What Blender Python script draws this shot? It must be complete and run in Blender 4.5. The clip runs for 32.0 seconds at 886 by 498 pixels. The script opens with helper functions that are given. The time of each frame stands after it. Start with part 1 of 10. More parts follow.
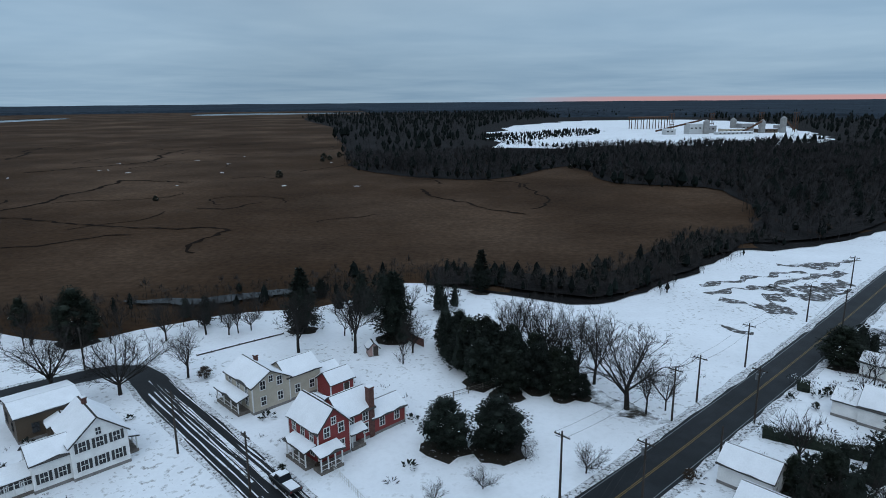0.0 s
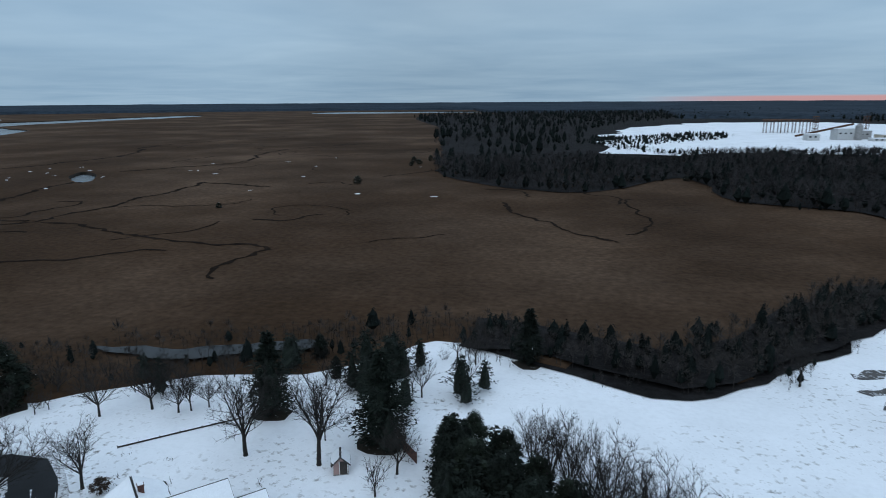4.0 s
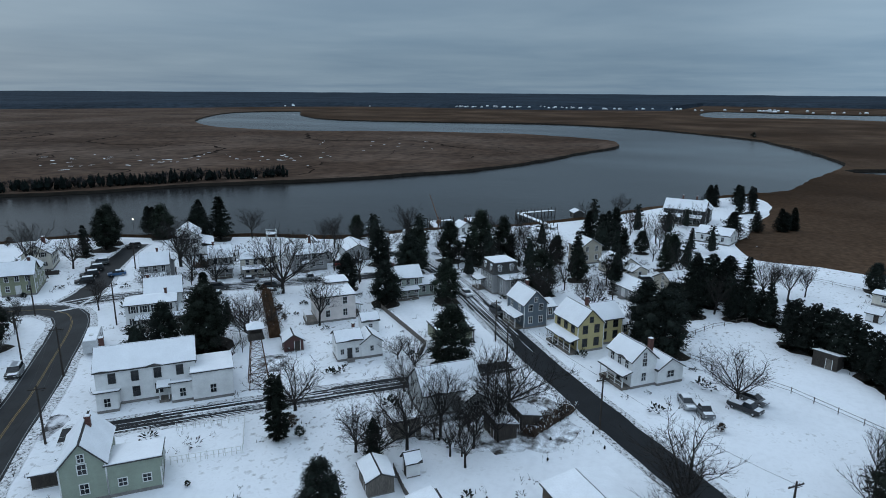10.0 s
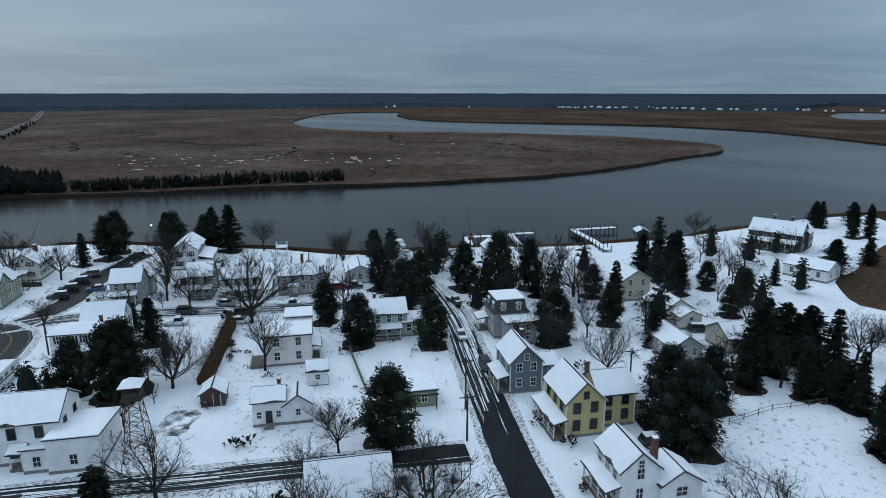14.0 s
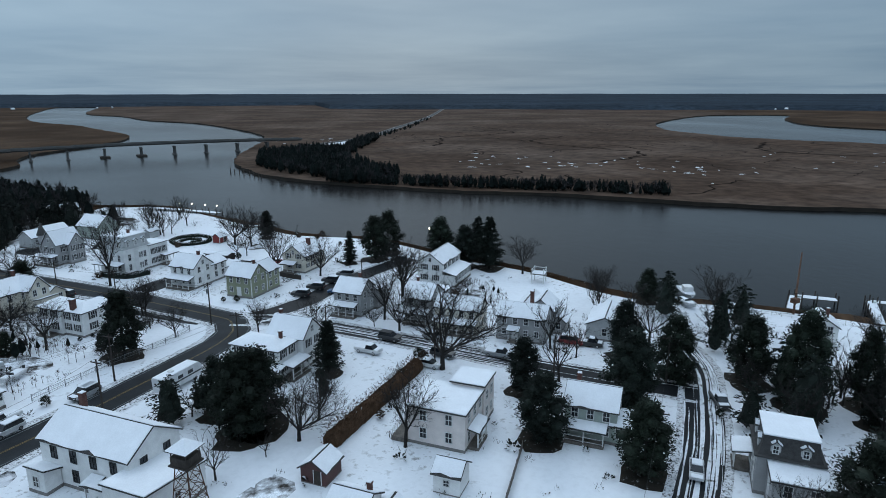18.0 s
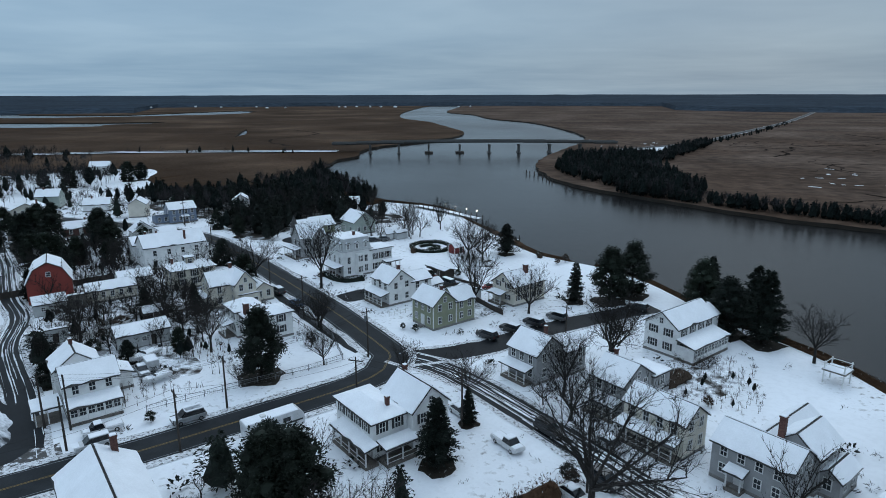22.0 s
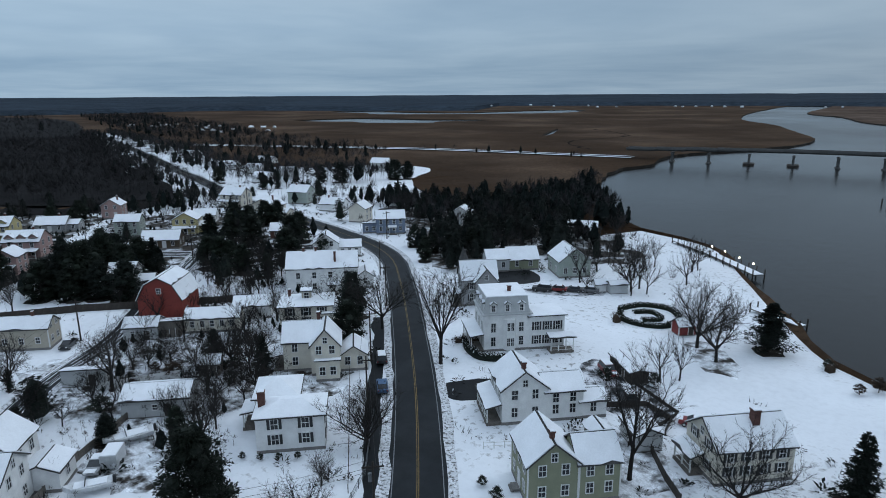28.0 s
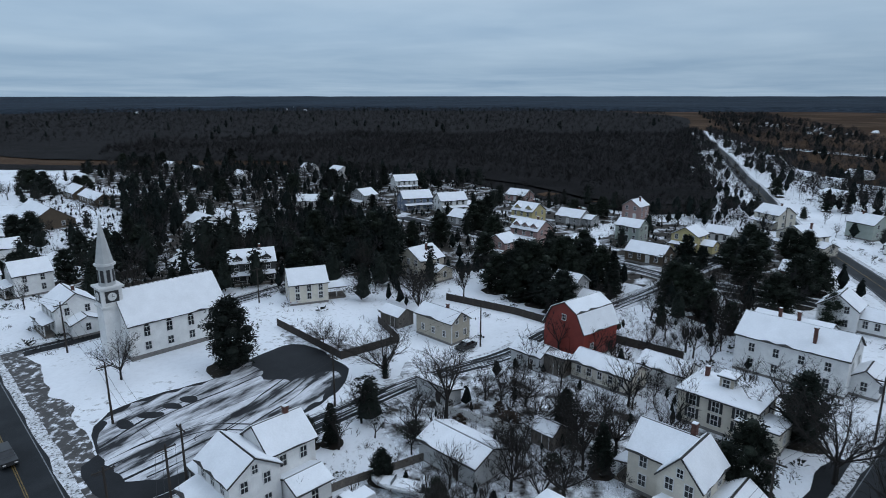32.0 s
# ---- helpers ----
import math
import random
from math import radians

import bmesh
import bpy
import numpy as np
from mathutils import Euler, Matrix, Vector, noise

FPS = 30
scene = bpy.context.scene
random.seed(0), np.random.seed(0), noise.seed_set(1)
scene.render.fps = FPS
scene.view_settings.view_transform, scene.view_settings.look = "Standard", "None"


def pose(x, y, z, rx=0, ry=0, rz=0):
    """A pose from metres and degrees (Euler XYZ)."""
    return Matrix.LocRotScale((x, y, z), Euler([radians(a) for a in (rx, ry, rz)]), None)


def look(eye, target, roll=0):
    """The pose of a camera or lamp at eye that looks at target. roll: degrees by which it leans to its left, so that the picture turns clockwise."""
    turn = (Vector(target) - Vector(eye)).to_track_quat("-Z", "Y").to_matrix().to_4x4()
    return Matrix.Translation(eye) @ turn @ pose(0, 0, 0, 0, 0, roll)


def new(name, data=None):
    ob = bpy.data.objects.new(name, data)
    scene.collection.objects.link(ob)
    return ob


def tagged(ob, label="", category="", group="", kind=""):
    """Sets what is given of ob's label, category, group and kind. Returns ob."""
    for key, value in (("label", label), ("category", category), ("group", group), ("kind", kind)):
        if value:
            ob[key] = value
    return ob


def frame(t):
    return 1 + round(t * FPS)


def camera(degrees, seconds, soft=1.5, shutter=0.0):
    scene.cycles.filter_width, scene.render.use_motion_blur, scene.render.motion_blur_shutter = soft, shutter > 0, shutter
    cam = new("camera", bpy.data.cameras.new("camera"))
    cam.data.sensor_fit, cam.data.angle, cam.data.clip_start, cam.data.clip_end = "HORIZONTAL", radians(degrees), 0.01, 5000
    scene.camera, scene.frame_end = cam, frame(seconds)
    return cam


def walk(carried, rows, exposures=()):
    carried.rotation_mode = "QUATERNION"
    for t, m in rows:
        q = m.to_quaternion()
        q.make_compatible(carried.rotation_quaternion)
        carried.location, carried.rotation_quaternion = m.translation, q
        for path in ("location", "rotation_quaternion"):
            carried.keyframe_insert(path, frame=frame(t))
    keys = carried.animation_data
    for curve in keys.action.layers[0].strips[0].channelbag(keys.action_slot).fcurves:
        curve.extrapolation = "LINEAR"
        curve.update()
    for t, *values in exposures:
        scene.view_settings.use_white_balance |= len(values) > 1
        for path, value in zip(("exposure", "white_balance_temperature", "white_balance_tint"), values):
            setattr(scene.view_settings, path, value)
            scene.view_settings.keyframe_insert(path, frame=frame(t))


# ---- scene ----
from mathutils.bvhtree import BVHTree
from mathutils.geometry import tessellate_polygon as tess
cam = camera(70.576, 32.0, soft=0.45, shutter=0.2)
PATH = [
    (0, pose(4.38, -1.09, 48.21, 76.654, 0, -0.081) @ pose(0, 0, 0, 0, 0, -0.496)),
    (0.5, pose(6.23, 3.91, 48.27, 76.646, 0, 0.007) @ pose(0, 0, 0, 0, 0, -0.524)),
    (1, pose(7.92, 9.05, 48.32, 76.632, 0, 0.004) @ pose(0, 0, 0, 0, 0, -0.518)),
    (1.5, pose(9.65, 14.23, 48.42, 76.615, 0, 0.006) @ pose(0, 0, 0, 0, 0, -0.528)),
    (2, pose(11.50, 19.36, 48.55, 76.630, 0, -0.003) @ pose(0, 0, 0, 0, 0, -0.528)),
    (2.5, pose(13.17, 24.12, 48.57, 76.611, 0, -0.005) @ pose(0, 0, 0, 0, 0, -0.547)),
    (4.5, pose(20.21, 46.11, 49.61, 76.632, 0, 19.320) @ pose(0, 0, 0, 0, 0, -0.218)),
    (5, pose(21.76, 51.42, 49.52, 76.671, 0, 30.817) @ pose(0, 0, 0, 0, 0, -0.035)),
    (5.5, pose(22.81, 56.47, 49.43, 76.660, 0, 42.236) @ pose(0, 0, 0, 0, 0, 0.200)),
    (6, pose(23.65, 61.67, 49.31, 76.610, 0, 53.774) @ pose(0, 0, 0, 0, 0, 0.403)),
    (6.5, pose(23.61, 66.79, 49.25, 76.449, 0, 66.672) @ pose(0, 0, 0, 0, 0, 0.545)),
    (7, pose(22.86, 71.87, 49.14, 76.235, 0, 84.263) @ pose(0, 0, 0, 0, 0, 0.723)),
    (7.5, pose(21.35, 77.61, 48.95, 76.065, 0, 102.175) @ pose(0, 0, 0, 0, 0, 0.763)),
    (8, pose(19.09, 82.12, 48.86, 75.938, 0, 108.116) @ pose(0, 0, 0, 0, 0, 0.752)),
    (8.5, pose(16.54, 86.21, 48.76, 75.905, 0, 110.465) @ pose(0, 0, 0, 0, 0, 0.669)),
    (9, pose(13.48, 89.54, 48.65, 75.865, 0, 111.734) @ pose(0, 0, 0, 0, 0, 0.589)),
    (9.5, pose(10.17, 92.42, 48.63, 75.863, 0, 112.315) @ pose(0, 0, 0, 0, 0, 0.496)),
    (10, pose(6.52, 94.70, 48.58, 75.841, 0, 112.471) @ pose(0, 0, 0, 0, 0, 0.367)),
    (10.5, pose(2.79, 96.73, 48.49, 75.832, 0, 112.642) @ pose(0, 0, 0, 0, 0, 0.312)),
    (11, pose(-1.18, 98.46, 48.40, 75.834, 0, 112.834) @ pose(0, 0, 0, 0, 0, 0.263)),
    (11.5, pose(-5.55, 99.95, 48.29, 75.833, 0, 112.990) @ pose(0, 0, 0, 0, 0, 0.199)),
    (12, pose(-10.16, 101.14, 48.14, 75.828, 0, 113.108) @ pose(0, 0, 0, 0, 0, 0.130)),
    (12.5, pose(-14.96, 102.07, 47.97, 75.829, 0, 114.238) @ pose(0, 0, 0, 0, 0, 0.113)),
    (13, pose(-19.83, 102.78, 47.83, 75.836, 0, 116.189) @ pose(0, 0, 0, 0, 0, 0.063)),
    (13.5, pose(-24.80, 103.37, 47.77, 75.857, 0, 118.995) @ pose(0, 0, 0, 0, 0, 0.043)),
    (15.5, pose(-44.54, 104.15, 48.68, 75.895, 0, 133.940) @ pose(0, 0, 0, 0, 0, -0.015)),
    (16, pose(-50.30, 103.04, 48.40, 75.899, 0, 138.409) @ pose(0, 0, 0, 0, 0, -0.011)),
    (16.5, pose(-55.78, 101.22, 48.11, 75.914, 0, 142.751) @ pose(0, 0, 0, 0, 0, -0.023)),
    (17, pose(-61.24, 99.47, 47.87, 75.906, 0, 147.119) @ pose(0, 0, 0, 0, 0, -0.038)),
    (17.5, pose(-66.58, 97.30, 47.69, 75.910, 0, 151.352) @ pose(0, 0, 0, 0, 0, -0.038)),
    (18, pose(-71.81, 95.01, 47.54, 75.921, 0, 155.344) @ pose(0, 0, 0, 0, 0, -0.061)),
    (18.5, pose(-76.68, 92.45, 47.44, 75.917, 0, 159.061) @ pose(0, 0, 0, 0, 0, -0.064)),
    (19, pose(-81.40, 89.65, 47.37, 75.924, 0, 162.758) @ pose(0, 0, 0, 0, 0, -0.046)),
    (19.5, pose(-85.82, 86.65, 47.36, 75.932, 0, 166.636) @ pose(0, 0, 0, 0, 0, -0.075)),
    (20, pose(-90.00, 83.12, 47.32, 75.963, 0, 170.668) @ pose(0, 0, 0, 0, 0, -0.065)),
    (20.5, pose(-93.96, 78.99, 47.20, 75.965, 0, 174.654) @ pose(0, 0, 0, 0, 0, -0.110)),
    (21, pose(-97.66, 74.96, 47.11, 75.986, 0, 178.470) @ pose(0, 0, 0, 0, 0, -0.094)),
    (21.5, pose(-101.04, 70.98, 47.00, 75.996, 0, 182.244) @ pose(0, 0, 0, 0, 0, -0.095)),
    (22, pose(-104.07, 66.51, 46.86, 76.015, 0, 186.059) @ pose(0, 0, 0, 0, 0, -0.126)),
    (22.5, pose(-106.88, 61.75, 46.71, 76.029, 0, 190.037) @ pose(0, 0, 0, 0, 0, -0.134)),
    (23, pose(-109.28, 56.95, 46.57, 76.047, 0, 192.677) @ pose(0, 0, 0, 0, 0, -0.137)),
    (23.5, pose(-111.41, 52.04, 46.50, 76.047, 0, 194.208) @ pose(0, 0, 0, 0, 0, -0.154)),
    (24, pose(-113.37, 47.00, 46.45, 76.053, 0, 197.518) @ pose(0, 0, 0, 0, 0, -0.182)),
    (24.5, pose(-115.31, 41.87, 46.41, 76.058, 0, 202.036) @ pose(0, 0, 0, 0, 0, -0.231)),
    (25, pose(-116.57, 36.53, 46.31, 76.092, 0, 205.303) @ pose(0, 0, 0, 0, 0, -0.237)),
    (25.5, pose(-117.41, 31.26, 46.13, 76.119, 0, 207.518) @ pose(0, 0, 0, 0, 0, -0.224)),
    (27.5, pose(-118.72, 9.44, 45.74, 76.061, 0, 212.813) @ pose(0, 0, 0, 0, 0, -0.258)),
    (28, pose(-118.37, 3.52, 45.60, 76.060, 0, 216.131) @ pose(0, 0, 0, 0, 0, -0.342)),
    (28.5, pose(-117.49, -2.42, 45.52, 76.086, 0, 222.482) @ pose(0, 0, 0, 0, 0, -0.293)),
    (29, pose(-116.26, -8.31, 45.45, 76.118, 0, 230.876) @ pose(0, 0, 0, 0, 0, -0.232)),
    (29.5, pose(-114.62, -13.93, 45.38, 76.147, 0, 237.229) @ pose(0, 0, 0, 0, 0, -0.153)),
    (30, pose(-112.63, -19.20, 45.33, 76.171, 0, 243.222) @ pose(0, 0, 0, 0, 0, -0.080)),
    (30.5, pose(-110.47, -24.25, 45.23, 76.168, 0, 249.229) @ pose(0, 0, 0, 0, 0, -0.067)),
    (31, pose(-107.87, -28.75, 45.07, 76.161, 0, 255.579) @ pose(0, 0, 0, 0, 0, -0.045)),
    (31.5, pose(-105.52, -32.72, 44.92, 76.158, 0, 262.117) @ pose(0, 0, 0, 0, 0, -0.045)),
    (32, pose(-102.99, -36.55, 44.78, 76.160, 0, 268.495) @ pose(0, 0, 0, 0, 0, -0.028)),
]
walk(cam, PATH, exposures=((0, -0.13, 6240, 9.0), (2.5, -0.12, 6240, 9.0), (5, 0.0, 6300, 9.0), (7, -0.02, 6280, 9.0), (9, -0.12, 6260, 9.0), (16, 0.0, 6200, 8.0), (23, 0.0, 6220, 8.0), (28, -0.07, 6360, 11.0), (32, -0.07, 6420, 13.0)))

# ---- light: a heavy overcast dusk sky, brighter overhead than at the horizon ----
SUN_EL, SUN_ROT = radians(24), radians(200)
world = bpy.data.worlds.new("world")
scene.world = world
world.use_nodes = True
wn, wl = world.node_tree.nodes, world.node_tree.links
wn.clear()


def wnode(kind, **props):
    n = wn.new(kind)
    for k, v in props.items():
        n.inputs[k].default_value = v
    return n


def wmath(op, a, b=None):
    n = wn.new("ShaderNodeMath")
    n.operation = op
    for i, v in enumerate((a, b)):
        if v is None:
            continue
        if isinstance(v, (int, float)):
            n.inputs[i].default_value = v
        else:
            wl.new(v, n.inputs[i])
    return n.outputs[0]


sky = wn.new("ShaderNodeTexSky")
sky.sky_type = "NISHITA"
sky.sun_disc = False
sky.sun_elevation, sky.sun_rotation = SUN_EL, SUN_ROT
sky.air_density, sky.dust_density, sky.ozone_density = 1.0, 2.0, 2.0
wtc = wn.new("ShaderNodeTexCoord")
wsep = wn.new("ShaderNodeSeparateXYZ")
wl.new(wtc.outputs["Generated"], wsep.inputs[0])
up = wmath("MAXIMUM", wsep.outputs[2], 0.0)
# a flat cloud deck: streets of cloud drawn out towards the horizon
wmap = wn.new("ShaderNodeCombineXYZ")
deck = wmath("ADD", up, 0.055)
wl.new(wmath("DIVIDE", wsep.outputs[0], deck), wmap.inputs[0])
wl.new(wmath("DIVIDE", wsep.outputs[1], deck), wmap.inputs[1])
big = wnode("ShaderNodeTexNoise", Scale=0.34, Detail=3.5, Roughness=0.55, Distortion=0.3)
wl.new(wmap.outputs[0], big.inputs["Vector"])
low = wnode("ShaderNodeTexNoise", Scale=2.2, Detail=5.0, Roughness=0.6)
wl.new(wmap.outputs[0], low.inputs["Vector"])
ramp = wn.new("ShaderNodeValToRGB")
ramp.color_ramp.elements[0].position, ramp.color_ramp.elements[0].color = 0.30, (0.80, 0.86, 0.93, 1)
ramp.color_ramp.elements[1].position, ramp.color_ramp.elements[1].color = 0.72, (1.14, 1.12, 1.12, 1)
wl.new(big.outputs["Fac"], ramp.inputs[0])
ramp2 = wn.new("ShaderNodeValToRGB")
ramp2.color_ramp.elements[0].position, ramp2.color_ramp.elements[0].color = 0.3, (0.975, 0.98, 0.985, 1)
ramp2.color_ramp.elements[1].position, ramp2.color_ramp.elements[1].color = 0.75, (1.025, 1.02, 1.02, 1)
wl.new(low.outputs["Fac"], ramp2.inputs[0])
# brightness by height over the horizon
lift = wn.new("ShaderNodeValToRGB")
lift.color_ramp.interpolation = "EASE"
cr = lift.color_ramp
cr.elements[0].position, cr.elements[0].color = 0.0, (0.28, 0.385, 0.47, 1)
cr.elements[1].position, cr.elements[1].color = 1.0, (0.86, 1.02, 1.18, 1)
for pos, col in ((0.03, (0.26, 0.367, 0.458, 1)), (0.10, (0.315, 0.43, 0.525, 1)), (0.24, (0.345, 0.445, 0.535, 1)), (0.5, (0.50, 0.62, 0.73, 1))):
    e = cr.elements.new(pos)
    e.color = col
wl.new(up, lift.inputs[0])


def wmul(a, b, fac=1.0, blend="MULTIPLY"):
    n = wn.new("ShaderNodeMix")
    n.data_type, n.blend_type = "RGBA", blend
    n.inputs[0].default_value = fac
    wl.new(a, n.inputs[6])
    wl.new(b, n.inputs[7])
    return n.outputs[2]


deck_col = wmul(wmul(lift.outputs[0], ramp.outputs[0]), ramp2.outputs[0])
# the deck is thinner, and brighter, to the east
east = wmath("ADD", wmath("ADD", wmath("MULTIPLY", wsep.outputs[0], 0.28), wmath("MULTIPLY", wsep.outputs[1], 0.09)), 1.11)
east_rgb = wn.new("ShaderNodeCombineColor")
for i in range(3):
    wl.new(east, east_rgb.inputs[i])
deck_col = wmul(deck_col, east_rgb.outputs[0])
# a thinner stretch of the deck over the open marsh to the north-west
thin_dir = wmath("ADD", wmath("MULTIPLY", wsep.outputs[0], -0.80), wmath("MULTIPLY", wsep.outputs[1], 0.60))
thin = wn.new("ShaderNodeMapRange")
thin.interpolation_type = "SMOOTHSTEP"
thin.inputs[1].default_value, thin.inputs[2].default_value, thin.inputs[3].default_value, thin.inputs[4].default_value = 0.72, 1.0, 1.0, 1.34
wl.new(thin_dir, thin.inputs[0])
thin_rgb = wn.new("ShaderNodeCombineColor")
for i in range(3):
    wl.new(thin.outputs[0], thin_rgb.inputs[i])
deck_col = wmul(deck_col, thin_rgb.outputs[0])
# the clear strip under the deck, pink where the sun has gone down
glow_dir = wmath("ADD", wmath("MULTIPLY", wsep.outputs[0], math.sin(radians(27))), wmath("MULTIPLY", wsep.outputs[1], math.cos(radians(27))))
glow = wn.new("ShaderNodeMapRange")
glow.interpolation_type = "SMOOTHSTEP"
glow.inputs[1].default_value, glow.inputs[2].default_value = 0.93, 0.99
wl.new(glow_dir, glow.inputs[0])
strip = wn.new("ShaderNodeMapRange")
strip.inputs[1].default_value, strip.inputs[2].default_value = 0.0048, 0.0022
wl.new(wsep.outputs[2], strip.inputs[0])
pink = wn.new("ShaderNodeMix")
pink.data_type = "RGBA"
wl.new(wmath("MULTIPLY", strip.outputs[0], glow.outputs[0]), pink.inputs[0])
wl.new(deck_col, pink.inputs[6])
pink.inputs[7].default_value = (0.62, 0.36, 0.36, 1)
skyc = wn.new("ShaderNodeBackground")
skyc.inputs[1].default_value = 0.05
wl.new(sky.outputs[0], skyc.inputs[0])
cloudc = wn.new("ShaderNodeBackground")
cloudc.inputs[1].default_value = 0.95
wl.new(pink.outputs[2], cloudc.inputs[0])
wadd = wn.new("ShaderNodeMixShader")
wadd.inputs[0].default_value = 0.94
wl.new(skyc.outputs[0], wadd.inputs[1])
wl.new(cloudc.outputs[0], wadd.inputs[2])
wout = wn.new("ShaderNodeOutputWorld")
wl.new(wadd.outputs[0], wout.inputs[0])

sun = new("sun", bpy.data.lights.new("sun", "SUN"))
sun.data.energy, sun.data.angle, sun.data.color = 0.5, radians(30), (0.9, 0.96, 1.0)
sun.matrix_world = look((math.sin(SUN_ROT) * 100, math.cos(SUN_ROT) * 100, 100 * math.tan(SUN_EL) + 40), (0, 0, 0))

# ---- materials ----
MATS = {}


def material(name, colour, rough=0.8, metal=0.0, scale=2.0, amount=0.25, fine=25.0, fine_amount=0.15, bump=0.15, second=None, second_scale=0.4,
             second_lo=0.5, second_hi=0.65, spec=0.3, rnd=0.0, stretch=(1, 1, 1), bump_dist=0.05, coords="Object", emit=0.0, second_mask=None):
    """Colour with variation at two scales, optional patches of a second colour, and fine relief."""
    m = bpy.data.materials.new(name)
    m.use_nodes = True
    nt = m.node_tree
    n, l = nt.nodes, nt.links
    b = n["Principled BSDF"]
    b.inputs["Roughness"].default_value, b.inputs["Metallic"].default_value = rough, metal
    b.inputs["Specular IOR Level"].default_value = spec
    tc = n.new("ShaderNodeTexCoord")
    mp = n.new("ShaderNodeMapping")
    mp.inputs["Scale"].default_value = stretch
    l.new(tc.outputs[coords], mp.inputs[0])

    def noise_tex(s, detail):
        t = n.new("ShaderNodeTexNoise")
        t.inputs["Scale"].default_value, t.inputs["Detail"].default_value = s, detail
        t.inputs["Roughness"].default_value = 0.6
        l.new(mp.outputs[0], t.inputs["Vector"])
        return t.outputs["Fac"]

    def span(fac, lo, hi, a, c):
        r = n.new("ShaderNodeMapRange")
        r.inputs[1].default_value, r.inputs[2].default_value, r.inputs[3].default_value, r.inputs[4].default_value = lo, hi, a, c
        l.new(fac, r.inputs[0])
        return r.outputs[0]

    def mix(fac, a, c, blend="MIX"):
        x = n.new("ShaderNodeMix")
        x.data_type, x.blend_type = "RGBA", blend
        for i, v in ((0, fac), (6, a), (7, c)):
            if isinstance(v, (int, float, tuple)):
                x.inputs[i].default_value = v
            else:
                l.new(v, x.inputs[i])
        return x.outputs[2]

    col = (*colour, 1)
    if second is not None:
        cover = span(noise_tex(second_scale, 9), second_lo, second_hi, 0, 1)
        if second_mask:
            mm = n.new("ShaderNodeMath")
            mm.operation = "MULTIPLY"
            l.new(cover, mm.inputs[0])
            l.new(span(noise_tex(second_mask, 3), 0.46, 0.62, 0.04, 1), mm.inputs[1])
            cover = mm.outputs[0]
        col = mix(cover, col, (*second, 1))
    g1, g2 = noise_tex(scale, 4), noise_tex(fine, 3)
    val = n.new("ShaderNodeMath")
    val.operation = "MULTIPLY"
    l.new(span(g1, 0.3, 0.7, 1 - amount, 1 + amount), val.inputs[0])
    l.new(span(g2, 0.3, 0.7, 1 - fine_amount, 1 + fine_amount), val.inputs[1])
    fac = val.outputs[0]
    if rnd:
        oi = n.new("ShaderNodeObjectInfo")
        v2 = n.new("ShaderNodeMath")
        v2.operation = "MULTIPLY"
        l.new(fac, v2.inputs[0])
        l.new(span(oi.outputs["Random"], 0, 1, 1 - rnd, 1 + rnd), v2.inputs[1])
        fac = v2.outputs[0]
    comb = n.new("ShaderNodeCombineColor")
    for i in range(3):
        l.new(fac, comb.inputs[i])
    l.new(mix(1.0, col, comb.outputs[0], "MULTIPLY"), b.inputs["Base Color"])
    if bump:
        bp = n.new("ShaderNodeBump")
        bp.inputs["Strength"].default_value, bp.inputs["Distance"].default_value = bump, bump_dist
        l.new(g2, bp.inputs["Height"])
        l.new(bp.outputs[0], b.inputs["Normal"])
    if emit:
        b.inputs["Emission Color"].default_value = (*colour, 1)
        b.inputs["Emission Strength"].default_value = emit
    MATS[name] = m
    return m


def siding(name, colour, pitch=0.14):
    """Painted clapboard: board lines at true spacing, weathering, dirt near the ground line of each board."""
    m = material(name, colour, rough=0.6, scale=0.7, amount=0.10, fine=9, fine_amount=0.06, bump=0.0)
    nt = m.node_tree
    n, l = nt.nodes, nt.links
    b = n["Principled BSDF"]
    tc = n.new("ShaderNodeTexCoord")
    sp = n.new("ShaderNodeSeparateXYZ")
    l.new(tc.outputs["Object"], sp.inputs[0])
    saw = n.new("ShaderNodeMath")
    saw.operation = "MODULO"
    l.new(sp.outputs[2], saw.inputs[0])
    saw.inputs[1].default_value = pitch
    bp = n.new("ShaderNodeBump")
    bp.inputs["Strength"].default_value, bp.inputs["Distance"].default_value = 0.6, 0.15
    bp.invert = True
    l.new(saw.outputs[0], bp.inputs["Height"])
    l.new(bp.outputs[0], b.inputs["Normal"])
    return m


snow = material("snow", (0.80, 0.82, 0.85), rough=0.75, scale=0.12, amount=0.05, fine=1.6, fine_amount=0.04, bump=0.35, bump_dist=0.12, spec=0.25)
snow_roof = material("snow_roof", (0.80, 0.82, 0.85), rough=0.75, scale=0.5, amount=0.05, fine=5, fine_amount=0.04, bump=0.3, bump_dist=0.04, spec=0.25)
snow_thin = material("snow_thin", (0.74, 0.76, 0.79), rough=0.8, scale=0.5, amount=0.08, fine=6, fine_amount=0.08, bump=0.3, second=(0.10, 0.095, 0.085), second_scale=0.9, second_lo=0.55, second_hi=0.66)
ground_snow = material("ground_snow", (0.78, 0.80, 0.83), rough=0.8, scale=0.06, amount=0.06, fine=0.9, fine_amount=0.05, bump=0.35, bump_dist=0.15,
                       second=(0.10, 0.09, 0.07), second_scale=0.9, second_lo=0.54, second_hi=0.70, second_mask=0.035)
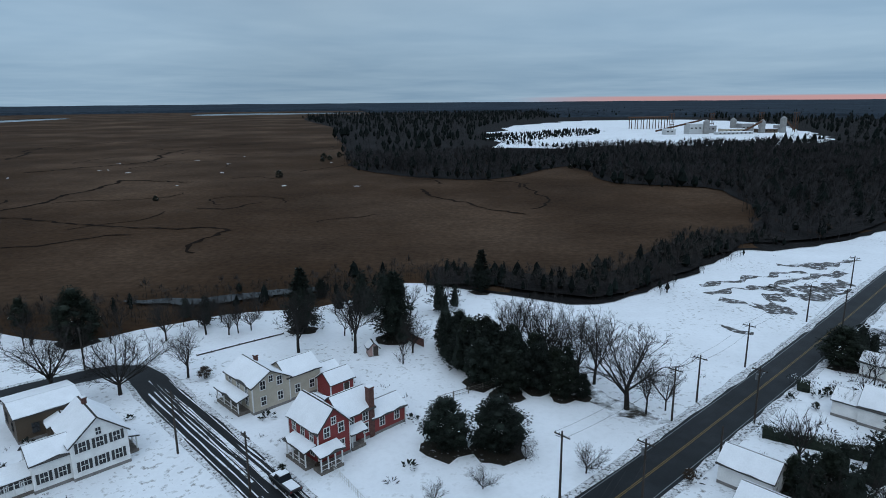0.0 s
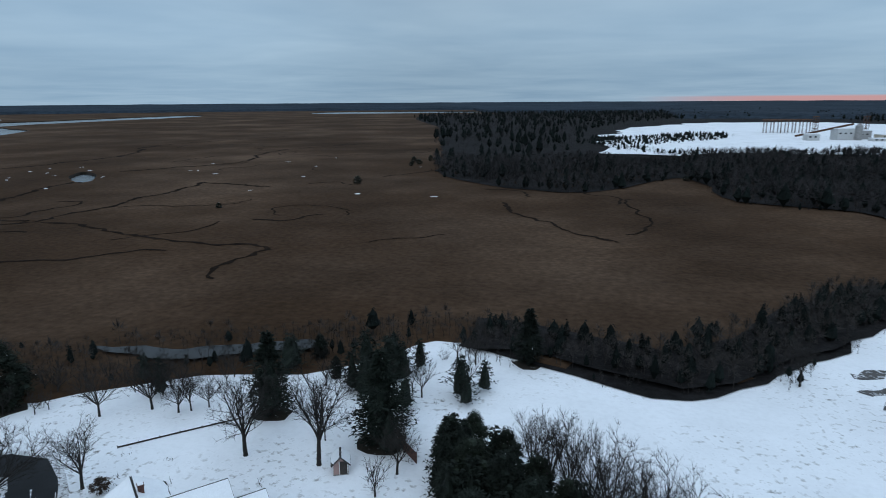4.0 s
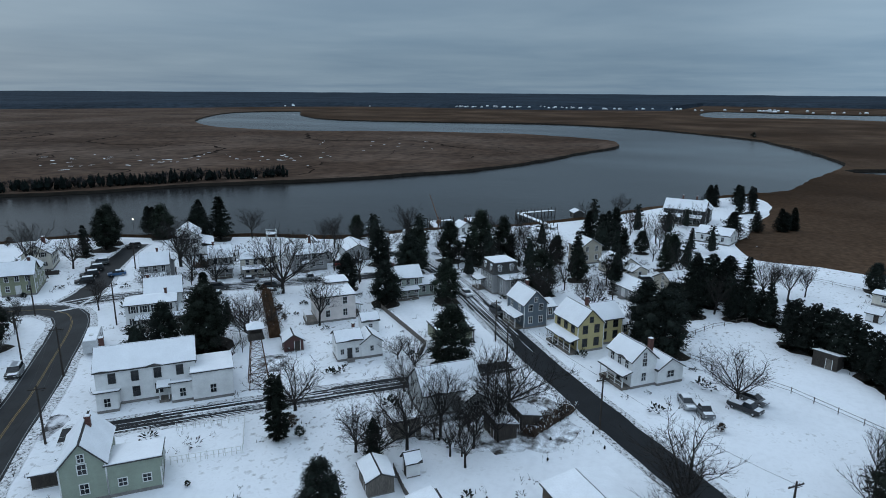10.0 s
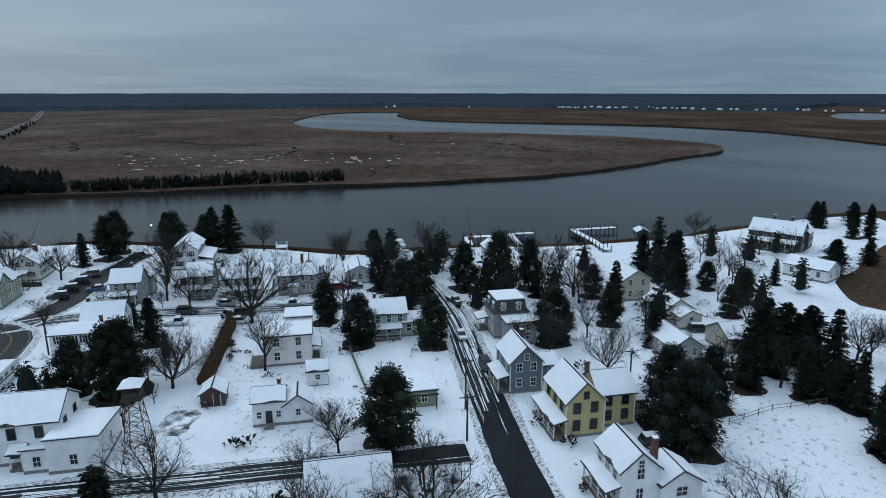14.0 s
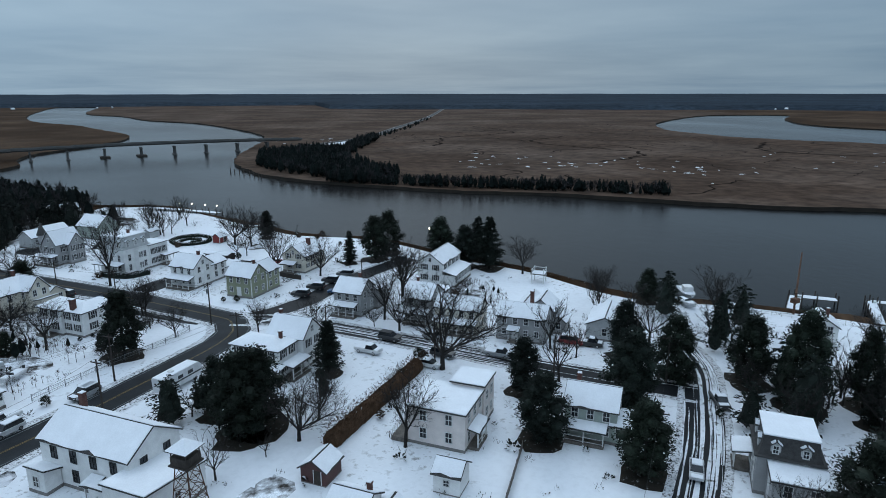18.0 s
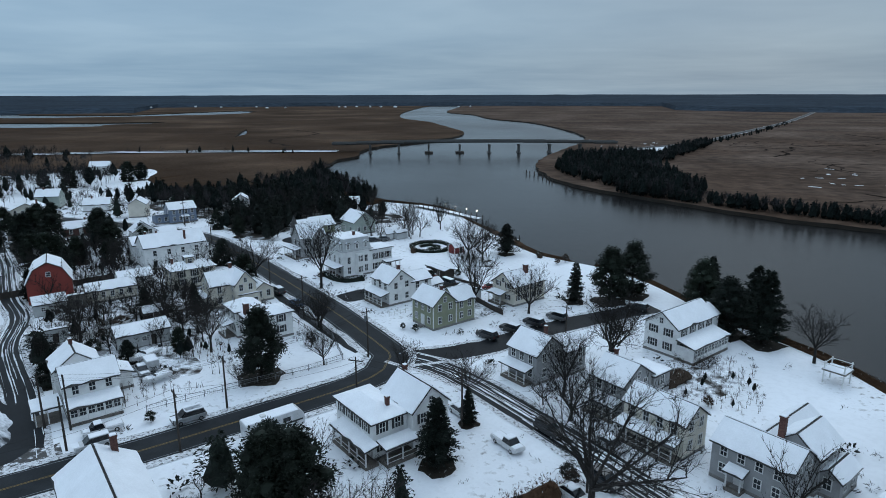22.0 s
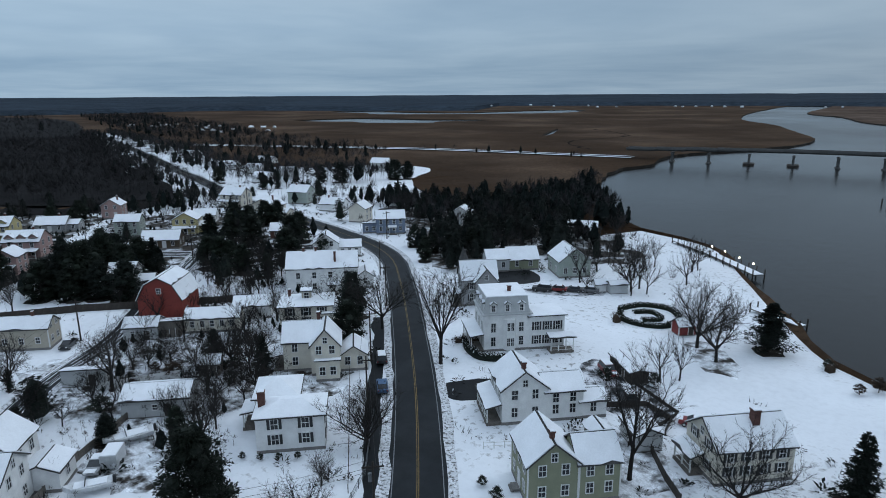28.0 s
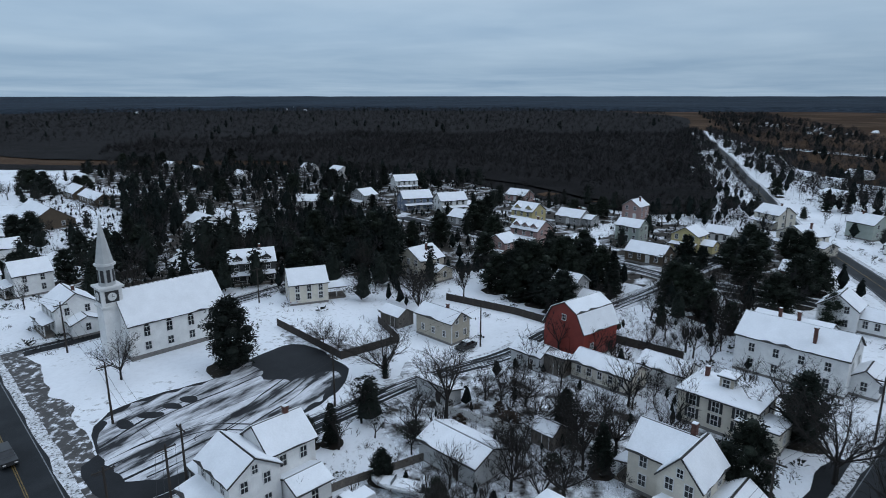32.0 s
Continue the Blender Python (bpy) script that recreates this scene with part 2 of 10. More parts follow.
slush = material("slush", (0.62, 0.63, 0.65), rough=0.7, scale=0.7, amount=0.2, fine=4, fine_amount=0.2, bump=0.4, second=(0.09, 0.088, 0.085), second_scale=2.2, second_lo=0.50, second_hi=0.62)
asphalt = material("asphalt", (0.014, 0.0165, 0.019), spec=0.14, rough=0.62, scale=0.25, amount=0.3, fine=14, fine_amount=0.2, bump=0.2, second=(0.024, 0.027, 0.030), second_scale=0.12, second_lo=0.45, second_hi=0.7)
asphalt_dark = material("asphalt_dark", (0.012, 0.0135, 0.0155), spec=0.14, rough=0.55, scale=0.3, amount=0.3, fine=14, fine_amount=0.2, bump=0.2)
line_yellow = material("line_yellow", (0.15, 0.10, 0.03), rough=0.6, scale=1.5, amount=0.35, fine=9)
line_white = material("line_white", (0.17, 0.18, 0.19), rough=0.6, scale=1.5, amount=0.35, fine=9)
marsh_mat = material("marsh_reeds", (0.043, 0.0255, 0.0150), rough=0.95, scale=0.011, amount=0.34, fine=0.5, fine_amount=0.28, bump=0.4, bump_dist=0.6, spec=0.03,
                     second=(0.092, 0.060, 0.040), second_scale=0.0065, second_lo=0.44, second_hi=0.68, stretch=(1, 1, 0.3))
# lighter, pinker copy of marsh_reeds for the island side of the river
marsh_pale = material("marsh_reeds_pale", (0.064, 0.0415, 0.0295), rough=0.95, scale=0.012, amount=0.30, fine=0.12, fine_amount=0.40, bump=0.4, bump_dist=0.6, spec=0.03,
                      second=(0.112, 0.080, 0.062), second_scale=0.008, second_lo=0.44, second_hi=0.68, stretch=(1, 1, 0.3))
bank_mat = material("bank_mud", (0.03, 0.024, 0.018), rough=0.9, scale=0.2, amount=0.3)
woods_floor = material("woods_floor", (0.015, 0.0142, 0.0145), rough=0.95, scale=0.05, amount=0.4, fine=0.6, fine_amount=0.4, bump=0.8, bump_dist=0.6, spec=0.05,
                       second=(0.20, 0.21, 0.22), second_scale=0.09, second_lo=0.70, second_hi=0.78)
bark = material("bark", (0.024, 0.021, 0.019), rough=0.9, scale=1.5, amount=0.3, fine=14, fine_amount=0.3, bump=0.5, rnd=0.25)
twig = material("twig", (0.023, 0.020, 0.018), rough=0.9, scale=1.5, amount=0.3, fine=14, fine_amount=0.2, bump=0.0, rnd=0.25)
needles = material("needles", (0.011, 0.016, 0.012), rough=0.7, scale=0.9, amount=0.45, fine=7, fine_amount=0.35, bump=0.0, rnd=0.3, spec=0.2)
needles_b = material("needles_b", (0.014, 0.020, 0.013), rough=0.7, scale=0.9, amount=0.45, fine=7, fine_amount=0.35, bump=0.0, rnd=0.3, spec=0.2)
shrub_mat = material("shrub", (0.055, 0.040, 0.030), rough=0.9, scale=1.2, amount=0.4, fine=8, fine_amount=0.3, bump=0.0, rnd=0.3, spec=0.1)
wood_far = material("wood_far", (0.034, 0.0325, 0.033), rough=0.95, scale=0.02, amount=0.35, fine=0.3, fine_amount=0.35, bump=0.0, spec=0.05)
fringe_mat = material("brush", (0.040, 0.027, 0.020), rough=0.95, scale=0.1, amount=0.4, fine=1.0, fine_amount=0.3, bump=0.0, spec=0.05)
pine_far = material("pine_far", (0.009, 0.0125, 0.0115), rough=0.9, scale=0.05, amount=0.4, fine=0.5, fine_amount=0.3, bump=0.0, spec=0.05)
# far canopy: the blue of distance haze is mixed into this base colour
canopy_far_haze = material("canopy_far_haze", (0.024, 0.034, 0.046), rough=0.95, scale=0.004, amount=0.3, fine=0.06, fine_amount=0.4, bump=0.8, bump_dist=4, spec=0.03)
glass = material("window_glass", (0.015, 0.018, 0.022), rough=0.12, scale=0.8, amount=0.3, fine=3, fine_amount=0.1, bump=0.05, spec=0.5, rnd=0.4)
glass_lit = material("window_lit", (0.9, 0.55, 0.22), rough=0.4, scale=2, amount=0.3, emit=0.5)
trim_white = material("trim_white", (0.66, 0.66, 0.65), rough=0.55, scale=2, amount=0.08, fine=18, fine_amount=0.06, bump=0.05)
trim_dark = material("trim_dark", (0.035, 0.036, 0.038), rough=0.6, scale=2, amount=0.2, fine=18)
shingle = material("shingle", (0.060, 0.058, 0.057), rough=0.9, scale=1.5, amount=0.3, fine=12, fine_amount=0.3, bump=0.4)
brick = material("brick", (0.105, 0.052, 0.043), rough=0.9, scale=3, amount=0.3, fine=12, fine_amount=0.3, bump=0.4)
stone = material("foundation", (0.20, 0.19, 0.18), rough=0.9, scale=2, amount=0.2, fine=10, fine_amount=0.2, bump=0.4)
concrete = material("concrete", (0.26, 0.26, 0.255), rough=0.85, scale=0.3, amount=0.2, fine=4, fine_amount=0.12, bump=0.2)
wood_grey = material("wood_grey", (0.14, 0.125, 0.11), rough=0.85, scale=1, amount=0.3, fine=12, fine_amount=0.3, bump=0.3, stretch=(1, 1, 0.2))
wood_dark = material("wood_dark", (0.050, 0.042, 0.036), rough=0.85, scale=1, amount=0.3, fine=12, fine_amount=0.3, bump=0.3, stretch=(1, 1, 0.2))
pole_mat = material("pole_wood", (0.045, 0.038, 0.033), rough=0.9, scale=2, amount=0.25, fine=20, fine_amount=0.2, bump=0.3, stretch=(1, 1, 0.1))
wire_mat = material("wire", (0.02, 0.02, 0.02), rough=0.6, bump=0)
causeway_mat = material("causeway_gravel", (0.15, 0.145, 0.14), rough=0.9, scale=0.05, amount=0.3, fine=0.7, fine_amount=0.2, bump=0.2, second=(0.55, 0.56, 0.58), second_scale=0.07, second_lo=0.56, second_hi=0.66)
bridge_concrete = material("bridge_concrete", (0.11, 0.108, 0.105), rough=0.85, scale=0.3, amount=0.2, fine=4, fine_amount=0.15, bump=0.2)
steel = material("steel", (0.20, 0.21, 0.22), rough=0.5, metal=0.6, scale=1, amount=0.3, fine=9, fine_amount=0.2, bump=0.1)
rust = material("rusty_steel", (0.10, 0.055, 0.035), rough=0.85, metal=0.2, scale=0.8, amount=0.4, fine=7, fine_amount=0.3)
rubber = material("rubber", (0.02, 0.02, 0.02), rough=0.8, bump=0.1)
chrome = material("bright_metal", (0.5, 0.5, 0.5), rough=0.3, metal=0.9, bump=0)
lamp_glass = material("lamp_glow", (1.0, 0.78, 0.5), rough=0.4, bump=0, emit=14.0)
SIDE = {
    "white": siding("siding_white", (0.74, 0.74, 0.73)), "cream": siding("siding_cream", (0.62, 0.58, 0.50)), "tan": siding("siding_tan", (0.42, 0.38, 0.31)),
    "red": siding("siding_red", (0.20, 0.035, 0.033)), "green": siding("siding_green", (0.27, 0.31, 0.25)), "sage": siding("siding_sage", (0.24, 0.25, 0.17)),
    "yellow": siding("siding_yellow", (0.47, 0.40, 0.20)), "bluegrey": siding("siding_bluegrey", (0.13, 0.16, 0.19)), "grey": siding("siding_grey", (0.30, 0.30, 0.30)),
    "blue": siding("siding_blue", (0.16, 0.20, 0.27)), "brown": siding("siding_brown", (0.085, 0.062, 0.042)), "dark": siding("siding_dark", (0.055, 0.055, 0.055)),
    "barnred": siding("siding_barn", (0.22, 0.042, 0.032), 0.3), "pink": siding("siding_rose", (0.36, 0.24, 0.22)), "wood": wood_grey, "darkwood": wood_dark,
    "maroon": siding("siding_maroon", (0.085, 0.042, 0.040)), "blush": siding("siding_blush", (0.66, 0.60, 0.57)), "mint": siding("siding_mint", (0.34, 0.38, 0.34)), "greywhite": siding("siding_greywhite", (0.46, 0.47, 0.47)), "brick": brick,
}


def water_material():
    m = bpy.data.materials.new("river_water")
    m.use_nodes = True
    n, l = m.node_tree.nodes, m.node_tree.links
    b = n["Principled BSDF"]
    b.inputs["Base Color"].default_value = (0.008, 0.0085, 0.009, 1)
    b.inputs["Roughness"].default_value = 0.16
    b.inputs["IOR"].default_value = 1.24
    tc = n.new("ShaderNodeTexCoord")
    mp = n.new("ShaderNodeMapping")
    mp.inputs["Scale"].default_value = (1.0, 0.55, 1)
    mp.inputs["Rotation"].default_value = (0, 0, 0.6)
    l.new(tc.outputs["Object"], mp.inputs[0])
    t = n.new("ShaderNodeTexNoise")
    t.inputs["Scale"].default_value, t.inputs["Detail"].default_value = 0.35, 5
    l.new(mp.outputs[0], t.inputs["Vector"])
    bp = n.new("ShaderNodeBump")
    bp.inputs["Strength"].default_value, bp.inputs["Distance"].default_value = 0.22, 0.35
    l.new(t.outputs["Fac"], bp.inputs["Height"])
    l.new(bp.outputs[0], b.inputs["Normal"])
    t2 = n.new("ShaderNodeTexNoise")
    t2.inputs["Scale"].default_value, t2.inputs["Detail"].default_value = 0.006, 4
    l.new(mp.outputs[0], t2.inputs["Vector"])
    r = n.new("ShaderNodeMapRange")
    r.inputs[1].default_value, r.inputs[2].default_value, r.inputs[3].default_value, r.inputs[4].default_value = 0.35, 0.65, 0.17, 0.27
    l.new(t2.outputs["Fac"], r.inputs[0])
    l.new(r.outputs[0], b.inputs["Roughness"])
    return m


water_mat = water_material()

# ---- mesh tools ----
class Shape:
    """Gathers boxes, prisms and strips into one mesh."""

    def __init__(self):
        self.v, self.f, self.m, self.uv = [], [], [], None

    def add(self, verts, faces, mi=0):
        o = len(self.v)
        self.v += [tuple(p) for p in verts]
        self.f += [tuple(i + o for i in q) for q in faces]
        self.m += [mi] * len(faces)
        return self

    def box(self, cx, cy, cz, sx, sy, sz, turn=0.0, mi=0):
        c, s = math.cos(radians(turn)), math.sin(radians(turn))
        vs = []
        for z in (-sz / 2, sz / 2):
            for x, y in ((-sx / 2, -sy / 2), (sx / 2, -sy / 2), (sx / 2, sy / 2), (-sx / 2, sy / 2)):
                vs.append((cx + x * c - y * s, cy + x * s + y * c, cz + z))
        return self.add(vs, [(0, 3, 2, 1), (4, 5, 6, 7), (0, 1, 5, 4), (1, 2, 6, 5), (2, 3, 7, 6), (3, 0, 4, 7)], mi)

    def loft(self, rings, cap=True, mi=0):
        k = len(rings[0])
        faces = []
        for r in range(len(rings) - 1):
            for i in range(k):
                j = (i + 1) % k
                faces.append((r * k + i, r * k + j, (r + 1) * k + j, (r + 1) * k + i))
        if cap:
            faces.append(tuple(reversed(range(k))))
            faces.append(tuple((len(rings) - 1) * k + i for i in range(k)))
        return self.add([p for r in rings for p in r], faces, mi)

    def tube(self, p, q, r0, r1, sides=6, mi=0, cap=True):
        p, q = Vector(p), Vector(q)
        d = (q - p).normalized()
        a = d.orthogonal().normalized()
        b = d.cross(a)
        rings = [[c + (a * math.cos(2 * math.pi * i / sides) + b * math.sin(2 * math.pi * i / sides)) * r for i in range(sides)] for c, r in ((p, r0), (q, r1))]
        return self.loft(rings, cap, mi)

    def extrude(self, outline, axis, lo, hi, mi=0):
        """A closed outline in the plane across axis ('x' or 'y'), drawn from lo to hi."""
        def at(a, b, c):
            return (c, a, b) if axis == "x" else (a, c, b)
        return self.loft([[at(a, b, lo) for a, b in outline], [at(a, b, hi) for a, b in outline]], True, mi)

    def mesh(self, name, mats, smooth=False):
        me = bpy.data.meshes.new(name)
        me.from_pydata(self.v, [], self.f)
        for m in mats if isinstance(mats, (list, tuple)) else [mats]:
            me.materials.append(m)
        if any(self.m):
            me.polygons.foreach_set("material_index", self.m)
        if smooth:
            me.polygons.foreach_set("use_smooth", [True] * len(self.f))
        me.update()
        return me


def part(name, shape, mats, parent=None, label="", at=None, smooth=False):
    """Links a shape (or a ready mesh) as one mesh object under parent."""
    me = shape if isinstance(shape, bpy.types.Mesh) else shape.mesh(name, mats, smooth)
    ob = new(name, me)
    ob.parent = parent
    if at is not None:
        ob.matrix_basis = at
    if label:
        ob["label"] = label
    return ob


def thing(name, at, label, category, group="", kind=""):
    ob = new(name)
    ob.empty_display_size = 0.5
    ob.matrix_basis = at
    return tagged(ob, label, category, group, kind)


def smooth_line(points, step=4.0, closed=False):
    """Catmull-Rom through the control points."""
    p = [np.array(q, float) for q in points]
    n = len(p)
    out = []
    for i in range(n if closed else n - 1):
        if closed:
            a, b, c, d = p[(i - 1) % n], p[i], p[(i + 1) % n], p[(i + 2) % n]
        else:
            b, c = p[i], p[i + 1]
            a = p[i - 1] if i else 2 * b - c
            d = p[i + 2] if i + 2 < n else 2 * c - b
        k = max(1, int(np.linalg.norm(c - b) / step))
        for s in range(k):
            t = s / k
            out.append(0.5 * (2 * b + (c - a) * t + (2 * a - 5 * b + 4 * c - d) * t * t + (3 * b - a - 3 * c + d) * t ** 3))
    if not closed:
        out.append(p[-1])
    return np.array(out)


def wander(line, amp, scale=0.08, seed=0.0):
    """Roughens a shoreline."""
    out = []
    for x, y in line:
        out.append((x + amp * noise.noise((x * scale, y * scale, seed)), y + amp * noise.noise((x * scale, y * scale, seed + 7.3))))
    return np.array(out)


def inside(poly, pts):
    x, y = pts[:, 0], pts[:, 1]
    res = np.zeros(len(pts), bool)
    px, py = poly[:, 0], poly[:, 1]
    qx, qy = np.roll(px, 1), np.roll(py, 1)
    for a, b, c, d in zip(px, py, qx, qy):
        hit = (b > y) != (d > y)
        if hit.any():
            with np.errstate(divide="ignore", invalid="ignore"):
                res ^= hit & (x < (c - a) * (y - b) / (d - b) + a)
    return res


def ribbon(shape, line, left, right, z, mi=0, wobble=0.0, seed=0.0):
    """A strip along a line, from left to right metres off it."""
    line = np.asarray(line)
    d = np.gradient(line, axis=0)
    d /= np.linalg.norm(d, axis=1)[:, None] + 1e-9
    nrm = np.stack([-d[:, 1], d[:, 0]], 1)
    vs, fs = [], []
    for i, (p, q) in enumerate(zip(line, nrm)):
        w0 = wobble * noise.noise((p[0] * 0.23, p[1] * 0.23, seed))
        w1 = wobble * noise.noise((p[0] * 0.23, p[1] * 0.23, seed + 3.1))
        a, b = p + q * (left + w0), p + q * (right + w1)
        vs += [(a[0], a[1], z), (b[0], b[1], z)]
        if i:
            fs.append((2 * i - 2, 2 * i - 1, 2 * i + 1, 2 * i))
    return shape.add(vs, fs, mi)

# ---- ground, river, marsh ----
UA = radians(44)
UX, UY = math.cos(UA), math.sin(UA)


def town(u, v):
    """From metres along and across the main street to the world."""
    return (u * UX - v * UY, u * UY + v * UX)


east_bank = [(188.7, -2296.8), (167.7, -1599.8), (111.7, -1178.8), (30.7, -979.8), (-21.3, -804.8), (-47.3, -711.8), (-46.3, -633.8), (-26.3, -560.8), (8.7, -496.8), (17.7, -446.8), (10.7, -401.8), (18.7, -362.8),
             (6.7, -306.8), (-11.3, -258.8), (-24.3, -228.8), (-51.3, -204.8), (-75.3, -192.8), (-91.3, -162.8), (-102.3, -138.8), (-114.3, -115.8), (-128.3, -105.8), (-140.3, -90.8)]
town_bank = [(-150, -66), (-162, -46), (-171, -16), (-190, 0), (-204, 16), (-213, 30), (-227, 44), (-240, 55), (-256, 66), (-279, 80), (-306, 95), (-330, 116), (-352, 136)]
north_bank = [(-402, 152), (-440, 166), (-478, 180), (-520, 187), (-604, 177), (-690, 158), (-748, 140), (-858, 57), (-912, 1), (-965, -135), (-938, -315), (-932, -499), (-1063, -655), (-1250, -800)]
island_bank = [(-1100, -860), (-806, -680), (-670, -527), (-645, -440), (-636, -373), (-676, -281), (-712, -149), (-701, -75), (-656, 1), (-590, 21), (-520, 4), (-433, -16), (-370, -40), (-334, -65),
               (-302, -88), (-270, -121), (-240, -155), (-208, -177), (-177, -210), (-142, -254)]
west_bank = [(-127.3, -291.8), (-121.3, -351.8), (-131.3, -410.8), (-149.3, -474.8), (-180.3, -589.8), (-179.3, -726.8), (-139.3, -962.8), (-68.3, -1119.8), (-21.3, -1340.8), (58.7, -1573.8), (78.7, -2296.8)]
river = wander(smooth_line(east_bank + town_bank + north_bank + island_bank + west_bank, 7, True), 2.2)
creek_mouth = wander(smooth_line([(-470, 186), (-500, 247), (-535, 341), (-600, 384), (-768, 454), (-830, 500), (-798, 553), (-690, 500), (-580, 430), (-460, 375), (-352, 330), (-460, 350), (-545, 385),
                                  (-510, 330), (-455, 256), (-396, 232), (-308, 209), (-264, 186), (-266, 176), (-329, 193), (-402, 216), (-438, 214), (-452, 182)], 7, True), 1.5)
far_bay = smooth_line([(-1818, 107), (-1725, 333), (-1700, 668), (-1450, 798), (-1457, 1281), (-1369, 1503), (-1342, 2180), (-1177, 1989), (-1168, 1285), (-1060, 1127), (-919, 1029), (-770, 768), (-735, 681),
                       (-829, 660), (-1086, 624), (-1245, 492), (-1411, 284), (-1376, 95)], 25, True)
marsh_pond = smooth_line([(-304, 408), (-319, 439), (-296, 424), (-274, 392), (-274, 382)], 6, True)
south_pool = wander(smooth_line([(770, -770), (764, -800), (748, -890), (650, -905), (560, -912), (476, -945), (470, -900), (520, -850), (490, -800), (580, -752), (640, -775), (700, -745)], 20, True), 16, 0.02)
south_bay = wander(smooth_line([(1108, -1197), (1181, -1496), (1257, -1771), (1080, -1420), (984, -1271), (759, -1290), (638, -1634), (526, -1420), (640, -1230), (845, -1095), (961, -1147)], 30, True), 20, 0.015)
slough = smooth_line([(192, -600), (203, -622), (236, -716), (241, -740), (204, -650), (198, -604)], 8, True)
sound = smooth_line([(-900, 2400), (-500, 2500), (-200, 2700), (-600, 2900), (-1000, 2750)], 60, True)
WATERS = [river, creek_mouth, far_bay, marsh_pond, south_pool, south_bay, slough, sound]

snow_north = [(-330, 118), (-300, 124), (-245, 114), (-215, 108), (-197, 112), (-195, 128), (-190, 143), (-176, 161), (-166, 172), (-161, 170), (-150, 162), (-137, 153), (-127, 147), (-123, 142), (-119, 134), (-96, 129), (-74, 121),
              (-62, 128), (-45, 138), (-27, 142), (-16, 151), (-5, 162), (6, 159), (17, 154), (30, 148), (41, 143.5), (55, 153), (67, 163), (88, 184), (100, 197), (119, 199), (175, 232), (330, 380)]
snow_east = [(336, 350), (296, 230), (292, 150), (290, 60), (290, 25), (275, -15), (222.7, -63.8), (148.7, -106.8), (148.7, -146.8), (258.7, -186.8), (418.7, -251.8), (668.7, -346.8), (688.7, -391.8), (418.7, -316.8), (228.7, -256.8), (158.7, -306.8), (118.7, -308.8),
             (93.7, -258.8), (38.7, -211.8), (-9.3, -200.8), (-41.3, -188.8)]
town_edge = np.array([(-50.3, -203.8), (-75.3, -191.8), (-90.3, -162.8), (-101.3, -138.8), (-113.3, -115.8), (-127.3, -105.8), (-139.3, -90.8), (-150.3, -62.8), (-161, -46), (-170, -16), (-189, 0), (-203, 16), (-212, 30), (-226, 44), (-239, 55),
                      (-255, 66), (-278, 80), (-305, 95), (-329, 116)])
town_snow = np.concatenate([wander(smooth_line(snow_north + snow_east, 5), 1.6), smooth_line(town_edge, 6)])
plant_snow = wander(smooth_line([(60, 690), (128, 1120), (268, 1357), (400, 1420), (560, 1403), (597, 1172), (480, 800), (400, 660), (290, 622), (190, 640), (120, 612)], 14, True), 30, 0.02)
SNOWS = [town_snow]


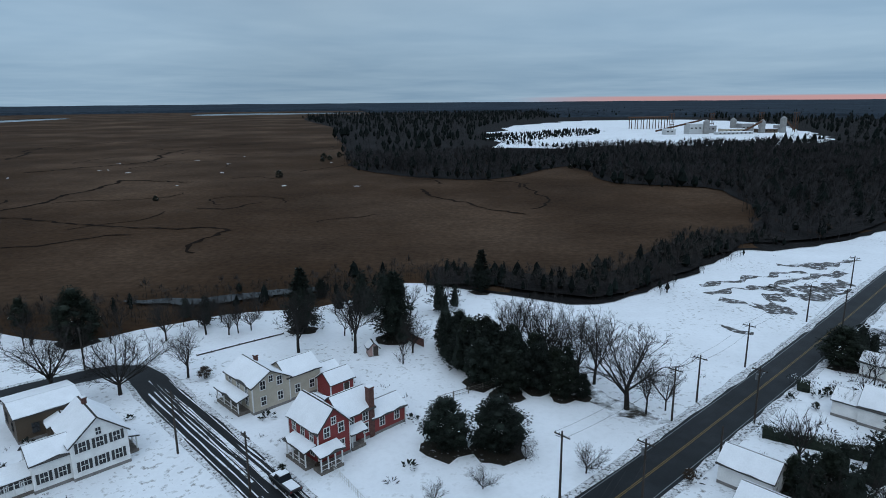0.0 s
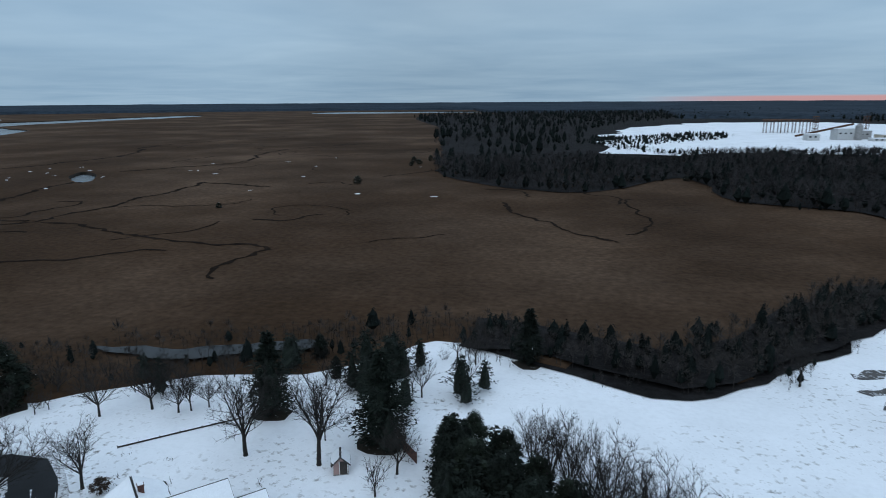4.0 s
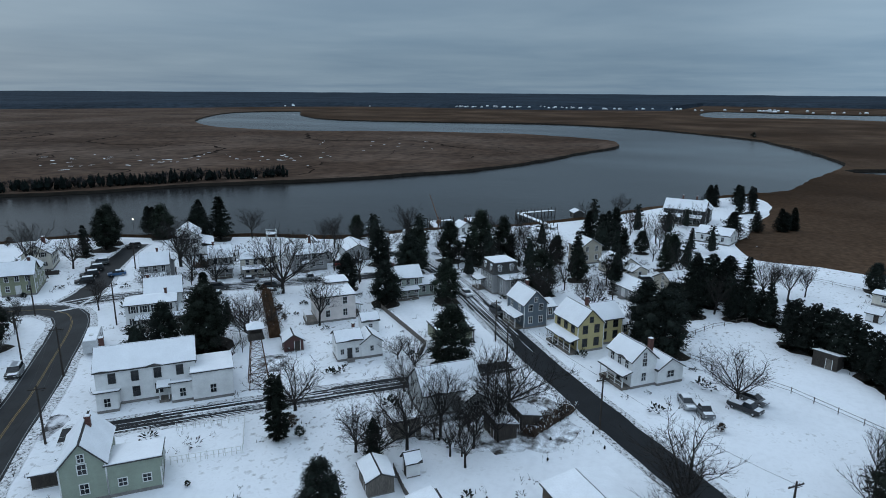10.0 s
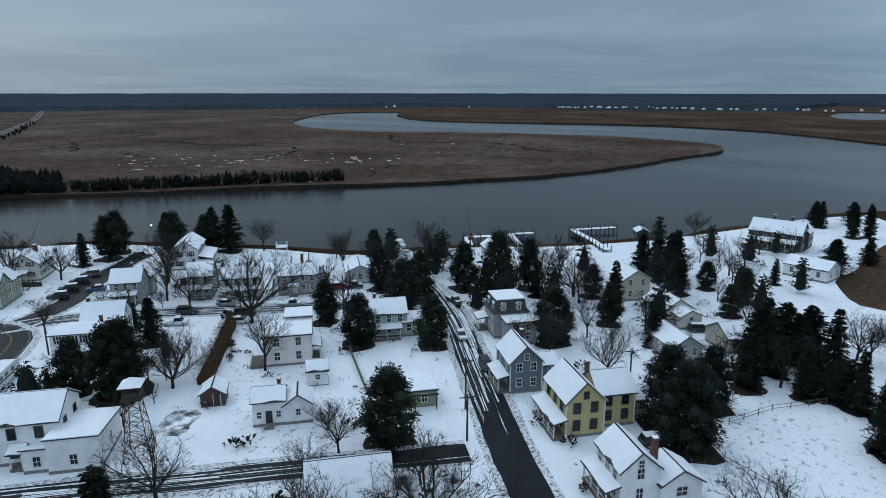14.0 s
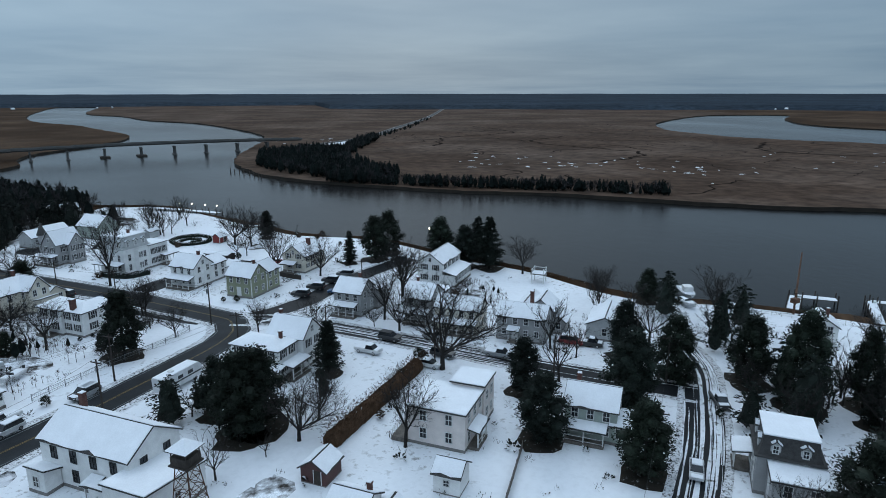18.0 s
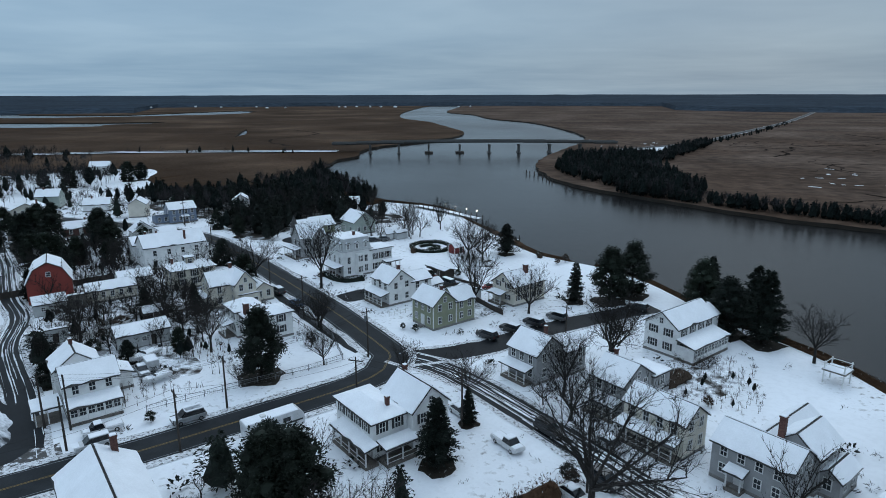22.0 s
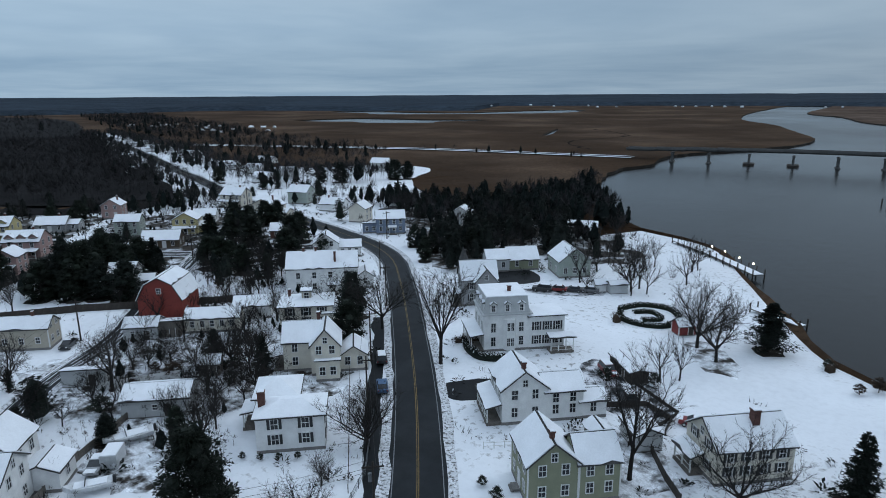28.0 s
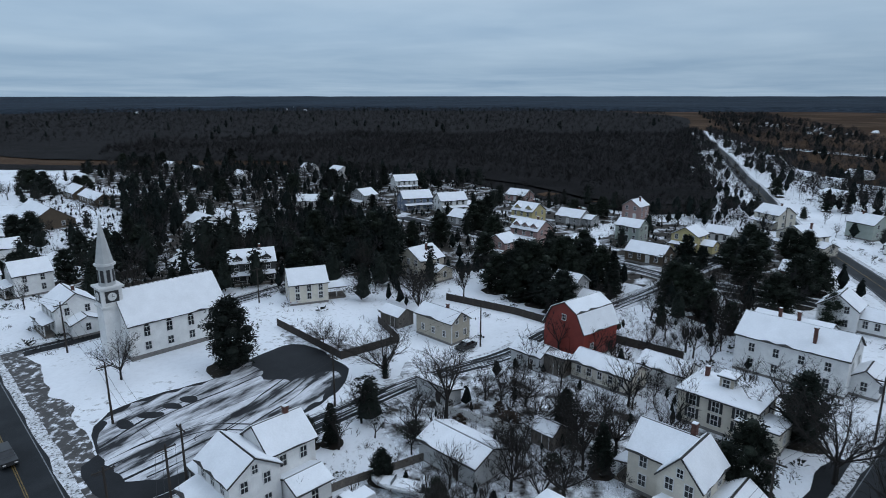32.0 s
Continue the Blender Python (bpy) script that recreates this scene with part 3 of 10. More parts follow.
def build_ground():
    rs = np.random.RandomState(3)
    pts, edges = [], []

    def loop(line):
        s = len(pts)
        keep = [line[0]]
        for q in line[1:]:
            if np.linalg.norm(q - keep[-1]) > 1.0:
                keep.append(q)
        if np.linalg.norm(keep[0] - keep[-1]) < 1.0:
            keep.pop()
        pts.extend((float(a), float(b)) for a, b in keep)
        edges.extend((s + i, s + (i + 1) % len(keep)) for i in range(len(keep)))

    for w in WATERS + SNOWS:
        loop(w)
    far = 4900
    loop(np.array([(far * math.cos(a), far * math.sin(a)) for a in np.linspace(0, 2 * math.pi, 64, endpoint=False)]))
    for step, half in ((22, 620), (70, 1900)):
        k = np.arange(-half, half, step)
        for x in k:
            for y in k:
                if step > 30 and max(abs(x), abs(y)) < 630:
                    continue
                pts.append((x + rs.uniform(-0.35, 0.35) * step - 60, y + rs.uniform(-0.35, 0.35) * step))
    from mathutils.geometry import delaunay_2d_cdt
    vs, _, fs, *_ = delaunay_2d_cdt([Vector(p) for p in pts], edges, [], 0, 0.01)
    v = np.array([(a.x, a.y) for a in vs])
    tri = np.array([f for f in fs if len(f) == 3])
    cen = v[tri].mean(axis=1)
    wet = np.zeros(len(tri), bool)
    for w in WATERS:
        wet |= inside(w, cen)
    white = np.zeros(len(tri), bool)
    for w in SNOWS:
        white |= inside(w, cen)
    reedy = np.zeros(len(v), bool)
    reedy[np.unique(tri[~wet & ~white])] = True
    reedy[np.unique(tri[white])] = False
    z = np.zeros(len(v))
    for i in np.nonzero(reedy)[0]:
        z[i] = 0.9 + 0.5 * noise.noise((v[i, 0] * 0.02, v[i, 1] * 0.02, 0)) + 0.25 * noise.noise((v[i, 0] * 0.11, v[i, 1] * 0.11, 5))
    dry = ~wet
    faces = [tuple(t) for t in tri[dry].tolist()]
    isle = inside(np.array(island_bank + west_bank + [(-1300, -2300), (-1300, -900)], float), cen)
    mats = np.where(white[dry], 0, np.where(isle[dry], 3, 1)).tolist()
    verts = [(a, b, c) for (a, b), c in zip(v.tolist(), z.tolist())]
    # banks: every edge between land and water goes down to the river bed
    seen = {}
    for t in tri[dry].tolist():
        for a, b in ((t[0], t[1]), (t[1], t[2]), (t[2], t[0])):
            seen[(a, b)] = True
    wets = set()
    for t in tri[wet].tolist():
        for a, b in ((t[0], t[1]), (t[1], t[2]), (t[2], t[0])):
            wets.add((b, a))
    low = {}
    for a, b in seen:
        if (a, b) in wets:
            for k in (a, b):
                if k not in low:
                    low[k] = len(verts)
                    verts.append((v[k, 0], v[k, 1], -1.6))
            faces.append((a, low[a], low[b], b))
            mats.append(2)
    me = bpy.data.meshes.new("ground")
    me.from_pydata(verts, [], faces)
    for m in (ground_snow, marsh_mat, bank_mat, marsh_pale):
        me.materials.append(m)
    me.polygons.foreach_set("material_index", mats)
    me.update()
    tagged(new("ground", me), "snow-covered village land and brown reed marsh in one sheet", "ground", kind="structure")
    w = Shape()
    w.add([(far * math.cos(a), far * math.sin(a), -0.7) for a in np.linspace(0, 2 * math.pi, 64, endpoint=False)], [tuple(range(64))])
    tagged(part("water", w, water_mat), "calm grey tidal river and marsh pools under overcast sky", "water", kind="structure")


build_ground()
GROUND = bpy.data.objects["ground"].data
LAND = BVHTree.FromPolygons([tuple(v.co) for v in GROUND.vertices], [tuple(p.vertices) for p in GROUND.polygons])


def draped(shape, lift):
    """Lays the corners of a flat shape on the marsh."""
    out = []
    for x, y, z in shape.v:
        hit = LAND.ray_cast(Vector((x, y, 60)), Vector((0, 0, -1)))
        out.append((x, y, (hit[0].z if hit[0] is not None else -0.3) + lift))
    shape.v = out
    return shape

# ---- roads ----
main_street = [(330, 357), (117.4, 153), (74.6, 112.1), (45.7, 85.4), (25.8, 67.3), (-36.5, 11.6), (-53.5, -2.6), (-64, -12), (-73.5, -20.6), (-79.6, -26.8), (-83, -32.8), (-83.2, -38.4), (-79.6, -44.4), (-61.3, -67.1), (-38.1, -93.3), (-20.8, -111.8), (-5.3, -126.8), (10.7, -136.3), (32.7, -143.8), (56.7, -150.3),
               (99.7, -161.3), (135.7, -173.8), (205.7, -200.8), (248.7, -215.8), (348.7, -254.8), (658.7, -369.8), (1098.7, -556.8)]
side_river = [(-84, -39), (-95, -33), (-108, -19), (-120, -4.5), (-131.5, 9.5), (-142.5, 22), (-148, 28)]
side_water = [(-85.3, -37.8), (-98.3, -43.3), (-108.3, -51.8), (-120.3, -60.8), (-132.3, -68.3), (-137.3, -70.8)]
back_street = [(-49, 103.4), (-52.6, 106.4), (-57.4, 106.4), (-66, 100.6), (-75.5, 92.4), (-86, 82.5), (-99.5, 70.5), (-108, 63.5), (-122, 52), (-136, 40.5), (-147, 30), (-156, 20), (-162, 8)]
cross_street = [(-47, 13), (-54.2, 20.4), (-62.9, 29.6), (-71.8, 39.5), (-80.8, 49), (-90, 59.5), (-96, 66)]
north_lane = [(2.6, 46.6), (-10.5, 61), (-20, 71.8), (-30, 82.5), (-42, 95.4), (-48, 102.3), (-51, 105.2)]
church_lane = [(-46.3, 4.2), (-35.8, -7.8), (-26.8, -17.8), (-14.7, -29.8), (-8.3, -37.3), (0.2, -50.6), (14.7, -64.8), (36.7, -89.8), (60.7, -114.8), (86.7, -146.8)]
south_lane = [(7.7, -137.8), (17.6, -130.8), (29.7, -118.3), (45.2, -99.8), (64.7, -84.8), (93.7, -58.8), (128.7, -26.8)]


def road(name, ctrl, width, mat, label, edge=1.2, lines="", z=0.03, tracks=0, streaks=0, streak_from=0.0):
    line = smooth_line(ctrl, 3.0)
    s = Shape()
    ribbon(s, line, width / 2, -width / 2, z, 0, 0.25, 1.0)
    ob = tagged(part(name, s, mat), label, "road", kind="structure")
    if edge:
        e = Shape()
        ribbon(e, line, width / 2 + edge * 0.8, width / 2 - 0.25, z + 0.012, 0, 0.45, 5.0)
        ribbon(e, line, -width / 2 + 0.25, -width / 2 - edge * 0.8, z + 0.012, 0, 0.45, 9.0)
        part("slush_edge", e, slush, ob, "dirty ploughed snow along the edge")
    if "y" in lines:
        y = Shape()
        ribbon(y, line, 0.17, 0.06, z + 0.01)
        ribbon(y, line, -0.06, -0.17, z + 0.01)
        part("centre_line", y, line_yellow, ob, "double yellow centre line")
    if "w" in lines:
        y = Shape()
        ribbon(y, line, width / 2 - 0.62, width / 2 - 0.74, z + 0.01)
        ribbon(y, line, -width / 2 + 0.74, -width / 2 + 0.62, z + 0.01)
        part("edge_line", y, line_white, ob, "white edge lines")
    if tracks:
        k = Shape()
        rs = np.random.RandomState(len(name))
        for i in range(tracks):
            o = (i + 0.5) / tracks * (width - 0.6) - width / 2 + 0.3
            ribbon(k, line, o + 0.22, o - 0.22, z + 0.008 + 0.001 * i, 0, 0.3, 11.0 + i)
        part("wheel_track", k, asphalt_dark, ob, "dark wheel tracks through thin snow")
    if streaks:
        k = Shape()
        rs = random.Random(len(ctrl))
        first = int(len(line) * streak_from)
        for i in range(streaks * 4):
            o = rs.uniform(-0.5, 0.5) * (width - 0.5)
            w = rs.choice((0.03, 0.05, 0.08, 0.12))
            a = rs.randint(first, first + max(1, (len(line) - first) // 2))
            b = min(len(line), a + rs.randint(5, max(6, len(line) // 2)))
            if b - a > 3:
                ribbon(k, line[a:b], o + w, o - w, z + 0.010 + 0.0008 * i, 0, 0.22, 31.0 + 2.7 * i)
        part("snow_streak", k, snow_thin, ob, "thin streaks of snow between the wheel tracks")
    return ob


road("road_main", main_street, 7.6, asphalt, "dark wet asphalt main street with double yellow line", 1.5, "yw", 0.05)
road("road_side", side_river, 5.6, asphalt_dark, "side street of dark asphalt streaked with thin snow", 1.0, streaks=7, z=0.04)
road("road_landing", side_water, 6.4, asphalt_dark, "dark asphalt street down to the river", 1.0, z=0.034)
road("road_back", back_street, 6.0, asphalt_dark, "back street of asphalt streaked with snow tracks", 1.1, streaks=9, z=0.036, streak_from=0.42)
road("road_cross", cross_street, 4.8, asphalt_dark, "narrow cross street with wheel tracks in snow", 0.9, streaks=5, z=0.028)
road("road_north", north_lane, 6.6, asphalt_dark, "dark wet asphalt lane with snow streaks", 0.9, z=0.032, streaks=6)
road("road_church", church_lane, 4.6, asphalt_dark, "narrow dark lane beside the church", 0.8, streaks=6, z=0.026)
road("road_south", south_lane, 6.0, asphalt_dark, "dark side street lined with houses", 0.8, streaks=3, z=0.024)

# ---- houses ----
WIN = {}
FAR_HOUSE = [False]


def lattice(xs, zs, depth, solid=False):
    """Bars of a frame as one connected piece: the odd cells between the bars stay open."""
    s = Shape()
    nx, nz = len(xs), len(zs)
    vs = [(x, y, z) for y in (-depth, 0.0) for z in zs for x in xs]
    fs = []
    k = nx * nz

    def solid_cell(i, j):
        return 0 <= i < nx - 1 and 0 <= j < nz - 1 and (solid or i % 2 == 0 or j % 2 == 0)

    for j in range(nz - 1):
        for i in range(nx - 1):
            if not solid_cell(i, j):
                continue
            a, b, c, d = j * nx + i, j * nx + i + 1, (j + 1) * nx + i + 1, (j + 1) * nx + i
            fs.append((a, b, c, d))
            for (p, q), (di, dj) in (((b, a), (0, -1)), ((c, b), (1, 0)), ((d, c), (0, 1)), ((a, d), (-1, 0))):
                if not solid_cell(i + di, j + dj):
                    fs.append((p, q, q + k, p + k))
    return s.add(vs, fs)



def window_meshes(w, h, dark=False):
    """Frame, sash bars and pane of a sash window, shared by all windows of that size."""
    key = (round(w, 2), round(h, 2), dark)
    if key not in WIN:
        t = 0.10
        f = lattice([-w / 2 - t, -w / 2, -0.02, 0.02, w / 2, w / 2 + t], [-h / 2 - t, -h / 2, -0.03, 0.03, h / 2, h / 2 + t], 0.08)
        p = Shape()
        p.box(0, 0.0, 0, w, 0.03, h)
        sw = w * 0.42
        s = lattice([-sw / 2, -sw / 2 + 0.06, sw / 2 - 0.06, sw / 2], [-h / 2, -h / 2 + 0.08, -0.03, 0.03, h / 2 - 0.08, h / 2], 0.06, True)
        one = lattice([-w / 2 - t, -w / 2, -0.02, 0.02, w / 2, w / 2 + t], [-h / 2 - t, -h / 2, -0.03, 0.03, h / 2, h / 2 + t], 0.08)
        one.add([(-w / 2, -0.02, -h / 2), (w / 2, -0.02, -h / 2), (w / 2, -0.02, h / 2), (-w / 2, -0.02, h / 2)], [(0, 1, 2, 3)], 1)
        fm = trim_dark if dark else trim_white
        WIN[key] = (f.mesh("window_frame", fm), p.mesh("pane", glass), s.mesh("shutter", trim_dark), one.mesh("window", [fm, glass]))
    return WIN[key]


SIDES = {"f": 0, "r": 90, "b": 180, "l": 270}


def face(side, w, d, x, z, out=0.02):
    """A place on one wall of a block, x along it seen from outside."""
    a = SIDES[side]
    half = d / 2 if side in "fb" else w / 2
    return pose(0, 0, 0, 0, 0, a) @ pose(x, -half - out, z)


def add_window(body, at, w=0.85, h=1.45, shutters=False, dark=False, lit=False):
    f, p, s, one = window_meshes(w, h, dark)
    if FAR_HOUSE[0]:
        return part("window", one, None, body, at=at)
    ob = part("window", f, None, body, at=at)
    pane = part("pane", p, None, ob)
    if lit:
        pane.material_slots[0].link = "OBJECT"
        pane.material_slots[0].material = glass_lit
    if shutters:
        for sx in (-1, 1):
            part("shutter", s, None, body, at=at @ pose(sx * (w / 2 + 0.12 + w * 0.21), 0, 0))
    return ob


def gable_outline(half, eave, ridge, kind="gable"):
    if kind == "gambrel":
        return [(-half, 0), (half, 0), (half, eave), (half * 0.62, eave + (ridge - eave) * 0.68), (0, ridge), (-half * 0.62, eave + (ridge - eave) * 0.68), (-half, eave)]
    if kind == "salt":
        return [(-half, 0), (half, 0), (half, eave), (-half, ridge)]
    return [(-half, 0), (half, 0), (half, eave), (0, ridge), (-half, eave)]


RNG = random.Random(11)


def roof_plane(shape, snowy, a, b, axis, lo, hi, over=0.35, thick=0.14, cover=1.0):
    """One slope from ridge point a to eave point b (both across, height), drawn along axis from lo to hi, with its blanket of snow."""
    ax, az = a
    bx, bz = b
    ln = math.hypot(bx - ax, bz - az)
    ux, uz = (bx - ax) / ln, (bz - az) / ln
    bx, bz = bx + ux * over, bz + uz * over
    nx, nz = -uz, ux
    if nz < 0:
        nx, nz = -nx, -nz
    n0 = [(ax, az), (bx, bz), (bx + nx * thick, bz + nz * thick), (ax + nx * thick, az + nz * thick)]
    shape.extrude(n0, axis, lo - 0.3, hi + 0.3)
    # snow: edge drawn in by a varying hand's width
    k = max(3, int((hi - lo) / 1.2))
    rows = []
    for i in range(k + 1):
        t = lo - 0.24 + (hi - lo + 0.48) * i / k
        back = 0.03 + 0.16 * RNG.random() * (1.0 if RNG.random() < 0.8 else 3.0)
        e = (bx - ux * back, bz - uz * back)
        r = (ax + ux * 0.05, az + uz * 0.05)
        th0, th1 = thick + 0.02, thick + 0.10 + 0.03 * RNG.random()
        ring = [(r[0] + nx * th0, r[1] + nz * th0), (e[0] + nx * th0, e[1] + nz * th0), (e[0] + nx * th1, e[1] + nz * th1), (r[0] + nx * th1, r[1] + nz * th1)]
        rows.append([(t, p, q) if axis == "x" else (p, t, q) for p, q in ring])
    snowy.loft(rows)


def chimney(body, x, y, z0, z1, w=0.6, mat=None):
    s = Shape().box(x, y, (z0 + z1) / 2, w, w, z1 - z0).box(x, y, z1 - 0.1, w + 0.14, w + 0.14, 0.16)
    c = part("chimney", s, mat or brick, body, "brick chimney with a cap of snow")
    part("snow_cap", Shape().box(x, y, z1 + 0.04, w, w, 0.10), snow_roof, c)
    return c


def block(house, x, y, w, d, eave, ridge, axis="x", wall="white", win="", storeys=2, shutters=False, kind="gable", base=0.45, turn=0, roof_mat=None, dark=False,
          door="", wsize=(0.85, 1.4), attic=True, name="wall"):
    """One body of a house: foundation, walls, roof with snow, windows (win: count on each side as in 'f3r2b3l2')."""
    at = pose(x, y, 0, 0, 0, turn)
    s = Shape()
    half, run = (d / 2, w / 2) if axis == "x" else (w / 2, d / 2)
    if kind in ("gable", "gambrel", "salt"):
        s.extrude(gable_outline(half, eave, ridge, kind), axis, -run, run)
    else:
        s.box(0, 0, eave / 2, w, d, eave)
    body = part(name, s, SIDE[wall], house, at=at)
    part("foundation", Shape().box(0, 0, base / 2, w + 0.06, d + 0.06, base), stone, body)
    if wall in ("red", "tan", "green", "sage", "yellow", "bluegrey") and not FAR_HOUSE[0]:
        top = eave if kind != "salt" else min(eave, ridge)
        for cx in (-w / 2, w / 2):
            for cy in (-d / 2, d / 2):
                part("corner_board", Shape().box(cx, cy, (base + top) / 2, 0.16, 0.16, top - base), trim_white, body)
    r, sn = Shape(), Shape()
    rm = roof_mat or shingle
    if kind == "gable":
        for sgn in (-1, 1):
            roof_plane(r, sn, (0, ridge), (sgn * half, eave), axis, -run, run)
    elif kind == "gambrel":
        kx, kz = half * 0.62, eave + (ridge - eave) * 0.68
        for sgn in (-1, 1):
            roof_plane(r, sn, (0, ridge), (sgn * kx, kz), axis, -run, run, 0.12)
            roof_plane(r, sn, (sgn * kx, kz), (sgn * half, eave), axis, -run, run, 0.25)
    elif kind == "salt":
        roof_plane(r, sn, (-half - 0.2, ridge + 0.06), (half, eave), axis, -run, run)
    elif kind == "hip":
        o = 0.45
        ww, dd = w / 2 + o, d / 2 + o
        rl = max(0.3, (w - d) / 2) if w > d else 0.3
        rd = max(0.3, (d - w) / 2) if d > w else 0.3
        for sh, z0, z1, k in ((r, eave, ridge, 0), (sn, eave + 0.1, ridge + 0.12, 0.1)):
            sh.loft([[(-ww + k, -dd + k, z0), (ww - k, -dd + k, z0), (ww - k, dd - k, z0), (-ww + k, dd - k, z0)],
                     [(-ww + k, -dd + k, z0 + 0.12), (ww - k, -dd + k, z0 + 0.12), (ww - k, dd - k, z0 + 0.12), (-ww + k, dd - k, z0 + 0.12)],
                     [(-rl, -rd, z1), (rl, -rd, z1), (rl, rd, z1), (-rl, rd, z1)]])
    elif kind == "flat":
        r.box(0, 0, eave + 0.08, w + 0.5, d + 0.5, 0.2)
        sn.box(0, 0, eave + 0.24, w + 0.36, d + 0.36, 0.13)
    elif kind == "mansard":
        o, i2 = 0.35, 0.55
        r.box(0, 0, eave + 0.05, w + 2 * o, d + 2 * o, 0.18)
        rings = []
        for f, z in ((0.02, eave + 0.14), (0.32, eave + 0.14 + (ridge - eave) * 0.35), (i2, ridge)):
            a, b = w / 2 - f, d / 2 - f
            rings.append([(-a, -b, z), (a, -b, z), (a, b, z), (-a, b, z)])
        r.loft(rings)
        sn.box(0, 0, ridge + 0.08, w - 0.9, d - 0.9, 0.16)
    ro = part("roof", r, rm, body)
    part("snow_blanket", sn, snow_roof, ro, "even blanket of fresh snow")
    # windows
    i = 0
    while i + 1 < len(win):
        side, n = win[i], int(win[i + 1])
        i += 2
        run_w = w if side in "fb" else d
        for st in range(storeys):
            zc = base + 1.45 + st * 2.65
            if kind != "gable" or (axis == "x") == (side in "fb"):
                zc = min(zc, eave - wsize[1] / 2 - 0.22)
                if st and zc < base + 3.2:
                    continue
            for j in range(n):
                xx = ((j + 0.5) / n - 0.5) * run_w * 0.9
                if door and door[0] == side and st == 0 and j == int(door[1]):
                    continue
                add_window(body, face(side, w, d, xx, zc), *wsize, shutters, dark, lit=False)
        gable_side = kind == "gable" and attic and ((axis == "x" and side in "rl") or (axis == "y" and side in "fb"))
        if gable_side and ridge - eave > 1.7:
            add_window(body, face(side, w, d, 0, eave + (ridge - eave) * 0.36), 0.65, 1.0, False, dark)
    if door:
        side, j = door[0], int(door[1])
        n = int(win[win.index(side) + 1]) if side in win else 1
        run_w = w if side in "fb" else d
        xx = ((j + 0.5) / n - 0.5) * run_w * 0.9
        dm = face(side, w, d, xx, base + 1.02)
        ds = Shape().box(0, -0.02, 0, 0.95, 0.06, 2.05)
        dd_ = part("door", ds, trim_dark if wall in ("white", "cream", "yellow", "mint") else trim_white, body, at=dm)
        part("door_frame", Shape().box(-0.55, -0.04, 0.03, 0.12, 0.1, 2.15).box(0.55, -0.04, 0.03, 0.12, 0.1, 2.15).box(0, -0.04, 1.12, 1.22, 0.1, 0.14), trim_white, dd_)
        part("step", Shape().box(0, -0.45, -1.12, 1.4, 0.9, 0.28).box(0, -0.95, -1.24, 1.4, 0.4, 0.2), stone, body, at=dm)
    return body


def porch(house, x, y, w, d, h=2.6, turn=0, posts=4, rise=0.7, rail=True, floor=0.45, enclosed=False, mat="white"):
    """A porch with its deck, posts, rail and lean-to roof; front to local -y."""
    at = pose(x, y, 0, 0, 0, turn)
    p = part("porch_deck", Shape().box(0, 0, floor / 2, w, d, floor), wood_grey, house, at=at)
    for i in range(posts):
        xx = (i / max(1, posts - 1) - 0.5) * (w - 0.25)
        part("post", Shape().box(xx, -d / 2 + 0.15, floor + (h - floor) / 2, 0.15, 0.15, h - floor), trim_white, p)
    if enclosed:
        part("panel", Shape().box(0, -d / 2 + 0.18, floor + 0.42, w - 0.2, 0.08, 0.84), SIDE[mat], p)
        n = max(2, int(w / 1.15))
        for i in range(n):
            add_window(p, pose(((i + 0.5) / n - 0.5) * (w - 0.2), -d / 2 + 0.16, floor + 1.5), (w - 0.2) / n - 0.3, 1.15)
        for sx in (-1, 1):
            part("panel", Shape().box(sx * (w / 2 - 0.12), 0.1, floor + (h - floor) / 2, 0.08, d - 0.3, h - floor), SIDE[mat], p)
    elif rail:
        part("rail", Shape().box(0, -d / 2 + 0.15, floor + 0.85, w - 0.2, 0.07, 0.08).box(0, -d / 2 + 0.15, floor + 0.2, w - 0.2, 0.05, 0.06), trim_white, p)
    r, sn = Shape(), Shape()
    roof_plane(r, sn, (d / 2, h + rise), (-d / 2, h + 0.05), "x", -w / 2, w / 2, 0.25)
    ro = part("porch_roof", r, shingle, p)
    part("snow_blanket", sn, snow_roof, ro)
    return p


HOMES = []


def house(label, x, y, yaw, category="house", name="house"):
    HOMES.append((x, y, 8.5))
    return thing(name, pose(x, y, 0, 0, 0, yaw), label, category, "houses of the village" if name == "house" else "")


def dormer(body, x, y, z, side, w=1.2, h=1.3, wall="white", depth=1.6):
    a = SIDES[side]
    at = pose(x, y, z, 0, 0, a)
    d = part("dormer", Shape().extrude(gable_outline(w / 2, h, h + w * 0.42), "y", -0.1, depth), SIDE[wall], body, at=at)
    add_window(d, pose(0, -0.12, h * 0.55), w * 0.5, h * 0.7)
    r, sn = Shape(), Shape()
    for s in (-1, 1):
        roof_plane(r, sn, (0, h + w * 0.42), (s * w / 2, h), "y", -0.1, depth, 0.12, 0.08)
    ro = part("dormer_roof", r, shingle, d)
    part("snow_blanket", sn, snow_roof, ro)


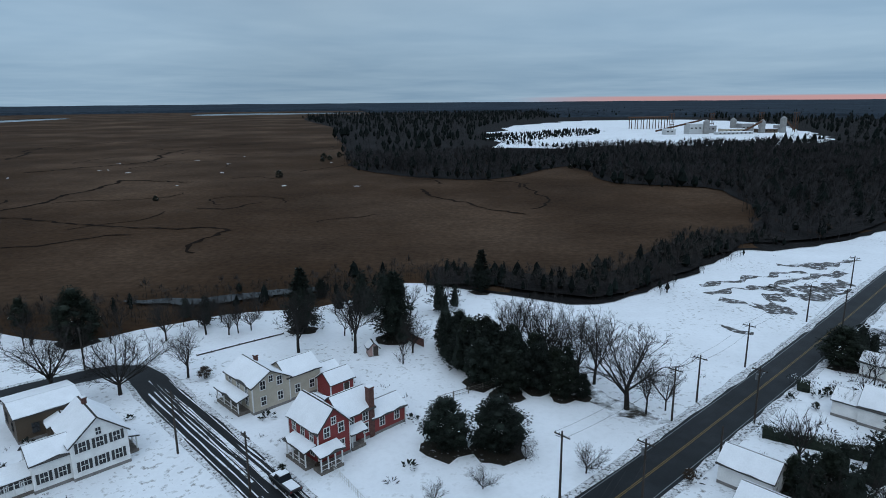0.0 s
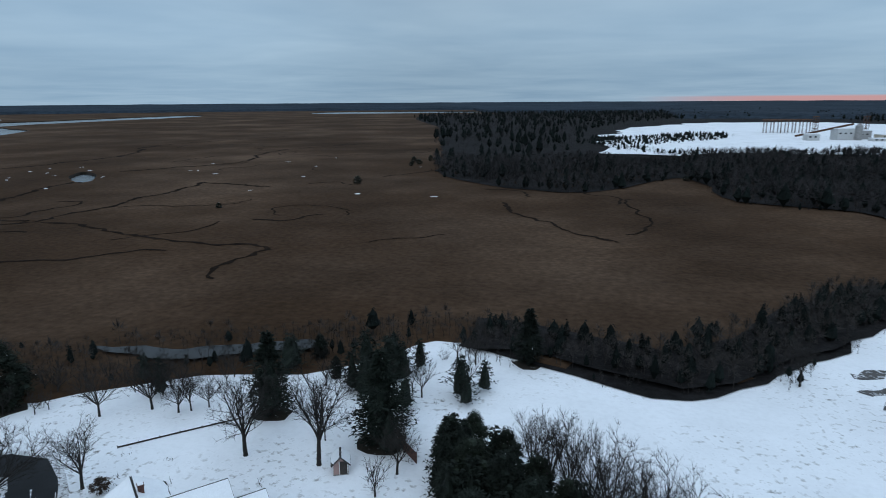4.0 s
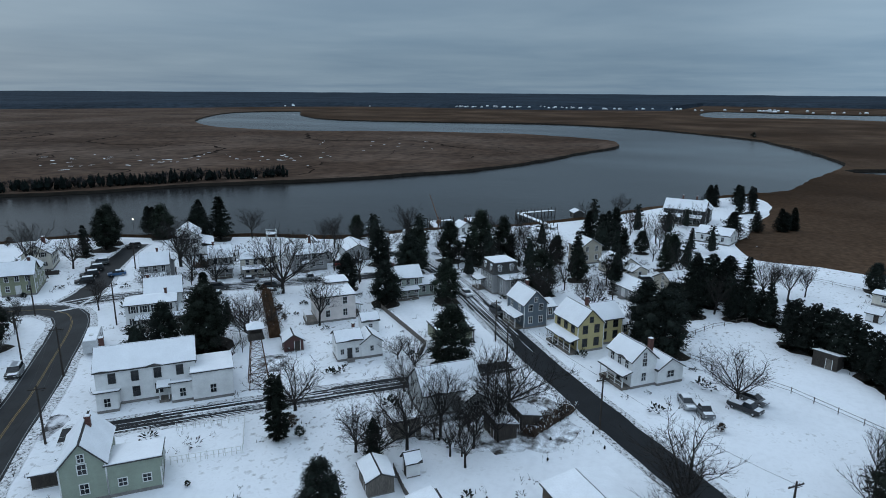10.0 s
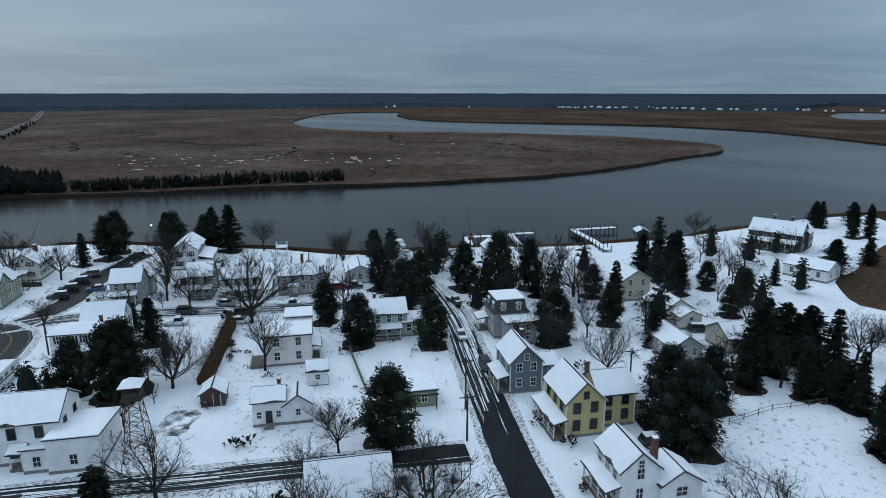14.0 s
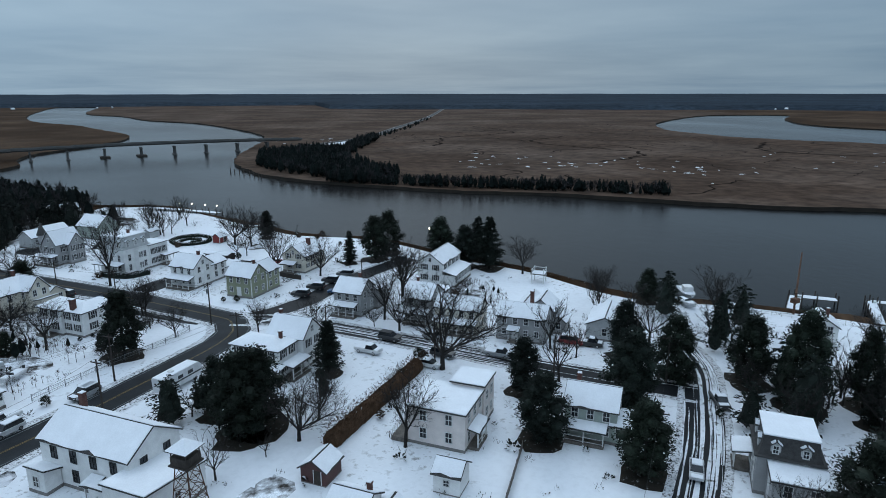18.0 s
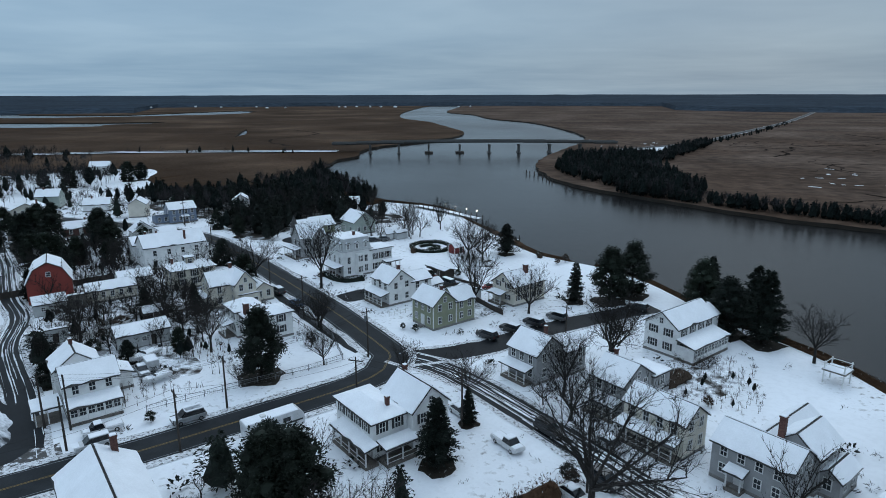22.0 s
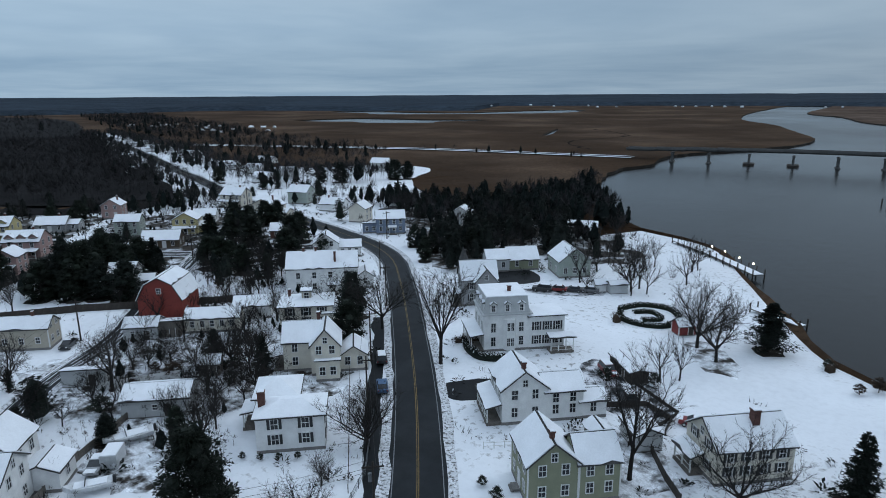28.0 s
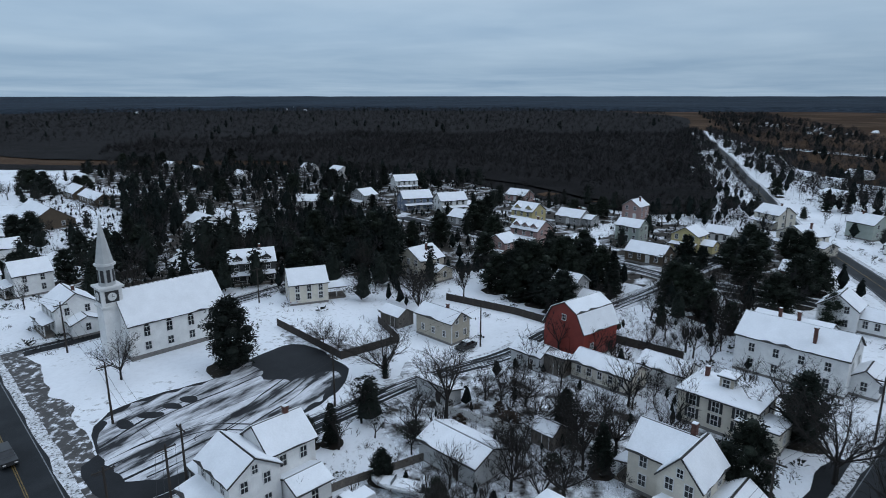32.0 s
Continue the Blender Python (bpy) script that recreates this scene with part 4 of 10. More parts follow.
def shed(label, x, y, yaw, w, d, eave, ridge, wall="wood", kind="gable", axis="x", door=True, win="", name="shed"):
    s = thing(name, pose(x, y, 0, 0, 0, yaw), label, "shed", "sheds and outbuildings")
    b = block(s, 0, 0, w, d, eave, ridge, axis, wall, win, 1, kind=kind, base=0.15, attic=False, wsize=(0.7, 0.8))
    if door:
        dd_ = part("door", Shape().box(0, -0.02, 0, 1.0, 0.05, 1.9), wood_dark if wall not in ("wood", "darkwood", "brown", "dark") else wood_grey, b, at=face("f", w, d, w * 0.18, 1.1))
        part("door_frame", Shape().box(-0.55, -0.03, 0, 0.1, 0.07, 1.95).box(0.55, -0.03, 0, 0.1, 0.07, 1.95), trim_white, dd_)
    return s

# ---- the village: north side, about the red house ----
h = house("white clapboard farmhouse with black shutters and snowy roofs", -45.4, 76.0, 44)
block(h, 1.6, 0, 7.0, 8.2, 5.0, 8.0, "y", "white", "f3r3b2l2", 2, True, door="r1")
block(h, -4.0, -0.9, 4.6, 5.2, 4.1, 5.7, "x", "white", "f2b2l1", 2, True)
porch(h, -8.2, -1.4, 4.4, 3.2, 2.4, 0, 5, 0.7, enclosed=True)
chimney(h, 1.6, 1.2, 7.2, 9.0, 0.6)
porch(h, 5.9, 0, 4.2, 1.8, 2.4, 90, 3, 0.5)

h = house("long brown low storehouse with a snow-covered roof", -57.4, 87.4, 44, "storehouse")
block(h, 0, 0, 8.8, 9.0, 4.0, 4.8, "x", "brown", "f2r2l2", 1, dark=True, attic=False)
block(h, 1.2, -5.8, 4, 2.8, 2.4, 3.2, "y", "brown", "f1", 1, dark=True, attic=False)

h = house("tan clapboard house with cross gables and a brick chimney", -26.4, 94.8, 314)
block(h, 0, 0, 9.2, 6.6, 4.6, 6.5, "x", "tan", "f3r2b3l2", 2, door="f1")
block(h, 1.4, 6.2, 6.0, 6.2, 4.3, 6.1, "y", "tan", "r2b2l2", 2)
block(h, 2.4, 11.2, 3.8, 4.2, 2.7, 3.8, "y", "tan", "r1b1l1", 1)
porch(h, -0.5, -4.3, 7.6, 2.0, 2.4, 0, 4, 0.6)
chimney(h, -1.2, 0.6, 5.4, 7.4)

h = house("red clapboard Victorian house with steep cross gables and white trim", -10.8, 81.3, 44)
block(h, -3.2, 0.2, 5.2, 7.4, 4.9, 7.7, "y", "red", "f2l3r1b2", 2)
block(h, 1.8, 0.5, 5.6, 5.6, 4.7, 7.1, "x", "red", "f2r2b2", 2, door="f0")
block(h, 7.5, 0.0, 6.2, 4.6, 2.8, 4.2, "x", "red", "f2r1b2", 1)
block(h, 0.6, 5.4, 5.2, 4.4, 3.0, 4.6, "y", "red", "b2l2", 1)
chimney(h, 4.2, -2.0, 0.0, 7.9, 0.9)
porch(h, -5.0, -4.6, 3.6, 2.0, 2.6, 0, 4, 0.5)
porch(h, 0.9, -2.8, 2.4, 1.6, 2.5, 0, 2, 0.7, rail=False)
porch(h, -6.8, -0.6, 5.0, 1.8, 2.6, 270, 4, 0.5)
shed("small red barn with a snowy gable roof", -14.0, 97.5, 44, 4.6, 4.0, 2.6, 4.1, "red", name="barn")
shed("little brown gabled garden shed", -9.4, 113.4, 20, 2.0, 2.2, 1.7, 2.7, "pink", axis="y")

# ---- about the long white hall ----
h = house("pale green clapboard house with brick chimney and low wing", -42.8, 28.8, 134)
block(h, -2.6, 0, 5.0, 8.4, 5.0, 7.8, "y", "green", "f1l3b2", 2, wsize=(0.9, 1.3))
block(h, 2.9, -0.8, 6.0, 6.8, 3.0, 4.3, "x", "green", "f2r2b2", 1, kind="salt", wsize=(0.9, 1.0))
chimney(h, -2.2, 0.9, 7.0, 8.9)

shed("long low dark shed under a flat snowy roof", -39.4, 22.4, 134, 4.6, 2.2, 1.5, 1.8, "darkwood", kind="salt", door=False)

h = house("long white clapboard hall with two storeys and snow on the roof", -63.2, 13.2, 134, "hall")
block(h, 0, 0, 14.6, 8.0, 5.9, 8.4, "x", "white", "f4r2b4l2", 2, wsize=(0.9, 1.5), attic=False, dark=True)
block(h, -5.6, -5.2, 3.0, 2.2, 2.6, 3.3, "x", "white", "f1", 1, kind="salt")
block(h, 9.8, -2.6, 6.2, 9.2, 3.9, 4.8, "x", "white", "f1r1", 1, kind="salt", attic=False)
block(h, 5.2, -5.3, 3.4, 2.4, 2.6, 3.3, "x", "white", "f1", 1, kind="salt")
p = porch(h, 2.4, -4.9, 1.6, 1.7, 2.5, 0, 2, 0.5, rail=False)
chimney(h, -6.6, 2.0, 6.0, 9.4, 0.7)

h = house("white flat-roofed two-storey house with a rear deck", -105.9, 21.8, 134)
block(h, 0, 0, 8.4, 8.0, 5.6, 5.6, "x", "blush", "f2r3b3l3", 2, kind="flat", wsize=(0.9, 1.5))
block(h, 1.9, 6.2, 5.0, 5.0, 6.3, 6.3, "x", "blush", "r2b2l2", 2, kind="flat")
porch(h, 5.0, -0.8, 4.0, 1.6, 2.7, 90, 3, 0.4)
d = part("deck", Shape().box(-5.4, -2.2, 0.35, 2.4, 4.4, 0.7), wood_grey, h)
for q in range(6):
    part("baluster", Shape().box(-6.5, -4.2 + q * 0.8, 1.15, 0.08, 0.08, 0.95), trim_white, d)
part("rail", Shape().box(-6.5, -2.2, 1.6, 0.08, 4.4, 0.08), trim_white, d)
shed("small white outbuilding with a gabled snowy roof", -101.2, 33.4, 134, 3.4, 3.6, 2.7, 3.9, "white", win="f1", door=False)
h = house("small white cottage with a dark door and chimney", -88.9, 37.8, 134)
block(h, -1.8, 0.4, 4.6, 4.4, 4.0, 5.3, "x", "white", "f3b2l1", 1, door="f1", attic=False, wsize=(0.6, 1.0))
block(h, 2.4, 0.2, 4.0, 4.2, 3.1, 4.6, "y", "white", "f1r1", 1, wsize=(0.6, 1.0), attic=False)
chimney(h, -0.3, 1.4, 4.6, 6.0, 0.5)
shed("dark red garden shed with snow on its gable", -87.1, 24.5, 134, 3.6, 3.8, 2.1, 3.3, "maroon", axis="y")
shed("grey board shed with a snowy flat roof", -67.5, 58, 134, 4.2, 3.4, 2.2, 2.8, "wood", kind="salt")

# ---- along the back street ----
h = house("dark blue-grey clapboard house with a front gable and side wing", -119.0, 62.5, 134)
block(h, 0, 0, 5.4, 7.6, 5.3, 8.0, "y", "bluegrey", "f2r2b2l2", 2)
block(h, 4.6, 2.2, 4.6, 5.4, 2.9, 4.0, "x", "bluegrey", "f2r1", 1)
porch(h, -3.7, -0.6, 5.6, 2.0, 2.5, 270, 3, 0.6)
chimney(h, 1.0, 2.0, 7.0, 8.8)

h = house("yellow clapboard house with cross gable, green shutters and side porch", -113.3, 77.0, 134)
block(h, -2.7, 0, 5.8, 8.4, 5.4, 8.3, "y", "yellow", "f2r2b2l3", 2, wsize=(0.95, 1.5), dark=True)
block(h, 3.0, 0.8, 5.8, 6.4, 5.2, 7.6, "x", "yellow", "f2r2b2", 2, wsize=(0.95, 1.5), dark=True)
block(h, 7.4, 1.6, 3.0, 4.6, 2.8, 3.9, "x", "yellow", "f2r1", 1)
porch(h, -6.6, -0.4, 8.4, 2.1, 2.5, 270, 5, 0.6)
chimney(h, -0.4, 1.0, 7.4, 9.2, 0.55, brick)

h = house("white clapboard house with a tall red brick chimney and low wing", -99.0, 86.6, 44)
block(h, 0, 0, 6.6, 5.0, 5.0, 7.2, "x", "white", "f3r1b2l2", 2, door="f1")
block(h, 1.6, 5.2, 4.6, 5.4, 2.9, 4.6, "x", "white", "r1b2l1", 1, wsize=(1.4, 1.2))
porch(h, 0, -3.3, 6.4, 1.9, 2.5, 0, 4, 0.6)
chimney(h, 1.0, 2.9, 0, 7.6, 0.7)

h = house("grey house with mansard roof, dormers and a corner porch", -139.0, 50.0, 44)
block(h, 0, 0, 7.0, 7.0, 5.2, 7.8, "x", "grey", "f3r2b2l2", 2, kind="mansard", dark=False)
for q in (-1.6, 1.6):
    dormer(h, q, -3.2, 5.5, "f", 1.1, 1.3, "greywhite", 0.9)
    dormer(h, 3.2, q, 5.5, "r", 1.1, 1.3, "greywhite", 0.9)
block(h, 5.6, 0.8, 4.4, 6.0, 4.6, 5.0, "x", "grey", "f1r2", 2, kind="flat")
porch(h, -2.6, -4.5, 3.4, 2.2, 2.6, 0, 3, 0.4)

h = house("pale house with two gables and a low porch behind cedars", -125.5, 29.8, 134)
block(h, 0, 0, 7.2, 6.2, 5.0, 7.2, "x", "mint", "f3r2l2", 2)
block(h, 5.0, -0.6, 4.4, 5.2, 3.0, 4.3, "x", "mint", "f2r2", 1)
porch(h, -0.6, -4.0, 5.6, 1.8, 2.4, 0, 3, 0.5)
chimney(h, -2.4, 1.4, 6.0, 8.0)

s = thing("carport", pose(-104, 50.9, 0, 0, 0, 134), "long open carport with a snow-covered flat roof", "carport")
block(s, 0, 0.6, 7.4, 6.0, 2.7, 2.7, "x", "sage", "f2", 1, kind="flat", base=0.1)
part("pergola_beam", Shape().box(0, -3.6, 2.6, 7.4, 0.2, 0.25), wood_dark, s)
for q in (-3.4, 0, 3.4):
    part("post", Shape().box(q, -3.6, 1.25, 0.16, 0.16, 2.5), wood_dark, s)

shed("old dark wooden shed open to one side in the field", -118.8, 119.4, 60, 4.2, 3.2, 2.1, 2.9, "darkwood", kind="salt")
shed("grey tin-roofed outbuilding at the field fence", -116.0, 91.5, 134, 4.0, 3.0, 2.2, 3.0, "pink", kind="salt")
shed("low grey board shed with snow on the roof", -73.0, 71.0, 44, 4.4, 3.2, 2.2, 2.9, "darkwood", kind="salt")
shed("low grey board shed with snow on the roof", -76.6, 73.8, 44, 3.4, 3.0, 2.1, 2.8, "darkwood", kind="salt")
shed("small white tool house with a peaked roof", -58.8, 63.4, 44, 1.8, 1.8, 2.2, 3.2, "white", axis="y")
shed("dark green shed half under snow", -54.8, 60.4, 44, 4.4, 3.4, 2.2, 3.0, "wood")
h = house("weathered white barn-like house with patched snow roof among bare trees", -79.2, 61.2, 134)
block(h, -1.5, 0, 9.6, 7.2, 3.8, 6.8, "x", "greywhite", "f2r2b2l2", 1, attic=False)
block(h, 1.5, -4.2, 3.6, 3.0, 2.8, 4.0, "y", "greywhite", "f1", 1, attic=False)

# ---- the point ----
h = house("dark shingled house on the point with snowy roofs and chimneys", -249.8, 90.3, 82)
block(h, 0, 0, 15.0, 9.0, 5.4, 8.6, "x", "dark", "f5r2b4l2", 2, dark=False)
block(h, 5.4, 5.0, 6.0, 7.0, 5.2, 8.0, "y", "dark", "b2r2", 2)
porch(h, -1.0, -6.0, 15.0, 3.0, 2.8, 0, 7, 0.8)
chimney(h, -1.5, 0.4, 7.8, 10.2)
chimney(h, 3.5, 0.4, 7.8, 10.2)
h = house("white single-storey garage of the point house", -218.0, 101.2, 70, "garage", "garage")
block(h, 0, 0, 11.0, 8.0, 3.2, 5.0, "x", "white", "f3r2l2", 1)
h = house("tan garage with a snowy gable roof", -156.2, 91.5, 44, "garage", "garage")
block(h, 0, 0, 7.0, 9.0, 3.0, 5.0, "y", "tan", "f1r2l2", 1)
h = house("white trailer house in the snowy clearing", -161.5, 141.0, 60)
block(h, 0, 0, 12.0, 4.0, 2.8, 3.3, "x", "cream", "f3b3", 1)
shed("little white garden house in the clearing", -150.0, 133.0, 60, 3.0, 2.6, 2.0, 3.0, "white")

# ---- along the river street ----
h = house("grey clapboard house with a front porch and bare trees before it", -109.3, -33.8, 134)
block(h, 0, 0, 6.6, 6.6, 5.2, 7.7, "x", "grey", "f3r2b3l2", 2)
block(h, 1.6, 5.4, 5.2, 5.0, 4.6, 6.3, "y", "grey", "r2b2l2", 2)
porch(h, -0.4, -4.2, 5.6, 2.0, 2.5, 0, 4, 0.5)
chimney(h, 0.6, 1.6, 6.6, 8.6, 0.5)
h = house("large white riverside house with shutters and a long enclosed porch", -137.9, -48.3, 134)
block(h, -1.4, 0, 6.8, 12.5, 5.6, 8.0, "y", "white", "f2r4b2l4", 2, True, wsize=(0.9, 1.4))
block(h, -1.4, 7.4, 5.0, 4.0, 5.0, 6.6, "y", "white", "r1b2l1", 2)
porch(h, 3.8, -0.6, 11.8, 3.6, 2.9, 90, 6, 0.9, enclosed=True)
h = house("grey gabled house with a dark front porch", -121.9, -23.8, 134)
block(h, 0, 0, 5.8, 7.4, 5.3, 7.8, "x", "grey", "f2r2b2l2", 2)
block(h, 0.6, 5.6, 5.4, 4.2, 4.9, 4.9, "x", "grey", "r1b2", 2, kind="flat")
porch(h, 0, -4.7, 5.4, 2.2, 2.5, 0, 4, 0.5)
chimney(h, -1.6, 0.4, 7.0, 8.8, 0.5)
h = house("cream house with a long white-posted porch and snowy roof", -126.1, -14.4, 134)
block(h, 0, 0, 9.4, 5.4, 5.0, 7.0, "x", "cream", "f4r2b4l2", 2)
porch(h, 0, -3.9, 8.8, 2.2, 2.5, 0, 6, 0.5)
h = house("grey colonial house with white trim, side wings and rear ell", -137.5, -6.4, 134)
block(h, -0.4, -2.4, 9.6, 6.0, 5.0, 7.0, "x", "grey", "f4r2b3l2", 2, wsize=(0.8, 1.2), door="f1")
block(h, 2.2, 3.4, 5.4, 6.4, 5.0, 7.2, "y", "grey", "r2b2l2", 2)
block(h, 5.8, 3.8, 2.8, 5.4, 2.7, 3.8, "y", "grey", "f1r2", 1)
block(h, -2.4, 8.8, 4.0, 12.0, 2.8, 4.4, "y", "greywhite", "l2r2", 1, attic=False)
chimney(h, 0.6, -0.2, 6.2, 9.0, 0.7)
porch(h, -1.6, -6.1, 2.0, 1.4, 2.5, 0, 2, 0.5, rail=False)
h = house("grey-white boat shed with snow on a low roof", -152.3, 0, 134, "garage", "garage")
block(h, 0, 0, 7.0, 11.0, 3.2, 4.8, "y", "greywhite", "f1r2", 1, attic=False)

h = house("white house with black shutters, hipped roof and rear gable", -88.0, -11.2, 134)
block(h, -0.8, -2.2, 9.6, 5.4, 5.4, 6.6, "x", "white", "f4r2l2", 2, True, kind="hip", wsize=(0.85, 1.4))
block(h, 1.6, 3.6, 7.4, 6.0, 5.8, 8.6, "x", "white", "f1r2b3l2", 2, True)
porch(h, 0.8, -5.8, 8.8, 2.0, 2.6, 0, 5, 0.4, enclosed=False)
porch(h, 5.4, -1.8, 5.0, 2.2, 2.6, 90, 3, 0.4)
chimney(h, 2.2, -1.4, 6.0, 7.6, 0.5)
chimney(h, -1.4, 4.0, 7.6, 9.4, 0.55)

# ---- west side of the main street ----
h = house("white clapboard house with a full-width front porch", -78.5, -71.6, 134)
block(h, 0, -1.2, 7.4, 6.6, 5.3, 7.9, "x", "white", "f3r2b3l2", 2)
block(h, 0.8, 4.6, 5.6, 5.6, 4.6, 6.2, "y", "white", "r2b2l2", 2)
block(h, 1.4, 9.0, 4.2, 4.0, 2.7, 3.6, "y", "white", "r1b1", 1)
porch(h, 0, -5.6, 7.2, 2.2, 2.6, 0, 5, 0.6)
chimney(h, 2.6, -1.2, 7.2, 9.0, 0.6)
h = house("sage green clapboard house with cream windows and twin gables", -89.9, -57.2, 134)
block(h, 0, -1.0, 7.2, 6.0, 5.2, 7.8, "x", "sage", "f3r2b3l2", 2, door="f1", wsize=(0.8, 1.3))
block(h, 0.8, 4.4, 5.6, 5.0, 5.0, 7.2, "y", "sage", "r2b2l2", 2, wsize=(0.8, 1.3))
chimney(h, 2.4, -1.0, 7.2, 8.8, 0.55)
h = house("cream cape house facing the river with shutters and a wide chimney", -106.9, -74.2, 134)
block(h, 0, 0, 7.0, 10.0, 4.6, 7.2, "y", "cream", "f2r4b2l4", 2, True, wsize=(0.8, 1.2))
porch(h, -1.0, -6.0, 4.0, 1.8, 2.4, 0, 3, 0.6)
chimney(h, 1.0, 1.0, 6.0, 8.4, 0.9)
h = house("tall white mansion with mansard roof, bay windows and arched hoods", -61.9, -92.4, 134)
mb = block(h, 0, 0, 8.8, 8.6, 7.0, 10.2, "x", "white", "f3r3b3l3", 2, kind="mansard", wsize=(0.8, 1.7), roof_mat=SIDE["greywhite"])
for q in (-2.6, 0, 2.6):
    dormer(mb, q, -4.1, 7.3, "f", 1.1, 1.6, "white", 0.9)
    dormer(mb, 4.2, q, 7.3, "r", 1.1, 1.6, "white", 0.9)
bay = Shape().loft([[(-1.2, 0, z), (-0.7, -0.9, z), (0.7, -0.9, z), (1.2, 0, z)] for z in (0.4, 6.2)])
bw = part("bay_window", bay, SIDE["white"], mb, at=pose(4.4, 0.4, 0, 0, 0, 90))
for q in (-0.35, 0.35):
    for z in (2.0, 4.9):
        add_window(bw, pose(q, -0.92, z), 0.5, 1.5)
block(h, 1.6, 7.4, 5.8, 6.6, 6.4, 6.9, "x", "white", "r3b3l3", 2, True, kind="hip", wsize=(0.8, 1.6))
porch(h, 0, -5.5, 8.6, 2.4, 2.9, 0, 6, 0.4)
porch(h, 6.0, 9.6, 4.4, 2.0, 2.9, 90, 4, 0.3)
chimney(h, 1.0, 1.0, 10.2, 11.4, 0.6)
h = house("grey Victorian house with pointed gable, corner turret and shutters", -44.7, -110.2, 134)
block(h, 0.8, 0, 5.4, 8.0, 6.0, 9.6, "y", "grey", "f2r2b2l3", 2, True, wsize=(0.8, 1.5))
block(h, 1.0, 1.2, 8.4, 4.8, 5.8, 8.6, "x", "grey", "f3r2l2", 2, True, wsize=(0.8, 1.5))
tr = part("turret", Shape().loft([[(1.1 * math.cos(k * math.pi / 4), 1.1 * math.sin(k * math.pi / 4), z) for k in range(8)] for z in (0.3, 8.2)]), SIDE["grey"], h, at=pose(-3.6, -2.4, 0))
part("turret_roof", Shape().loft([[(r * math.cos(k * math.pi / 4), r * math.sin(k * math.pi / 4), z) for k in range(8)] for r, z in ((1.4, 8.1), (0.06, 11.6))]), shingle, tr)
porch(h, 0.2, -5.0, 7.4, 2.2, 2.7, 0, 5, 0.4)
h = house("grey-green house with attached white garage", -39, -140.6, 224)
block(h, 0, 0, 8.2, 7.0, 2.9, 5.6, "x", "sage", "f2r1l1", 1)
block(h, -7.0, -1.0, 6.0, 6.0, 3.4, 5.4, "x", "greywhite", "f2", 1)
h = house("pale grey-green gabled house with a lit front", -52.1, -142.8, 224)
block(h, 0, 0, 8.2, 9.4, 4.2, 7.4, "y", "mint", "f3r2l2", 1, wsize=(0.9, 1.4))

# ---- east side of the main street ----
h = house("white two-storey house with an enclosed front porch and carport", -39.5, -16.2, 224)
block(h, 0.4, -1.4, 7.4, 6.0, 5.4, 7.4, "x", "white", "f3r2l2", 2, wsize=(0.8, 1.3))
block(h, -0.6, 4.2, 6.4, 6.0, 5.8, 8.2, "y", "white", "r2b2l2", 2)
block(h, 4.8, 4.0, 4.4, 4.4, 2.7, 3.6, "y", "white", "r1b1", 1, attic=False)
porch(h, 0.2, -5.6, 7.0, 2.6, 2.6, 0, 4, 0.7, enclosed=True)
porch(h, -5.6, -2.0, 3.4, 4.0, 2.4, 0, 3, 0.3, rail=False, floor=0.1)
chimney(h, -0.6, 5.4, 7.6, 9.2, 0.55)

h = house("white house with black shutters, brick chimney and low hipped roofs", -55.4, -46.4, 224)
block(h, 0.8, -1.2, 8.8, 5.6, 5.0, 6.2, "x", "white", "f2r2l2", 2, True, kind="hip", wsize=(0.9, 1.4))
block(h, -1.4, 4.2, 5.8, 6.4, 5.3, 6.9, "x", "white", "r2b2l2", 2, True, kind="hip", wsize=(0.9, 1.4))
chimney(h, -3.0, -1.2, 0, 7.6, 0.9)
porch(h, -5.4, 4.2, 3.8, 2.0, 2.5, 270, 3, 0.4)

h = house("pale clapboard house with steep front gable and side porch", -40.9, -65.2, 224)
block(h, 1.8, -1.6, 4.8, 6.6, 5.2, 8.0, "y", "cream", "f2r2l2", 2)
block(h, -1.8, 0.6, 7.0, 6.4, 5.2, 7.8, "x", "cream", "f2b3l2", 2)
block(h, 2.2, -6.0, 3.8, 2.6, 2.8, 3.5, "x", "cream", "f2", 1, kind="salt")
block(h, 6.4, -1.0, 4.6, 5.6, 2.8, 4.4, "y", "cream", "f2r1", 1)
porch(h, -6.2, 0.6, 5.2, 1.8, 2.5, 270, 3, 0.4)
chimney(h, 0.6, 1.0, 7.2, 9.2, 0.6)

h = house("cream Italianate house with brown shutters and square rooftop cupola", -24.3, -78.2, 224)
block(h, 0, 0, 10.4, 8.0, 4.8, 5.6, "x", "cream", "f3r2b3l2", 2, True, kind="hip", wsize=(0.9, 1.5))
block(h, 5.8, -2.4, 5.0, 6.4, 2.8, 3.6, "x", "cream", "f2r1", 1, kind="salt")
cp = part("cupola", Shape().box(0, 0, 6.2, 1.8, 1.8, 1.7), SIDE["tan"], h)
for q in range(4):
    add_window(cp, pose(0, 0, 6.2, 0, 0, q * 90) @ pose(0, -0.92, 0), 0.9, 1.1)
cr_ = part("cupola_roof", Shape().box(0, 0, 7.12, 2.5, 2.5, 0.16), shingle, cp)
part("snow_blanket", Shape().box(0, 0, 7.26, 2.4, 2.4, 0.13), snow_roof, cr_)
chimney(h, -3.6, 1.8, 5.2, 6.8, 0.55)

